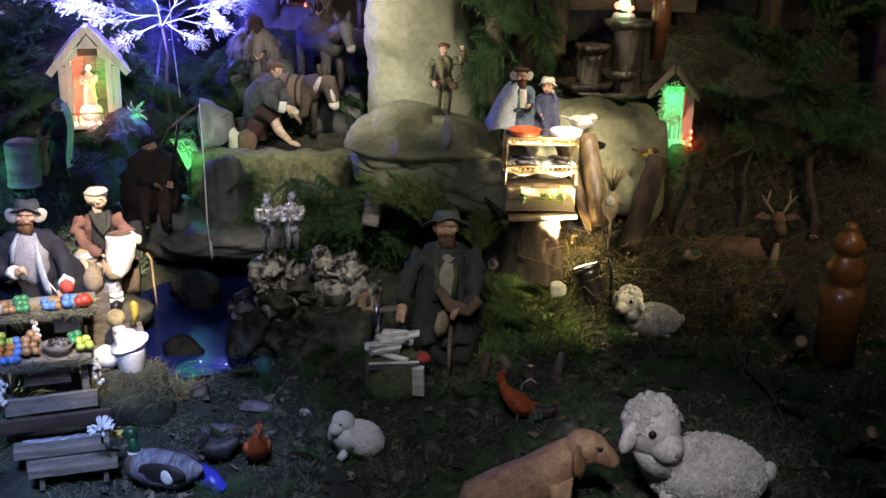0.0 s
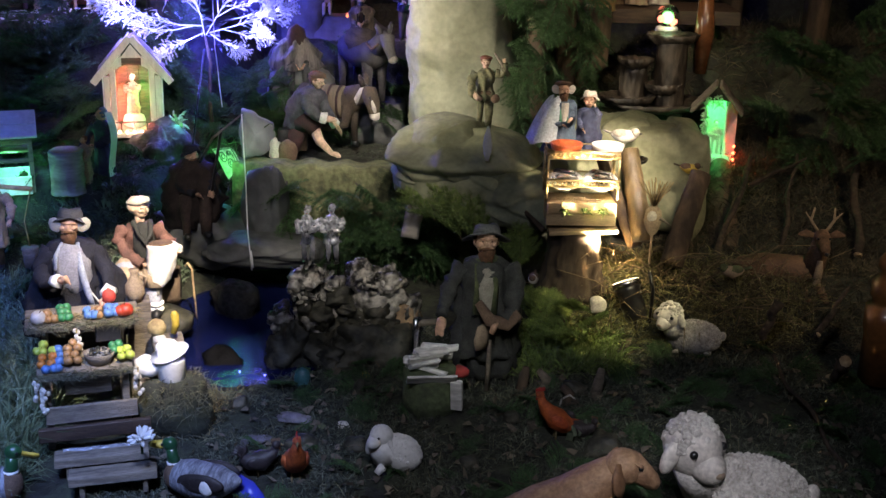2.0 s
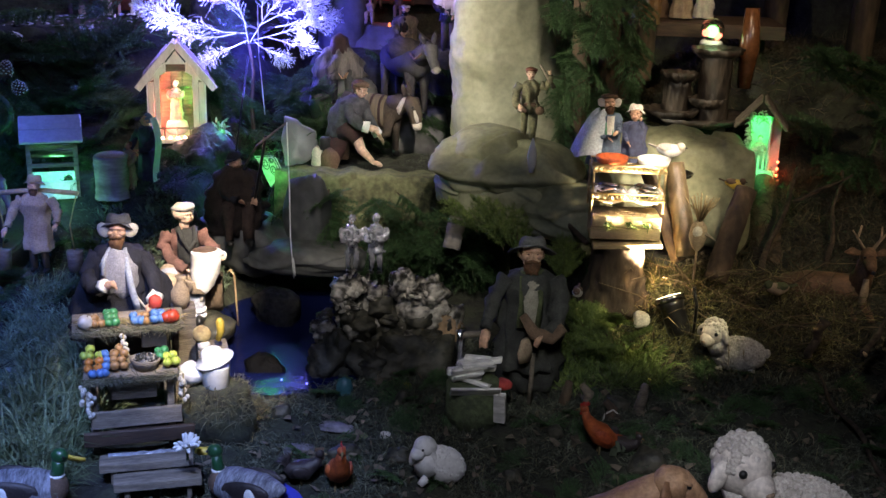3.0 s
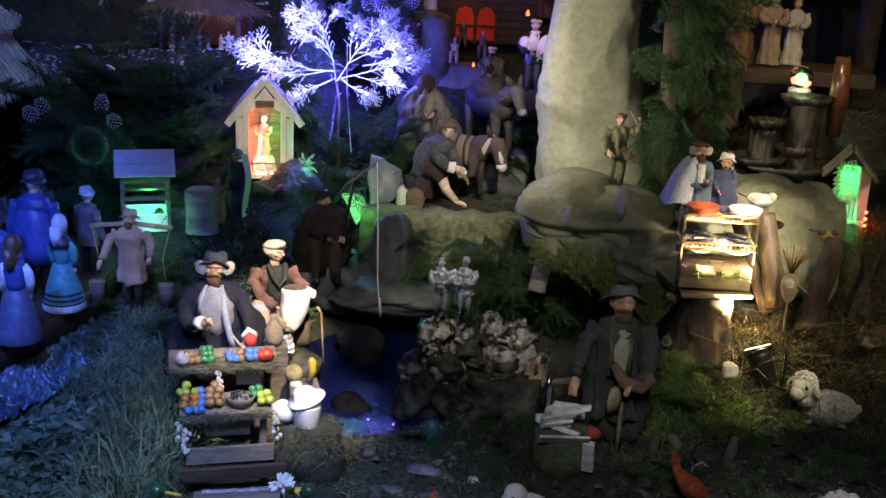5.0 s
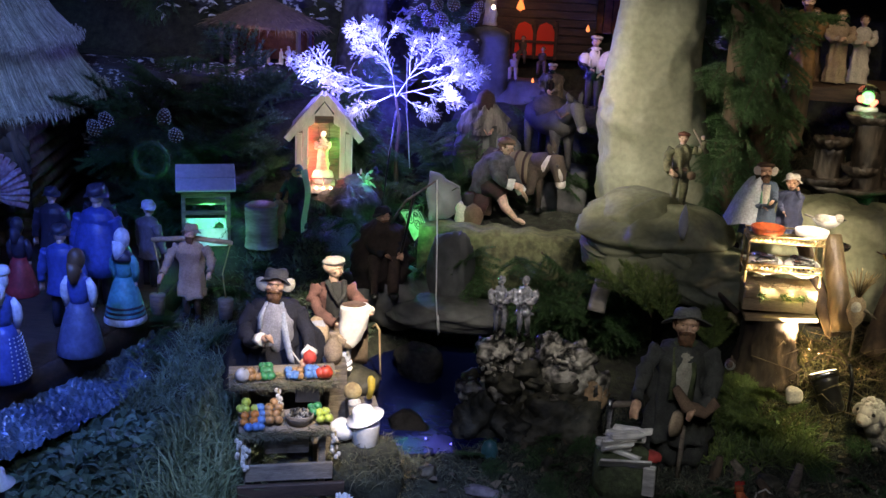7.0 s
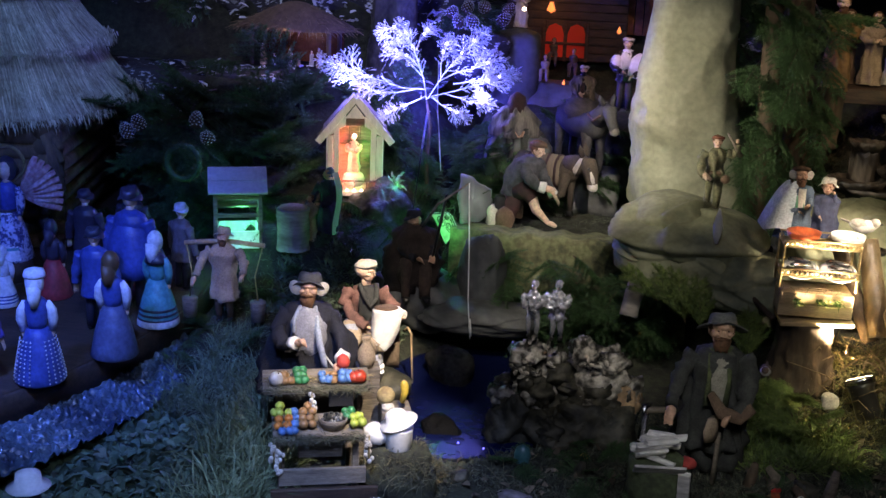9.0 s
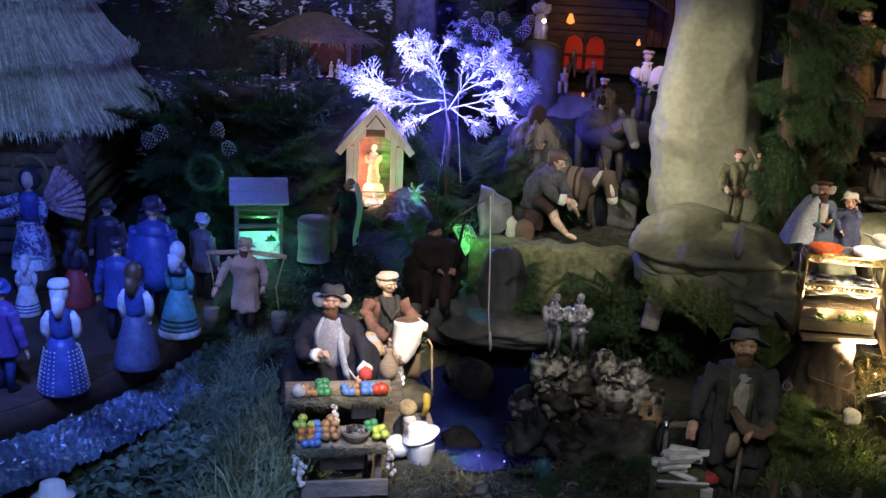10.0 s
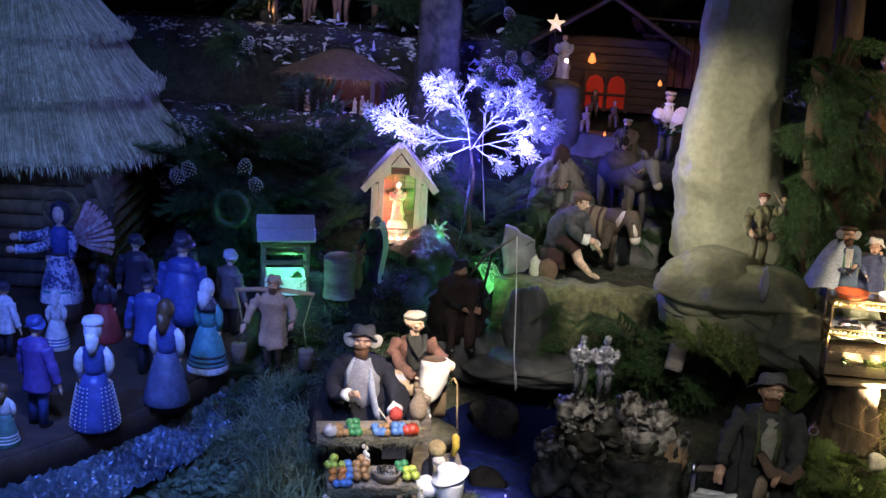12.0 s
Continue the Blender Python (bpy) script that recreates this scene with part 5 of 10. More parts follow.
# ---- animals of resin ----
def sheep(s, lying=False, seed=1, look_side=-60):
    """A woolly resin sheep of body length s along x, head at -x."""
    k = Kit()
    h = 0.30 * s if lying else 0.42 * s
    R = rng(seed)
    k.ball((0.05 * s, 0, h), (0.50 * s, 0.30 * s, 0.33 * s), M_WOOL, None, 40, 28, 0.07, 14, seed)
    g = 1.2 * s
    hc = Vector((-0.44 * s, -0.06 * s, h + 0.42 * s))
    k.tube([(-0.28 * s, 0, h + 0.08 * s), hc - Vector((0, 0, 0.1 * s))], [0.25 * s, 0.19 * s], M_WOOL, 14)
    t = turn(0, 0, look_side + 90)
    k.ball(hc, (0.19 * g, 0.22 * g, 0.22 * g), M_RESINFACE, t, 20, 14)
    k.ball(hc + t @ Vector((0, -0.15 * g, -0.08 * g)), (0.12 * g, 0.15 * g, 0.12 * g), M_RESINFACE, t @ turn(18, 0, 0), 16, 12)
    k.ball(hc + t @ Vector((0, -0.285 * g, -0.095 * g)), (0.045 * g, 0.022 * g, 0.026 * g), M_TANCLOTH, t, 8, 6)
    k.tube([hc + t @ Vector((-0.05 * g, -0.272 * g, -0.14 * g)), hc + t @ Vector((0, -0.288 * g, -0.135 * g)), hc + t @ Vector((0.05 * g, -0.272 * g, -0.14 * g))], 0.005 * g, M_FELT, 5)
    for e in (-1, 1):
        k.ball(hc + t @ Vector((e * 0.135 * g, -0.155 * g, 0.035 * g)), 0.030 * g, M_BLACK, t, 10, 8)
        k.ball(hc + t @ Vector((e * 0.215 * g, -0.02 * g, -0.02 * g)), (0.13 * g, 0.05 * g, 0.07 * g), M_RESINFACE, t @ turn(0, e * 62, 0), 12, 8)
    for _ in range(170):
        d = Vector((R.uniform(-1, 1), R.uniform(-0.75, 1), R.uniform(0.0, 1))).normalized()
        k.ball(hc + t @ Vector((d.x * 0.19 * g, d.y * 0.19 * g, d.z * 0.22 * g)), R.uniform(0.016, 0.034) * g, M_WOOL, None, 7, 5)
    for _ in range(1700):
        a, z = R.uniform(0, 2 * math.pi), R.uniform(-0.9, 1)
        q = math.sqrt(max(0, 1 - z * z))
        k.ball((0.05 * s + 0.51 * s * q * math.cos(a), 0.295 * s * q * math.sin(a), h + 0.325 * s * z), (R.uniform(0.010, 0.020) * s, R.uniform(0.010, 0.020) * s, R.uniform(0.014, 0.034) * s), M_WOOL, turn(R.uniform(-25, 25), R.uniform(-25, 25), 0), 6, 4)
    for x in (-0.25, 0.36):
        for e in (-1, 1):
            if lying:
                k.tube([(x * s, e * 0.18 * s, 0.06 * s), ((x - 0.12) * s, e * 0.2 * s, 0.04 * s)], [0.05 * s, 0.03 * s], M_WOOL, 8)
            else:
                k.tube([(x * s, e * 0.14 * s, h - 0.1 * s), (x * s, e * 0.14 * s, 0.05 * s), (x * s, e * 0.14 * s, 0)], [0.09 * s, 0.05 * s, 0.06 * s], M_RESINFACE, 8)
    k.ball((0.57 * s, 0, h + 0.05 * s), (0.07 * s, 0.06 * s, 0.1 * s), M_WOOL, None, 8, 6)
    return k


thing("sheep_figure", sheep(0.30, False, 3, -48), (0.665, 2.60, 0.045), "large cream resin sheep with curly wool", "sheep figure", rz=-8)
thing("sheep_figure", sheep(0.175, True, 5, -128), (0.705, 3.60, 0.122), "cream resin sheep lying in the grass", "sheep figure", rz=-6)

# resin dog, sitting
M_DOGEAR = mat("brown_resin_ears", (0.30, 0.16, 0.08), (0.16, 0.08, 0.04), 0.6, 20, 0.3, 90)
k = Kit()
k.tube([(-0.20, 0, 0.05), (-0.17, 0, 0.075), (-0.08, 0, 0.115), (0.02, 0, 0.165), (0.09, 0, 0.22), (0.14, 0, 0.265), (0.165, 0, 0.29)], [0.05, 0.085, 0.092, 0.088, 0.078, 0.062, 0.05], M_DOG, 22)
hc = Vector((0.185, -0.01, 0.30))
k.ball(hc, (0.066, 0.06, 0.06), M_DOG, turn(0, 25, 0), 22, 16)
k.tube([hc + Vector((0.02, 0, 0.005)), hc + Vector((0.065, 0, -0.03)), hc + Vector((0.10, 0, -0.055)), hc + Vector((0.115, 0, -0.066))], [0.05, 0.040, 0.032, 0.02], M_DOG, 14)
k.ball(hc + Vector((0.118, 0, -0.055)), (0.013, 0.015, 0.011), M_BLACK, None, 10, 8)
for e in (-1, 1):
    k.ball(hc + Vector((0.047, e * 0.044, 0.012)), 0.0085, M_BLACK, None, 10, 8)
    k.ball(hc + Vector((0.043, e * 0.043, 0.026)), (0.018, 0.010, 0.007), M_DOG, turn(0, 25, 0), 10, 6)
    k.tube([hc + Vector((-0.025, e * 0.05, 0.035)), hc + Vector((-0.028, e * 0.068, 0.0)), hc + Vector((-0.022, e * 0.07, -0.045)), hc + Vector((-0.01, e * 0.064, -0.085))], [0.014, 0.030, 0.032, 0.008], M_DOGEAR, 10, 0.4)
    k.tube([(0.10, e * 0.05, 0.20), (0.115, e * 0.05, 0.1), (0.115, e * 0.05, 0.02)], [0.05, 0.030, 0.024], M_DOG, 12)
    k.ball((0.13, e * 0.05, 0.014), (0.035, 0.024, 0.016), M_DOG, None, 10, 8)
    k.ball((-0.12, e * 0.075, 0.075), (0.085, 0.035, 0.07), M_DOG, turn(0, 20, 0), 14, 10)
    k.ball((-0.05, e * 0.085, 0.016), (0.06, 0.024, 0.018), M_DOG, None, 10, 8)
k.tube([(-0.24, 0, 0.05), (-0.30, 0.03, 0.03), (-0.36, 0.06, 0.025)], [0.025, 0.018, 0.008], M_DOG, 8)
thing("dog_figure", k.rough(0.004, 22), (0.222, 2.55, 0.04), "tan resin dog with hanging ears, sitting", "dog figure", rz=2, size=0.74)

# lamb, lying with its head turned aside
k = Kit()
R = rng(17)
k.ball((0.022, 0, 0.055), (0.076, 0.055, 0.060), M_WHITE, turn(0, 24, 0), 26, 18, 0.14, 6, 2)
k.tube([(-0.015, 0, 0.05), (-0.032, -0.006, 0.085), (-0.036, -0.01, 0.112)], [0.056, 0.048, 0.034], M_WHITE, 14)
hc = Vector((-0.036, -0.014, 0.126))
k.ball(hc, (0.038, 0.036, 0.034), M_WHITE, turn(0, 12, 0), 16, 12)
k.ball(hc + Vector((-0.022, -0.026, -0.014)), (0.026, 0.022, 0.019), M_WHITE, turn(0, -15, 40), 12, 8)
k.ball(hc + Vector((-0.036, -0.004, -0.030)), (0.013, 0.020, 0.038), M_WHITE, turn(0, 14, 0), 12, 8)
k.ball(hc + Vector((0.028, -0.016, -0.024)), (0.010, 0.016, 0.026), M_WHITE, turn(0, -18, 0), 12, 8)
k.ball(hc + Vector((-0.008, -0.034, 0.004)), 0.0045, M_BLACK, None, 8, 6)
for i in range(260):
    d = Vector((R.gauss(0, 1), R.gauss(0, 1), abs(R.gauss(0, 1)))).normalized()
    q = turn(0, 24, 0) @ Vector((0.074 * d.x, 0.053 * d.y, 0.058 * d.z))
    k.ball(Vector((0.022, 0, 0.055)) + q, R.uniform(0.003, 0.006), M_WHITE, None, 6, 4)
k.tube([(-0.03, -0.045, 0.03), (-0.05, -0.06, 0.012)], [0.016, 0.011], M_WHITE, 8)
thing("lamb_figure", k, (-0.235, 2.87, 0.05), "small white resin lamb lying with hanging ears", "lamb figure", rz=4, size=0.86)


def hen(body, wing, comb, s, seed=0):
    """A hen or cock of length s that faces -x with its tail up."""
    k = Kit()
    k.tube([(-0.42 * s, 0, 0.62 * s), (-0.36 * s, 0, 0.50 * s), (-0.1 * s, 0, 0.36 * s), (0.2 * s, 0, 0.38 * s), (0.36 * s, 0, 0.5 * s)], [0.09 * s, 0.13 * s, 0.25 * s, 0.2 * s, 0.1 * s], body, 14)
    k.ball((-0.44 * s, 0, 0.72 * s), (0.11 * s, 0.09 * s, 0.11 * s), body, None, 10, 8)
    k.tube([(-0.53 * s, 0, 0.71 * s), (-0.62 * s, 0, 0.68 * s)], [0.04 * s, 0.006 * s], M_HAY, 6)
    for i in range(4):
        k.ball((-0.50 * s + 0.05 * s * i, 0, 0.83 * s), (0.035 * s, 0.015 * s, 0.06 * s), comb, None, 6, 5)
    k.ball((-0.52 * s, 0, 0.60 * s), (0.03 * s, 0.02 * s, 0.05 * s), comb, None, 6, 5)
    for i in range(7):
        a = radians(35 + 12 * i)
        k.tube([(0.3 * s, (i % 2 - 0.5) * 0.06 * s, 0.46 * s), (0.3 * s + 0.2 * s * math.cos(a), 0, 0.46 * s + 0.26 * s * math.sin(a)), (0.3 * s + 0.34 * s * math.cos(a - 0.3), 0, 0.46 * s + 0.40 * s * math.sin(a - 0.3))], [0.05 * s, 0.06 * s, 0.01 * s], wing, 6, 0.35)
    for e in (-1, 1):
        k.ball((0.04 * s, e * 0.2 * s, 0.4 * s), (0.24 * s, 0.06 * s, 0.14 * s), wing, turn(0, -15, 0), 10, 8)
        k.tube([(0.0, e * 0.07 * s, 0.18 * s), (0.0, e * 0.07 * s, 0)], 0.02 * s, M_HAY, 6)
    return k


def cock(body, wing, comb, s):
    """A slender cock of height s with raised neck and drooping tail, facing -x."""
    k = Kit()
    k.tube([(-0.30 * s, 0, 0.86 * s), (-0.26 * s, 0, 0.74 * s), (-0.16 * s, 0, 0.56 * s), (0.02 * s, 0, 0.38 * s), (0.20 * s, 0, 0.24 * s), (0.32 * s, 0, 0.15 * s)], [0.06 * s, 0.085 * s, 0.14 * s, 0.21 * s, 0.17 * s, 0.07 * s], body, 16)
    k.ball((-0.32 * s, 0, 0.90 * s), (0.085 * s, 0.07 * s, 0.08 * s), body, None, 10, 8)
    k.tube([(-0.39 * s, 0, 0.90 * s), (-0.47 * s, 0, 0.87 * s)], [0.03 * s, 0.005 * s], M_HAY, 6)
    for i in range(4):
        k.ball((-0.37 * s + 0.04 * s * i, 0, 0.98 * s + 0.01 * s * (i % 2)), (0.03 * s, 0.012 * s, 0.045 * s), comb, None, 6, 5)
    k.ball((-0.37 * s, 0, 0.82 * s), (0.022 * s, 0.015 * s, 0.04 * s), comb, None, 6, 5)
    for i in range(6):
        a = radians(-45 + 14 * i)
        k.tube([(0.22 * s, (i % 3 - 1) * 0.03 * s, 0.26 * s), (0.34 * s, (i % 3 - 1) * 0.05 * s, 0.26 * s + 0.12 * s * math.sin(a)), (0.46 * s, (i % 3 - 1) * 0.06 * s, 0.20 * s + 0.24 * s * math.sin(a))], [0.05 * s, 0.05 * s, 0.01 * s], wing, 6, 0.35)
    for e in (-1, 1):
        k.ball((0.04 * s, e * 0.17 * s, 0.38 * s), (0.20 * s, 0.06 * s, 0.11 * s), wing, turn(0, 38, 0), 10, 8)
        k.tube([(0.02 * s, e * 0.06 * s, 0.2 * s), (0.0, e * 0.06 * s, 0)], 0.018 * s, M_HAY, 6)
    return k.rough(0.02 * s, 14 / s, s)


M_RUSSET = mat("russet_feathers", (0.55, 0.13, 0.03), (0.22, 0.04, 0.015), 0.6, 40, 0.4, 120)
RED_COMB = mat("red_comb", (0.5, 0.03, 0.02), None, 0.5)
M_DARKFEATHER = mat("dark_feathers", (0.04, 0.03, 0.03), (0.02, 0.016, 0.016), 0.5, 40, 0.4, 120)
thing("cock_figure", cock(M_RUSSET, M_ORANGE, RED_COMB, 0.16), (0.225, 3.05, 0.068), "orange-red cock figure on the moss", "cock figure", rz=12)
thing("hen_figure", cock(M_RUSSET, M_RUSSET, RED_COMB, 0.17), (-0.49, 2.77, 0.05), "russet hen figure on the moss", "hen figure", rz=105)
thing("hen_figure", hen(M_DARKFEATHER, M_DARKFEATHER, M_BROWNCLOTH, 0.12), (-0.60, 2.80, 0.05), "dark feathered hen figure on the moss", "hen figure", rz=200)
thing("hen_figure", hen(M_DARKFEATHER, M_DARKFEATHER, M_BROWNCLOTH, 0.10), (0.30, 3.06, 0.06), "black hen figure beside the cock", "hen figure", rz=150)


def duck(s, hd, chest, back):
    """A duck decoy of length s facing -x."""
    k = Kit()
    k.tube([(-0.5 * s, 0, 0.28 * s), (-0.42 * s, 0, 0.26 * s), (-0.15 * s, 0, 0.25 * s), (0.25 * s, 0, 0.27 * s), (0.48 * s, 0, 0.34 * s), (0.58 * s, 0, 0.37 * s)], [0.06 * s, 0.18 * s, 0.25 * s, 0.23 * s, 0.11 * s, 0.03 * s], back, 16)
    k.ball((-0.36 * s, 0, 0.26 * s), (0.16 * s, 0.2 * s, 0.2 * s), chest, None, 12, 8)
    k.tube([(-0.37 * s, 0, 0.36 * s), (-0.41 * s, 0, 0.5 * s), (-0.42 * s, 0, 0.64 * s)], [0.10 * s, 0.075 * s, 0.07 * s], hd, 12)
    k.lathe((-0.385 * s, 0, 0.42 * s), [(0.096 * s, -0.01 * s), (0.100 * s, 0.012 * s), (0.09 * s, 0.03 * s)], M_WHITE, 12)
    k.ball((-0.44 * s, 0, 0.68 * s), (0.105 * s, 0.085 * s, 0.095 * s), hd, None, 14, 10)
    k.tube([(-0.54 * s, 0, 0.66 * s), (-0.66 * s, 0, 0.63 * s), (-0.73 * s, 0, 0.625 * s)], [0.06 * s, 0.055 * s, 0.045 * s], M_YELLOW, 8, 0.45)
    for e in (-1, 1):
        k.ball((0.1 * s, e * 0.2 * s, 0.32 * s), (0.36 * s, 0.06 * s, 0.14 * s), M_DARKFEATHER, turn(0, -6, 0), 12, 8)
        k.ball((0.20 * s, e * 0.235 * s, 0.30 * s), (0.10 * s, 0.035 * s, 0.11 * s), M_WHITE, turn(0, -20, 0), 10, 8)
        k.ball((-0.5 * s, e * 0.085 * s, 0.7 * s), 0.02 * s, M_BLACK, None, 6, 5)
    return k


M_YELLOW = mat("yellow_paint", (0.62, 0.46, 0.06), (0.45, 0.30, 0.04), 0.5)
M_GREENHEAD = mat("bottle_green_paint", (0.02, 0.09, 0.035), (0.01, 0.05, 0.02), 0.3, coat=0.4)
M_DUCKGREY = mat("grey_barred_feathers", (0.30, 0.31, 0.35), (0.06, 0.06, 0.075), 0.6, 70, 0.6, 160, stretch=(2.5, 0.6, 0.8))
thing("duck_figure", duck(0.205, M_GREENHEAD, M_BROWNCLOTH, M_DUCKGREY), (-0.722, 2.665, 0.055), "green-headed grey drake decoy", "duck figure", rz=-18)
thing("duck_figure", duck(0.22, M_GREENHEAD, M_BROWNCLOTH, M_DUCKGREY), (-1.29, 2.60, 0.045), "grey duck decoy with yellow bill", "duck figure", rz=190)


def bird(s, back, belly):
    """A small bird of length s facing -x."""
    k = Kit()
    k.tube([(-0.34 * s, 0, 0.30 * s), (-0.24 * s, 0, 0.28 * s), (0, 0, 0.22 * s), (0.22 * s, 0, 0.25 * s), (0.32 * s, 0, 0.29 * s)], [0.06 * s, 0.14 * s, 0.19 * s, 0.10 * s, 0.04 * s], belly, 12)
    k.ball((0.02 * s, 0, 0.29 * s), (0.28 * s, 0.18 * s, 0.13 * s), back, turn(0, -8, 0), 12, 8)
    k.ball((-0.30 * s, 0, 0.36 * s), 0.125 * s, back, None, 10, 8)
    k.tube([(-0.40 * s, 0, 0.35 * s), (-0.50 * s, 0, 0.34 * s)], [0.035 * s, 0.004 * s], M_BLACK, 6)
    k.tube([(0.26 * s, 0, 0.29 * s), (0.55 * s, 0, 0.36 * s)], [0.06 * s, 0.045 * s], back, 6, 0.4)
    for e in (-1, 1):
        k.tube([(-0.02 * s, e * 0.06 * s, 0.08 * s), (-0.02 * s, e * 0.06 * s, 0)], 0.012 * s, M_BLACK, 5)
    return k


thing("bird_figure", bird(0.135, M_LINEN, M_WHITE), (0.481, 4.017, 0.721), "white bird figure on a log", "bird figure", rz=165, group="bird figures")
thing("bird_figure", bird(0.10, M_BROWNCLOTH, M_YELLOW), (0.731, 4.082, 0.604), "yellow-bellied bird figure on a log", "bird figure", rz=160, group="bird figures")
thing("bird_figure", bird(0.12, M_OLIVE, M_TANCLOTH), (0.865, 3.80, 0.31), "olive finch figure in the brushwood", "bird figure", rz=10, group="bird figures")
thing("bird_figure", bird(0.09, M_BROWNCLOTH, M_LINEN), (0.163, 3.496, 0.378), "small owl-like brown bird figure", "bird figure", rz=80, group="bird figures")

# deer with antlers in the dark brushwood
M_DEER = mat("deer_hide", (0.20, 0.11, 0.06), (0.09, 0.05, 0.028), 0.75, 30, 0.4, 120)
k = Kit()
k.tube([(-0.26, 0.05, 0.05), (-0.24, 0.045, 0.06), (-0.15, 0.03, 0.07), (-0.05, 0.01, 0.075), (0.0, 0.0, 0.085), (0.015, -0.005, 0.11)], [0.02, 0.05, 0.062, 0.06, 0.055, 0.035], M_DEER, 16)
k.tube([(0.0, -0.005, 0.09), (0.012, -0.02, 0.15), (0.015, -0.03, 0.20)], [0.05, 0.035, 0.028], M_DEER, 12)
k.tube([(0.008, -0.05, 0.03), (0.012, -0.058, 0.08), (0.014, -0.052, 0.14)], [0.012, 0.022, 0.014], M_TANCLOTH, 10, 0.6)
k.ball((0.015, -0.04, 0.215), (0.03, 0.036, 0.032), M_DEER, None, 14, 10)
k.tube([(0.015, -0.06, 0.208), (0.015, -0.09, 0.19), (0.015, -0.105, 0.183)], [0.024, 0.018, 0.013], M_DEER, 10)
k.ball((0.015, -0.117, 0.182), (0.009, 0.006, 0.007), M_BLACK, None, 8, 6)
for e in (-1, 1):
    k.tube([(0.015 + e * 0.025, -0.035, 0.225), (0.015 + e * 0.055, -0.03, 0.232), (0.015 + e * 0.08, -0.03, 0.226)], [0.008, 0.016, 0.004], M_DEER, 8, 0.5)
    k.ball((0.015 + e * 0.02, -0.066, 0.222), 0.005, M_BLACK, None, 8, 6)
    k.tube([(0.015 + e * 0.014, -0.03, 0.24), (0.015 + e * 0.04, -0.02, 0.275), (0.015 + e * 0.035, -0.025, 0.32)], [0.006, 0.005, 0.003], M_TANCLOTH, 7)
    k.tube([(0.015 + e * 0.04, -0.02, 0.275), (0.015 + e * 0.062, -0.02, 0.305)], [0.004, 0.002], M_TANCLOTH, 6)
    k.tube([(-0.01 + e * 0.025, -0.02, 0.05), (0.0 + e * 0.03, -0.09, 0.02), (0.0 + e * 0.03, -0.13, 0.012)], [0.02, 0.013, 0.011], M_DEER, 8)
thing("deer_figure", k.rough(0.004, 40), (1.165, 3.93, 0.225), "brown stag figure lying with antlers in the brushwood", "deer figure")


# ---- foliage ----
def fir_mesh(name, L, seed, m, needle=0.02, side=9, dens=70, flat=0.35):
    """A fir branch along +x with side twigs and needles."""
    R = np.random.RandomState(seed)
    stems = [(np.zeros(3), np.array([1.0, 0, 0]), L)]
    for i in range(side):
        f = 0.12 + 0.8 * i / side
        for e in (-1, 1):
            stems.append((np.array([f * L, 0, -0.10 * L * f * f]), np.array([0.75, e * (0.75 + 0.2 * R.rand()), flat * (R.rand() - 0.5)]), L * (0.55 * (1 - f) + 0.12) * (0.8 + 0.4 * R.rand())))
    base, way, ln = [], [], []
    for o, d, l in stems:
        d = d / np.linalg.norm(d)
        k = max(6, int(dens * l / L * 1.6))
        t = np.linspace(0.05, 1, k)
        droop = np.outer(-0.16 * l * t * t, [0, 0, 1.0])
        for e in range(4):
            base.append(o + np.outer(t * l, d) + droop)
            q = R.normal(size=(k, 3))
            q -= np.outer(q @ d, d)
            q /= np.linalg.norm(q, axis=1, keepdims=True)
            q[:, 2] = q[:, 2] * 0.6 + 0.15
            way.append(0.75 * d + q)
            ln.append(needle * (0.7 + 0.6 * R.rand(k)) * (1.05 - 0.4 * t))
    base, way, ln = np.concatenate(base), np.concatenate(way), np.concatenate(ln)
    me = blades(name, base, way, ln, 0.035 * ln + 0.00025, m, 0.05)
    return me


def stems_mesh(L, seed, side=9):
    k = Kit()
    k.tube([(0, 0, 0), (0.5 * L, 0, -0.03 * L), (L, 0, -0.15 * L)], [0.012 * L, 0.009 * L, 0.003 * L], M_BARK, 5)
    return k.data("stem")


FIR = [fir_mesh("needles", 0.30, 10 + i, M_FIR) for i in range(3)]
FIRL = [fir_mesh("needles", 0.26, 20 + i, M_THUJA, 0.026, 7, 60) for i in range(2)]
STEM = stems_mesh(0.28, 1)


def branch(at, yaw, pitch, size=1.0, green=False, i=0, label=""):
    ob = new("fir_branch")
    ob.matrix_world = pose(*at, 0, -pitch, yaw) @ pose(0, 0, 0, 40 * math.sin(7.3 * at[0] + 3 * at[2]), 0, 0) @ Matrix.Scale(size, 4)
    tagged(ob, label or ("fresh light-green fir branch" if green else "dark green fir branch stuck in the rocks"), "branch", "fir branches", "")
    part("stem", STEM, ob)
    part("needles", (FIRL if green else FIR)[i % 2], ob)
    return ob


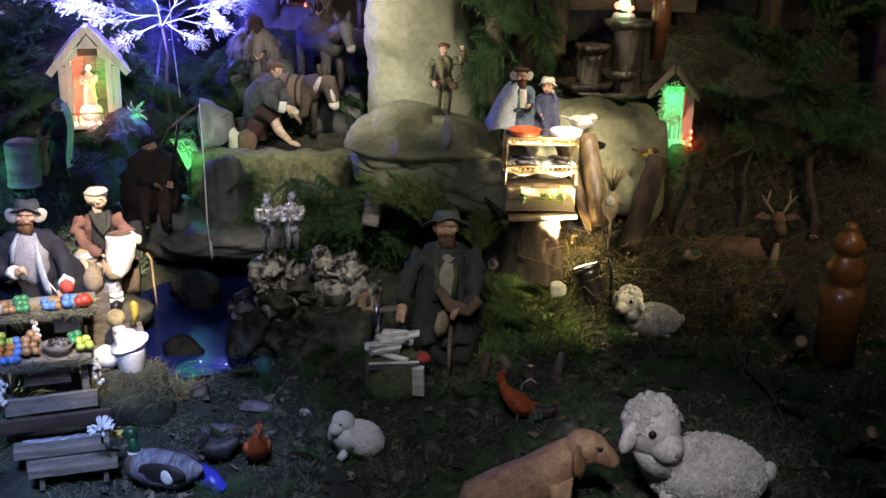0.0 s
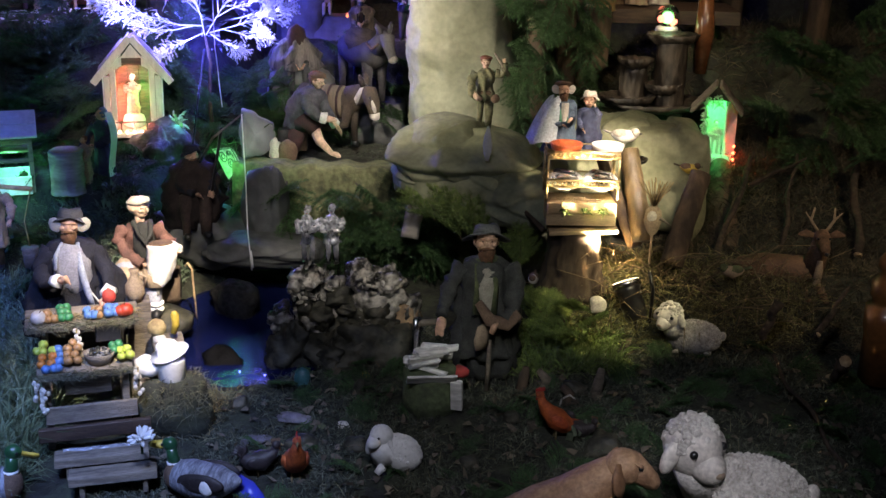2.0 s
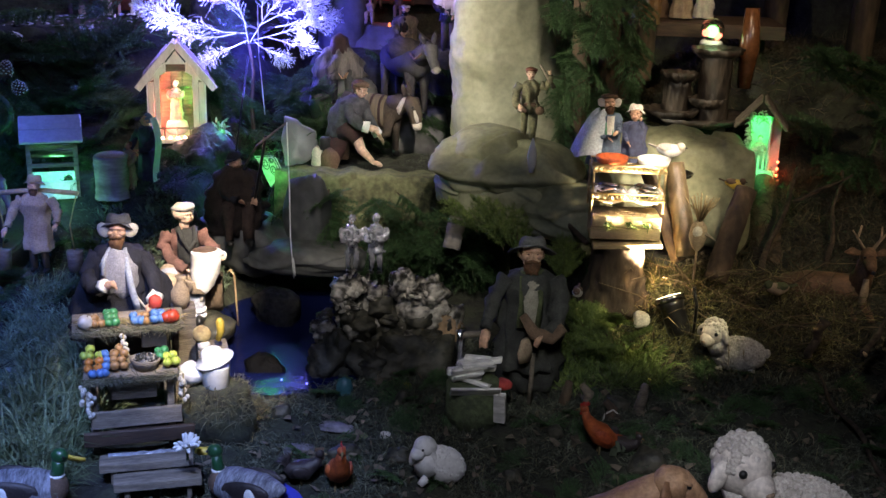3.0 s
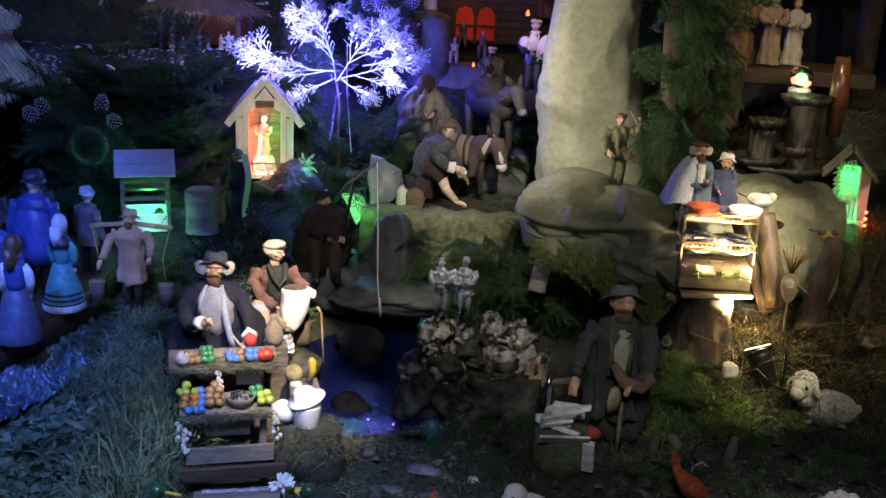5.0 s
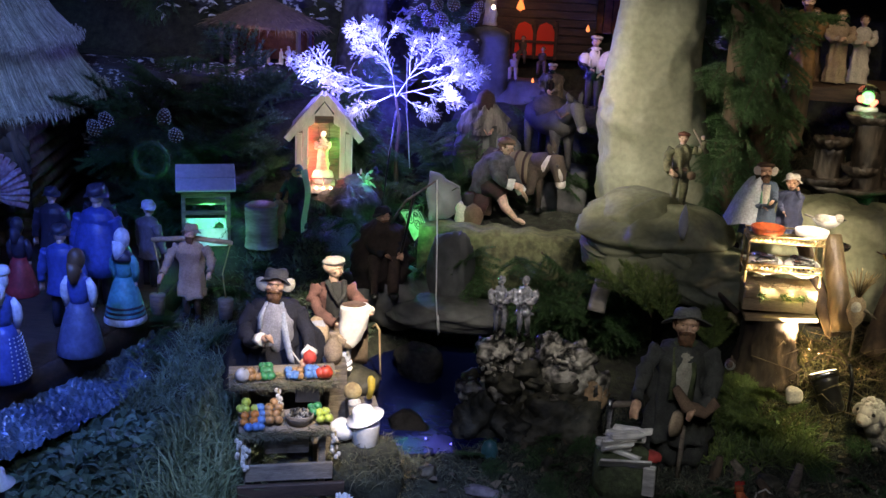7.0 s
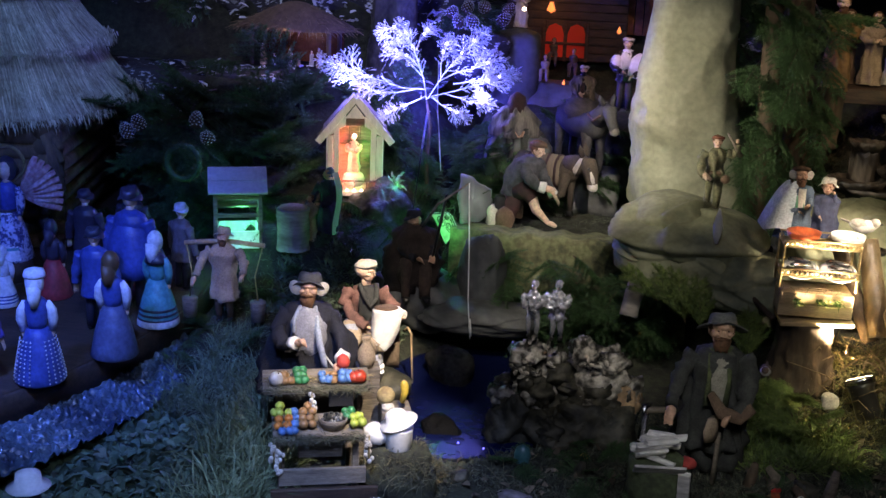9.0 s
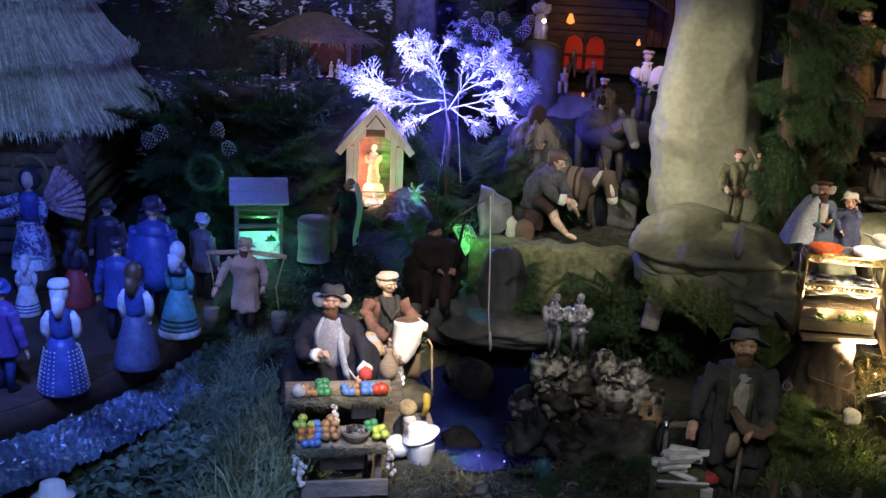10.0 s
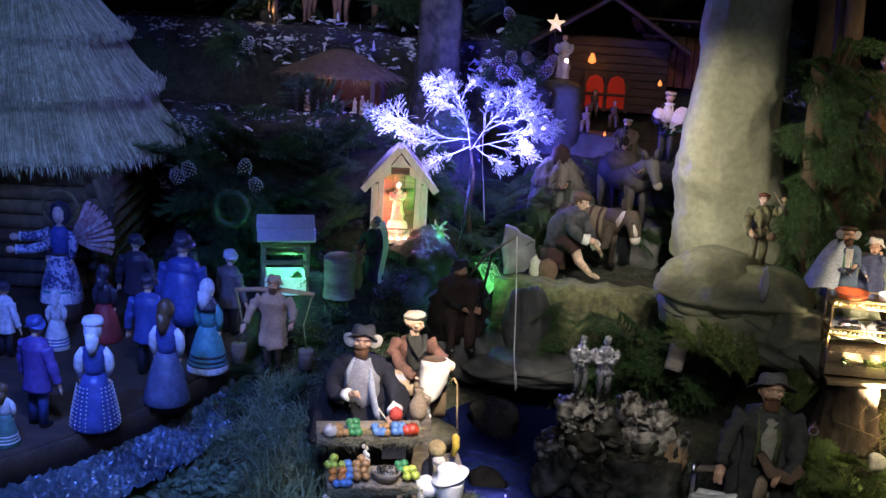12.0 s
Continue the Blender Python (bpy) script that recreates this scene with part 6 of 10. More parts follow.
def thicket(name, spots, label):
    """Many fir twigs joined into one: spots are (place, yaw, pitch, size)."""
    vs, fs, o = [], [], 0
    for i, (at, yaw, pitch, size) in enumerate(spots):
        me = FIR[i % 3]
        co = np.empty(len(me.vertices) * 3)
        me.vertices.foreach_get("co", co)
        m = np.array(pose(*at, 0, -pitch, yaw) @ pose(0, 0, 0, 40 * math.sin(7.3 * at[0] + 3 * at[2]), 0, 0) @ Matrix.Scale(size, 4))
        vs.append(co.reshape(-1, 3) @ m[:3, :3].T + m[:3, 3])
        f = np.empty(len(me.loops), dtype=np.int64)
        me.loops.foreach_get("vertex_index", f)
        fs.append(f.reshape(-1, 4) + o)
        o += len(me.vertices)
    ob = new(name, soup(name, np.concatenate(vs).tolist(), np.concatenate(fs).tolist(), M_FIR))
    return tagged(ob, label, "branches", kind="stuff")


# branches below the donkey's terrace and round the woodcutter
R = rng(4)
for i in range(40):
    x = R.uniform(-0.86, -0.10)
    branch((x, 4.33 + R.uniform(-0.03, 0.05), R.uniform(0.20, 0.49)), R.uniform(-140, -30), R.uniform(-55, 15), R.uniform(0.55, 1.05), i=i)
for i, (a, yaw, p, s) in enumerate((
    ((-0.079, 3.855, 0.407), 115, 62, 0.75), ((-0.029, 3.802, 0.405), 95, 66, 0.7), ((0.128, 3.730, 0.350), 85, 78, 0.62), ((0.120, 3.774, 0.324), 70, 68, 0.6),
    ((-0.101, 3.916, 0.429), 140, 55, 0.7), ((-0.174, 3.970, 0.432), 150, 40, 0.7))):
    branch(a, yaw, p, s, True, i)
for i in range(16):
    branch((R.uniform(0.12, 0.36), R.uniform(3.48, 3.68), R.uniform(0.13, 0.24)), R.uniform(-160, 160), R.uniform(15, 60), R.uniform(0.42, 0.65), True, i, "light-green fir twig lit by the spotlight")
# dark conifers at the back and beside the hut
for i in range(70):
    x = R.uniform(-2.55, -1.82)
    y = R.uniform(4.75, 5.25)
    z = height(x, y) + R.uniform(0.0, 0.62 if x < -2.22 else 0.27)
    branch((x, y, z), R.uniform(-150, -30), R.uniform(-20, 50), R.uniform(0.8, 1.2), i=i, label="dark conifer branch in the blue night light")
for i in range(34):
    x, y = R.uniform(0.05, 0.40), R.uniform(4.75, 5.0)
    branch((x, y, R.uniform(0.75, 1.55)), R.uniform(-150, -30), R.uniform(-70, 10), R.uniform(0.7, 1.0), i=i, label="dark fir branch hanging beside the crag")
for i in range(26):
    x, y = R.uniform(-1.16, -0.80), R.uniform(4.80, 5.10)
    branch((x, y, 0.48 + R.uniform(0, 0.30)), R.uniform(-120, -30), R.uniform(0, 60), R.uniform(0.45, 0.7), i=i, label="dark fir twig round the blue tree's foot")
for i in range(26):
    x, y = R.uniform(0.10, 0.28), R.uniform(4.50, 4.70)
    branch((x, y, R.uniform(0.80, 1.5) if i < 20 else R.uniform(0.6, 0.8)), R.uniform(-150, -30), R.uniform(-75, -5), R.uniform(0.45, 0.75), i=i, label="dark fir branch hanging beside the crag")
spots = []
for i in range(22):
    x, y = R.uniform(1.15, 2.0), R.uniform(4.4, 5.2)
    spots.append(((x, y, height(x, y) + R.uniform(0.0, 0.7)), R.uniform(-160, -20), R.uniform(-40, 40), R.uniform(0.8, 1.2)))
thicket("thicket", spots, "tangle of fir branches in the unlit corner")

# ground cover
N = np.random.RandomState(5)


def cover(name, xr, yr, count, length, width, m, label, up=0.9, droop=0.3, keep=None, category="moss"):
    xs, ys = N.uniform(*xr, count), N.uniform(*yr, count)
    pts = [(x, y, height(x, y) - 0.003) for x, y in zip(xs, ys) if in_pond(x, y) > 1.0 and math.hypot(x + 3.87, y - 3.85) > 2.03 and (keep is None or keep(x, y))]
    base = np.array(pts)
    way = N.normal(size=(len(base), 3)) * 0.7
    way[:, 2] = np.abs(way[:, 2]) * 0.5 + up * N.uniform(0.2, 1, len(base))
    ln = length * N.uniform(0.5, 1.3, len(base))
    return tagged(new(name, blades(name, base, way, ln, width * N.uniform(0.6, 1.3, len(base)), m, droop)), label, category, kind="stuff")


def patchy(x, y):
    return noise.noise(Vector((x * 6, y * 6, 2))) > -0.25


cover("moss", (-1.0, 1.9), (2.3, 3.75), 100000, 0.042, 0.0015, M_MOSS, "dense dark moss and dry grass of the front", 0.5, 0.4, patchy)
cover("dry_grass", (-1.0, 1.9), (2.3, 3.75), 8000, 0.07, 0.0011, mat("dry_grass", (0.15, 0.145, 0.085), (0.06, 0.058, 0.032), 0.85, vary=0.5), "thin dry grass stalks lying on the moss", 0.15, 0.15, patchy, "grass")
cover("grass", (-1.80, -1.22), (2.55, 3.75), 16000, 0.11, 0.0016, mat("blue_lit_grass", (0.20, 0.26, 0.14), (0.08, 0.11, 0.05), 0.6, vary=0.4), "long grass beside the fruit stand", 0.9, 0.35, lambda x, y: noise.noise(Vector((x * 7, y * 7, 9))) > -0.1 and (x > -1.55 + 0.1 * math.sin(y * 5) or y > 3.3), "grass")
cover("moss", (-2.6, -0.9), (3.5, 5.1), 30000, 0.03, 0.0014, M_MOSS, "dark moss on the slope behind the stand", 0.5, 0.4, patchy)
cover("moss", (-1.1, 0.3), (4.3, 5.1), 12000, 0.025, 0.0012, M_MOSS, "dark moss on the donkey's terrace", 0.4, 0.4, lambda x, y: noise.noise(Vector((x * 6, y * 6, 2))) > 0.1)
cover("hay", (0.30, 1.15), (3.62, 4.05), 5600, 0.11, 0.0012, mat("mossy_hay", (0.24, 0.22, 0.09), (0.09, 0.085, 0.035), 0.85, 30, 0.2, 90, vary=0.6), "tangle of dry hay and brushwood below the stump", 0.35, 0.2, None, "hay")
cover("grass", (0.10, 0.46), (3.40, 3.70), 2600, 0.115, 0.0024, M_THUJA, "tuft of yellow-green grass lit by the spotlight", 0.9, 0.35, lambda x, y: noise.noise(Vector((x * 14, y * 14, 4))) > -0.15, "grass")
cover("hay", (-0.98, -0.78), (2.98, 3.2), 1200, 0.06, 0.0009, M_HAY, "loose hay beside the fruit stand", 0.4, 0.2, None, "hay")
cover("undergrowth", (0.6, 2.1), (3.6, 5.0), 16000, 0.10, 0.0016, mat("dead_undergrowth", (0.10, 0.085, 0.05), (0.04, 0.03, 0.02), 0.85, vary=0.5), "tangled dead twigs and needles of the dark corner", 0.4, 0.2, None, "undergrowth")
cover("undergrowth", (0.25, 2.2), (4.6, 5.9), 15000, 0.09, 0.0018, bpy.data.materials["dead_undergrowth"], "dead twigs and needles on the dark back slope", 0.4, 0.2, None, "undergrowth")
cover("grass_tufts", (-1.50, -1.24), (2.75, 3.45), 1500, 0.24, 0.0022, bpy.data.materials["blue_lit_grass"], "tall tufts of grass beside the fruit stand", 1.4, 0.25, lambda x, y: noise.noise(Vector((x * 12, y * 9, 5))) > 0.05, "grass")
cover("shrub", (-1.62, -1.12), (3.88, 4.22), 3000, 0.05, 0.0042, mat("grey_green_shrub", (0.10, 0.14, 0.08), (0.04, 0.06, 0.035), 0.6, vary=0.4), "low grey-green shrub behind the bagpiper", 1.0, 0.2, lambda x, y: noise.noise(Vector((x * 9, y * 9, 7))) > -0.1, "shrub")
cover("grass", (0.58, 0.88), (3.42, 3.52), 700, 0.07, 0.0018, M_MOSS, "dark grass before the lying sheep", 1.1, 0.3, None, "grass")
# conifer clippings on the moss
R = rng(77)
spots = []
for i in range(230):
    x, y = R.uniform(-0.6, 1.5), R.uniform(2.45, 3.6)
    if in_pond(x, y) > 1.08:
        spots.append(((x, y, height(x, y) + 0.004), R.uniform(0, 360), R.uniform(-5, 35), R.uniform(0.22, 0.42)))
for i in range(60):
    x, y = R.uniform(-2.0, -1.15), R.uniform(3.55, 4.7)
    spots.append(((x, y, height(x, y) + 0.004), R.uniform(0, 360), R.uniform(0, 45), R.uniform(0.25, 0.5)))
thicket("clippings", spots, "short fir clippings strewn over the moss")
# dead leaves
cnt = 900
xs, ys = N.uniform(-0.9, 1.5, cnt), N.uniform(2.4, 3.6, cnt)
base = np.array([(x, y, height(x, y) + 0.012) for x, y in zip(xs, ys) if in_pond(x, y) > 1.05])
way = N.normal(size=(len(base), 3))
way[:, 2] = np.abs(way[:, 2]) * 0.25
tagged(new("dead_leaves", blades("dead_leaves", base, way, 0.035 * N.uniform(0.5, 1.2, len(base)), 0.009 * N.uniform(0.6, 1.3, len(base)), mat("dead_leaf", (0.16, 0.13, 0.09), (0.07, 0.055, 0.04), 0.8, vary=0.5), 0.1)), "curled dead leaves scattered on the moss", "leaves", kind="stuff")

k = Kit()
crag(k, (0, 0, 0), (0.032, 0.028, 0.028), M_LINEN, 26, 18, 0.15, 0.03, seed=81, planes=8, sharp=6)
thing("stone", k, (0.395, 3.64, 0.262), "pale round stone in the lit brushwood", "stone")
# twigs of the brushwood heap, one by one
R = rng(8)
tw = mat("brown_twig", (0.22, 0.165, 0.09), (0.10, 0.07, 0.04), 0.85)
for i in range(110):
    x, y = (R.uniform(0.36, 1.1), R.uniform(3.66, 3.98)) if i < 50 else (R.uniform(0.38, 0.80), R.uniform(3.70, 3.92))
    a, l = R.uniform(0, 360), R.uniform(0.14, 0.34) if i < 50 else R.uniform(0.08, 0.2)
    z = height(x, y) + R.uniform(0.005, 0.06 if i < 50 else 0.11)
    d = turn(0, -R.uniform(0, 30), a) @ Vector((l, 0, 0))
    k = Kit()
    k.tube([(0, 0, 0), d * 0.5 + Vector((0, R.uniform(-0.02, 0.02), R.uniform(0.0, 0.04))), d], [0.0024, 0.0019, 0.001], tw, 5)
    thing("twig", k, (x, y, z), "bent brown twig in the brushwood heap", "twig", group="brushwood twigs")

M_DARKBARK = mat("dark_twig_bark", (0.07, 0.05, 0.034), (0.02, 0.015, 0.011), 0.95, 30, 1.0, 60)
# logs and sticks in the dark corner, with sawn ends
for a, b, r in (
    ((1.108, 3.272, 0.248), (1.138, 3.434, 0.106), 0.030), ((0.962, 3.560, 0.316), (0.930, 3.567, 0.185), 0.026), ((1.184, 2.824, 0.175), (1.136, 2.939, 0.050), 0.030),
    ((1.039, 2.946, 0.071), (0.935, 3.457, 0.172), 0.012), ((1.080, 3.482, 0.244), (1.216, 3.672, 0.334), 0.016), ((1.020, 4.363, 0.499), (1.200, 4.299, 0.620), 0.012),
    ((0.815, 3.964, 0.262), (1.062, 4.504, 0.602), 0.02), ((1.380, 4.090, 0.319), (1.475, 4.635, 0.674), 0.025), ((1.087, 4.060, 0.234), (1.220, 4.498, 0.583), 0.018)):
    a, b = Vector(a), Vector(b)
    k = Kit()
    k.tube([(b - a) * i / 12 + Vector((0.008, 0, 0.008)) * math.sin(i * 0.9 + 9 * a.x) for i in range(13)], [r * (0.72 - 0.35 * i / 12) for i in range(13)], M_DARKBARK, 12)
    k.rough(0.3 * r, 0.7 / r, a.x)
    k.tube([-(b - a).normalized() * 0.002, (b - a).normalized() * 0.004], r * 0.62, M_ENDGRAIN, 10)
    thing("stick", k, a, "dark bark-covered stick with a sawn pale end", "stick", group="sticks in the dark corner")


# ---- chapel with coloured light ----
chapel = thing("chapel", None, (-1.512, 4.85, 0.52), "small pale wooden wayside chapel lit red and green inside", "chapel", rz=15, size=0.88)
W2, D2, H2 = 0.135, 0.065, 0.260
part("floor_board", Kit().box((0, -0.03, 0.012), (0.30, 0.22, 0.024), M_CHAPEL), chapel)
for i, x in enumerate((-0.1195, -0.0905, 0.0905, 0.1195)):
    part("plank", Kit().box((x, -D2, 0.024 + H2 / 2 + (0.018 if abs(x) < 0.1 else 0)), (0.0275, 0.012, H2 + (0.036 if abs(x) < 0.1 else 0)), M_CHAPEL, bev=0.002), chapel)
for e in (-1, 1):
    for j in range(3):
        part("plank", Kit().box((e * W2, -0.040 + 0.040 * j, 0.024 + H2 / 2), (0.010, 0.038, H2), M_WHITE), chapel)
for i in range(5):
    part("plank", Kit().box((-0.108 + 0.054 * i, D2, 0.024 + 0.155), (0.052, 0.010, 0.31), M_GREYWOOD), chapel)
def board(outline, y0, y1, m):
    """A board cut to an outline of (x, z)."""
    k = Kit()
    a, b = [k.bm.verts.new((x, y0, z)) for x, z in outline], [k.bm.verts.new((x, y1, z)) for x, z in outline]
    n = len(outline)
    k.paint([k.bm.faces.new(a), k.bm.faces.new(b[::-1])] + [k.bm.faces.new((a[i], b[i], b[(i + 1) % n], a[(i + 1) % n])) for i in range(n)], m, False)
    return k


for e in (-1, 1):
    part("gable", board([(e * 0.132, 0.282), (e * 0.105, 0.324), (e * 0.046, 0.384), (e * 0.046, 0.335)], -D2 - 0.007, -D2 + 0.004, M_CHAPEL), chapel)
part("gable", board([(-0.048, 0.372), (0.048, 0.372), (0.0, 0.436)], -D2 - 0.007, -D2 + 0.004, M_CHAPEL), chapel)
# solid dark board, its colour gives the shade of the open gap
part("gap_board", Kit().box((0, -D2 + 0.012, 0.353), (0.10, 0.006, 0.04), M_DARKWOOD), chapel, "dark board standing in for the shaded gap under the gable")
for e in (-1, 1):
    roof = part("roof", Kit().box((e * 0.093, 0.0, 0.365), (0.278, 0.15, 0.014), M_GREYWOOD, turn(0, e * 50.5, 0)), chapel, "weathered wooden roof slope")
    for j in range(6):
        part("shingle", Kit().box((e * 0.099 + e * (-0.066 + 0.026 * j) * 0.66, 0.0, 0.379 - (-0.066 + 0.026 * j) * 0.79), (0.042, 0.140, 0.006), M_GREYWOOD, turn(0, e * 46, 0)), roof)
for e in (-1, 1):
    part("fascia", Kit().box((e * 0.092, -0.082, 0.362), (0.284, 0.012, 0.034), M_CHAPEL, turn(0, e * 50.5, 0)), chapel, "pale board along the gable")
rail = part("rail", Kit().tube([(-0.125, -0.135, 0.075), (0.125, -0.135, 0.075)], 0.004, M_GREYWOOD, 6), chapel, "thin low wooden rail")
for x in (-0.12, -0.06, 0.0, 0.06, 0.12):
    part("post", Kit().tube([(x, -0.135, 0.02), (x, -0.135, 0.08)], 0.004, M_GREYWOOD, 6), rail)
k = standing(0.20, mat("rosy_plaster", (0.70, 0.58, 0.50), None, 0.6), M_WHITE, [[(-0.12, 0, 0.74), (-0.17, -0.1, 0.60), (-0.03, -0.2, 0.66)], [(0.12, 0, 0.74), (0.17, -0.1, 0.60), (0.03, -0.2, 0.66)]], hair=M_WHITE)
k.lathe((0, 0, -0.032), [(0.034, 0), (0.046, 0.014), (0.048, 0.03), (0.042, 0.05), (0.026, 0.06)], M_WHITE, 18)
thing("chapel_statue", k, (-1.515, 4.848, 0.572), "robed plaster statue on a white pedestal", "statue", size=1.0)
CH = Matrix.Translation((-1.512, 4.85, 0.52)) @ pose(0, 0, 0, 0, 0, 15) @ Matrix.Scale(0.88, 4)
lamp("chapel_red", "POINT", CH @ Vector((-0.100, -0.045, 0.15)), 3.0, (1.0, 0.12, 0.08), None, 0.012)
lamp("chapel_green", "POINT", CH @ Vector((0.100, -0.045, 0.21)), 0.55, (0.12, 1.0, 0.15), None, 0.012)
lamp("chapel_white", "POINT", CH @ Vector((0.0, -0.050, 0.310)), 0.30, (1.0, 0.66, 0.60), None, 0.012)
lamp("chapel_bulbs", "POINT", CH @ Vector((-0.01, -0.15, 0.06)), 0.22, (1.0, 0.60, 0.50), None, 0.01)
# unseen spot added out front to brighten the chapel's face
lamp("chapel_front", "SPOT", (-1.1, 3.5, 1.5), 36, (1.0, 0.84, 0.80), (-1.515, 4.8, 0.70), 0.02, 26, 0.7)
M_BULB_W, M_BULB_R = glow("warm_bulb", (1.0, 0.7, 0.45), 12), glow("red_bulb", (1.0, 0.12, 0.05), 10)
for i, x in enumerate((-0.07, -0.035, 0.0, 0.035)):
    k = Kit().ball((0, 0, 0), 0.006, M_BULB_W, None, 8, 6)
    thing("light_bulb", k, CH @ Vector((x, -0.145, 0.03)), "tiny warm bulb of the chapel's light chain", "light bulb", group="chapel bulbs")
# green-lit leaves beside the chapel and in the niche below
M_GLEAF = mat("pale_green_leaf", (0.45, 0.62, 0.42), (0.25, 0.40, 0.25), 0.5, 40)
for nm, c, n, s, seed in (("sprig", (-1.322, 4.808, 0.564), 40, 0.05, 1), ("sprig", (-1.035, 4.52, 0.545), 90, 0.06, 2)):
    R2 = np.random.RandomState(seed)
    base = R2.normal(size=(n, 3)) * s * (0.35 if seed == 1 else 0.7)
    me = blades(nm, base, R2.normal(size=(n, 3)) + np.array([0, -0.4, 0.4]), s * R2.uniform(0.5, 1.1, n), (0.006 if seed == 1 else 0.0018) * np.ones(n), M_GLEAF if seed == 1 else M_FIR, 0.2)
    ob = new(nm, me)
    ob.location = c
    tagged(ob, "pale leafy sprig lit by a green lamp" if seed == 1 else "dark needle tuft lit by a green lamp", "sprig", kind="stuff")
KERCHIEF = ((-1.095, 4.47, 0.548), (-1.024, 4.5, 0.548), (-0.975, 4.46, 0.5), (-1.018, 4.42, 0.441))
k = Kit()
KA, KB, KC, KD = (Vector(p) for p in KERCHIEF)


def kerchief(u, v, lift=0.0):
    p = KA.lerp(KB, u).lerp(KD.lerp(KC, u), v)
    return p + Vector((0, -lift - 0.014 * math.sin(3.1 * u) * math.sin(2.6 * v), 0.006 * math.sin(5 * v)))


k.sheet(kerchief, 16, 16, M_GLEAF)
kc = thing("kerchief", k, (0, 0, 0), "pale kerchief with dark swirls, lit green", "kerchief")
M_SWIRL = mat("dark_green_print", (0.03, 0.10, 0.05), None, 0.7)
k = Kit()
for cu, cv, rr in ((0.35, 0.35, 0.22), (0.62, 0.66, 0.20), (0.72, 0.30, 0.13)):
    k.tube([kerchief(cu + rr * (1 - i / 26) * math.cos(i * 0.55), cv + rr * (1 - i / 26) * math.sin(i * 0.55), 0.002) for i in range(22)], 0.0022, M_SWIRL, 4)
k.tube([kerchief(0.06 + 0.88 * i / 10, 0.06, 0.002) for i in range(11)] + [kerchief(0.94, 0.06 + 0.88 * i / 10, 0.002) for i in range(1, 11)], 0.002, M_SWIRL, 4)
part("print", k, kc, "dark swirling print")
lamp("niche_green", "POINT", (-1.021, 4.357, 0.543), 0.6, GREEN, None, 0.015)
lamp("sprig_green", "POINT", (-1.290, 4.716, 0.602), 0.3, GREEN, None, 0.015)

# ---- well with a roof ----
well = thing("well", None, (-1.815, 4.21, 0.425), "small roofed wooden well lit green from inside", "well", rz=22)
for x in (-0.085, 0.085):
    for y in (-0.06, 0.06):
        part("post", Kit().box((x, y, 0.11), (0.016, 0.016, 0.22), M_GREYWOOD), well)
for e in (-1, 1):
    for f in (-0.030, 0.030):
        part("roof_board", Kit().box((0, e * (0.055 + f * 0.788), 0.262 - f * 0.616 + (0.003 if f < 0 else 0)), (0.225, 0.060, 0.012), M_WHITE, turn(e * -38, 0, 0)), well, "whitewashed roof board")
for z in (0.13, 0.20):
    part("crossbar", Kit().box((0, -0.062, z), (0.17, 0.012, 0.016), M_GREYWOOD), well)
part("drum", Kit().tube([(-0.08, 0, 0.16), (0.08, 0, 0.16)], 0.014, M_GREYWOOD, 10), well)
k = Kit()
for s in range(4):
    a = turn(0, 0, 90 * s)
    k.box(a @ Vector((0, -0.075, 0.035)), (0.16, 0.012, 0.07), M_WHITE, a)
part("curb", k, well, "pale wooden well curb")
WL = Matrix.Translation((-1.815, 4.21, 0.425)) @ pose(0, 0, 0, 0, 0, 22)
lamp("well_green", "POINT", WL @ Vector((0.02, -0.01, 0.12)), 0.85, (0.10, 1.0, 0.35), None, 0.015)
lamp("well_front_green", "POINT", WL @ Vector((0.03, -0.17, 0.03)), 0.30, (0.25, 1.0, 0.45), None, 0.015)
k = Kit()
k.lathe((0, 0, 0), [(0.078, 0), (0.072, 0.06), (0.074, 0.19), (0.070, 0.195)], M_BIRCH, 40, 1, 1, 0.03, 5, cloth=0.07, steps=8)
k.lathe((0, 0, 0), [(0.066, 0.19), (0.064, 0.199)], M_ENDGRAIN, 20)
thing("log", k, (-1.58, 4.19, 0.43), "upright grey birch log beside the well", "log", size=0.85)

# ---- fruit stand ----
STAND = Matrix.Translation((-1.088, 3.00, 0.122)) @ pose(0, 0, 0, 0, 0, 20)
stand = thing("fruit_stand", None, STAND.translation, "weathered wooden market stand with two shelves", "stand", rz=20)
for nm, x, l, y, z, w in (("upper_shelf", -0.038, 0.31, 0.06, 0.275, 0.12), ("lower_shelf", -0.040, 0.255, -0.065, 0.185, 0.13)):
    part(nm, Kit().box((x, y, z), (l, w, 0.014), M_GREYWOOD, turn(8, 0, 0)), stand)
for x in (-0.145, 0.065):
    for y, z in ((0.10, 0.27), (-0.09, 0.18)):
        part("leg", Kit().box((x, y, z / 2 - 0.025), (0.02, 0.02, z + 0.05), M_GREYWOOD), stand)
part("front_board", Kit().box((-0.030, -0.125, 0.065), (0.245, 0.012, 0.05), M_GREYWOOD), stand)
part("base_board", Kit().box((-0.025, -0.14, 0.015), (0.30, 0.016, 0.04), M_DARKWOOD), stand, "dark low board")
part("drawer_front", Kit().box((-0.035, -0.09, 0.135), (0.125, 0.012, 0.055), M_GREYWOOD), stand, "dark drawer front")
part("back_board", Kit().box((-0.040, 0.115, 0.16), (0.24, 0.010, 0.2), M_DARKWOOD), stand)
k = Kit()
k.box((0, 0, 0), (0.07, 0.008, 0.05), M_DARK)
part("price_board", k, stand, "dark little board", at=(0.03, 0.0, 0.245))


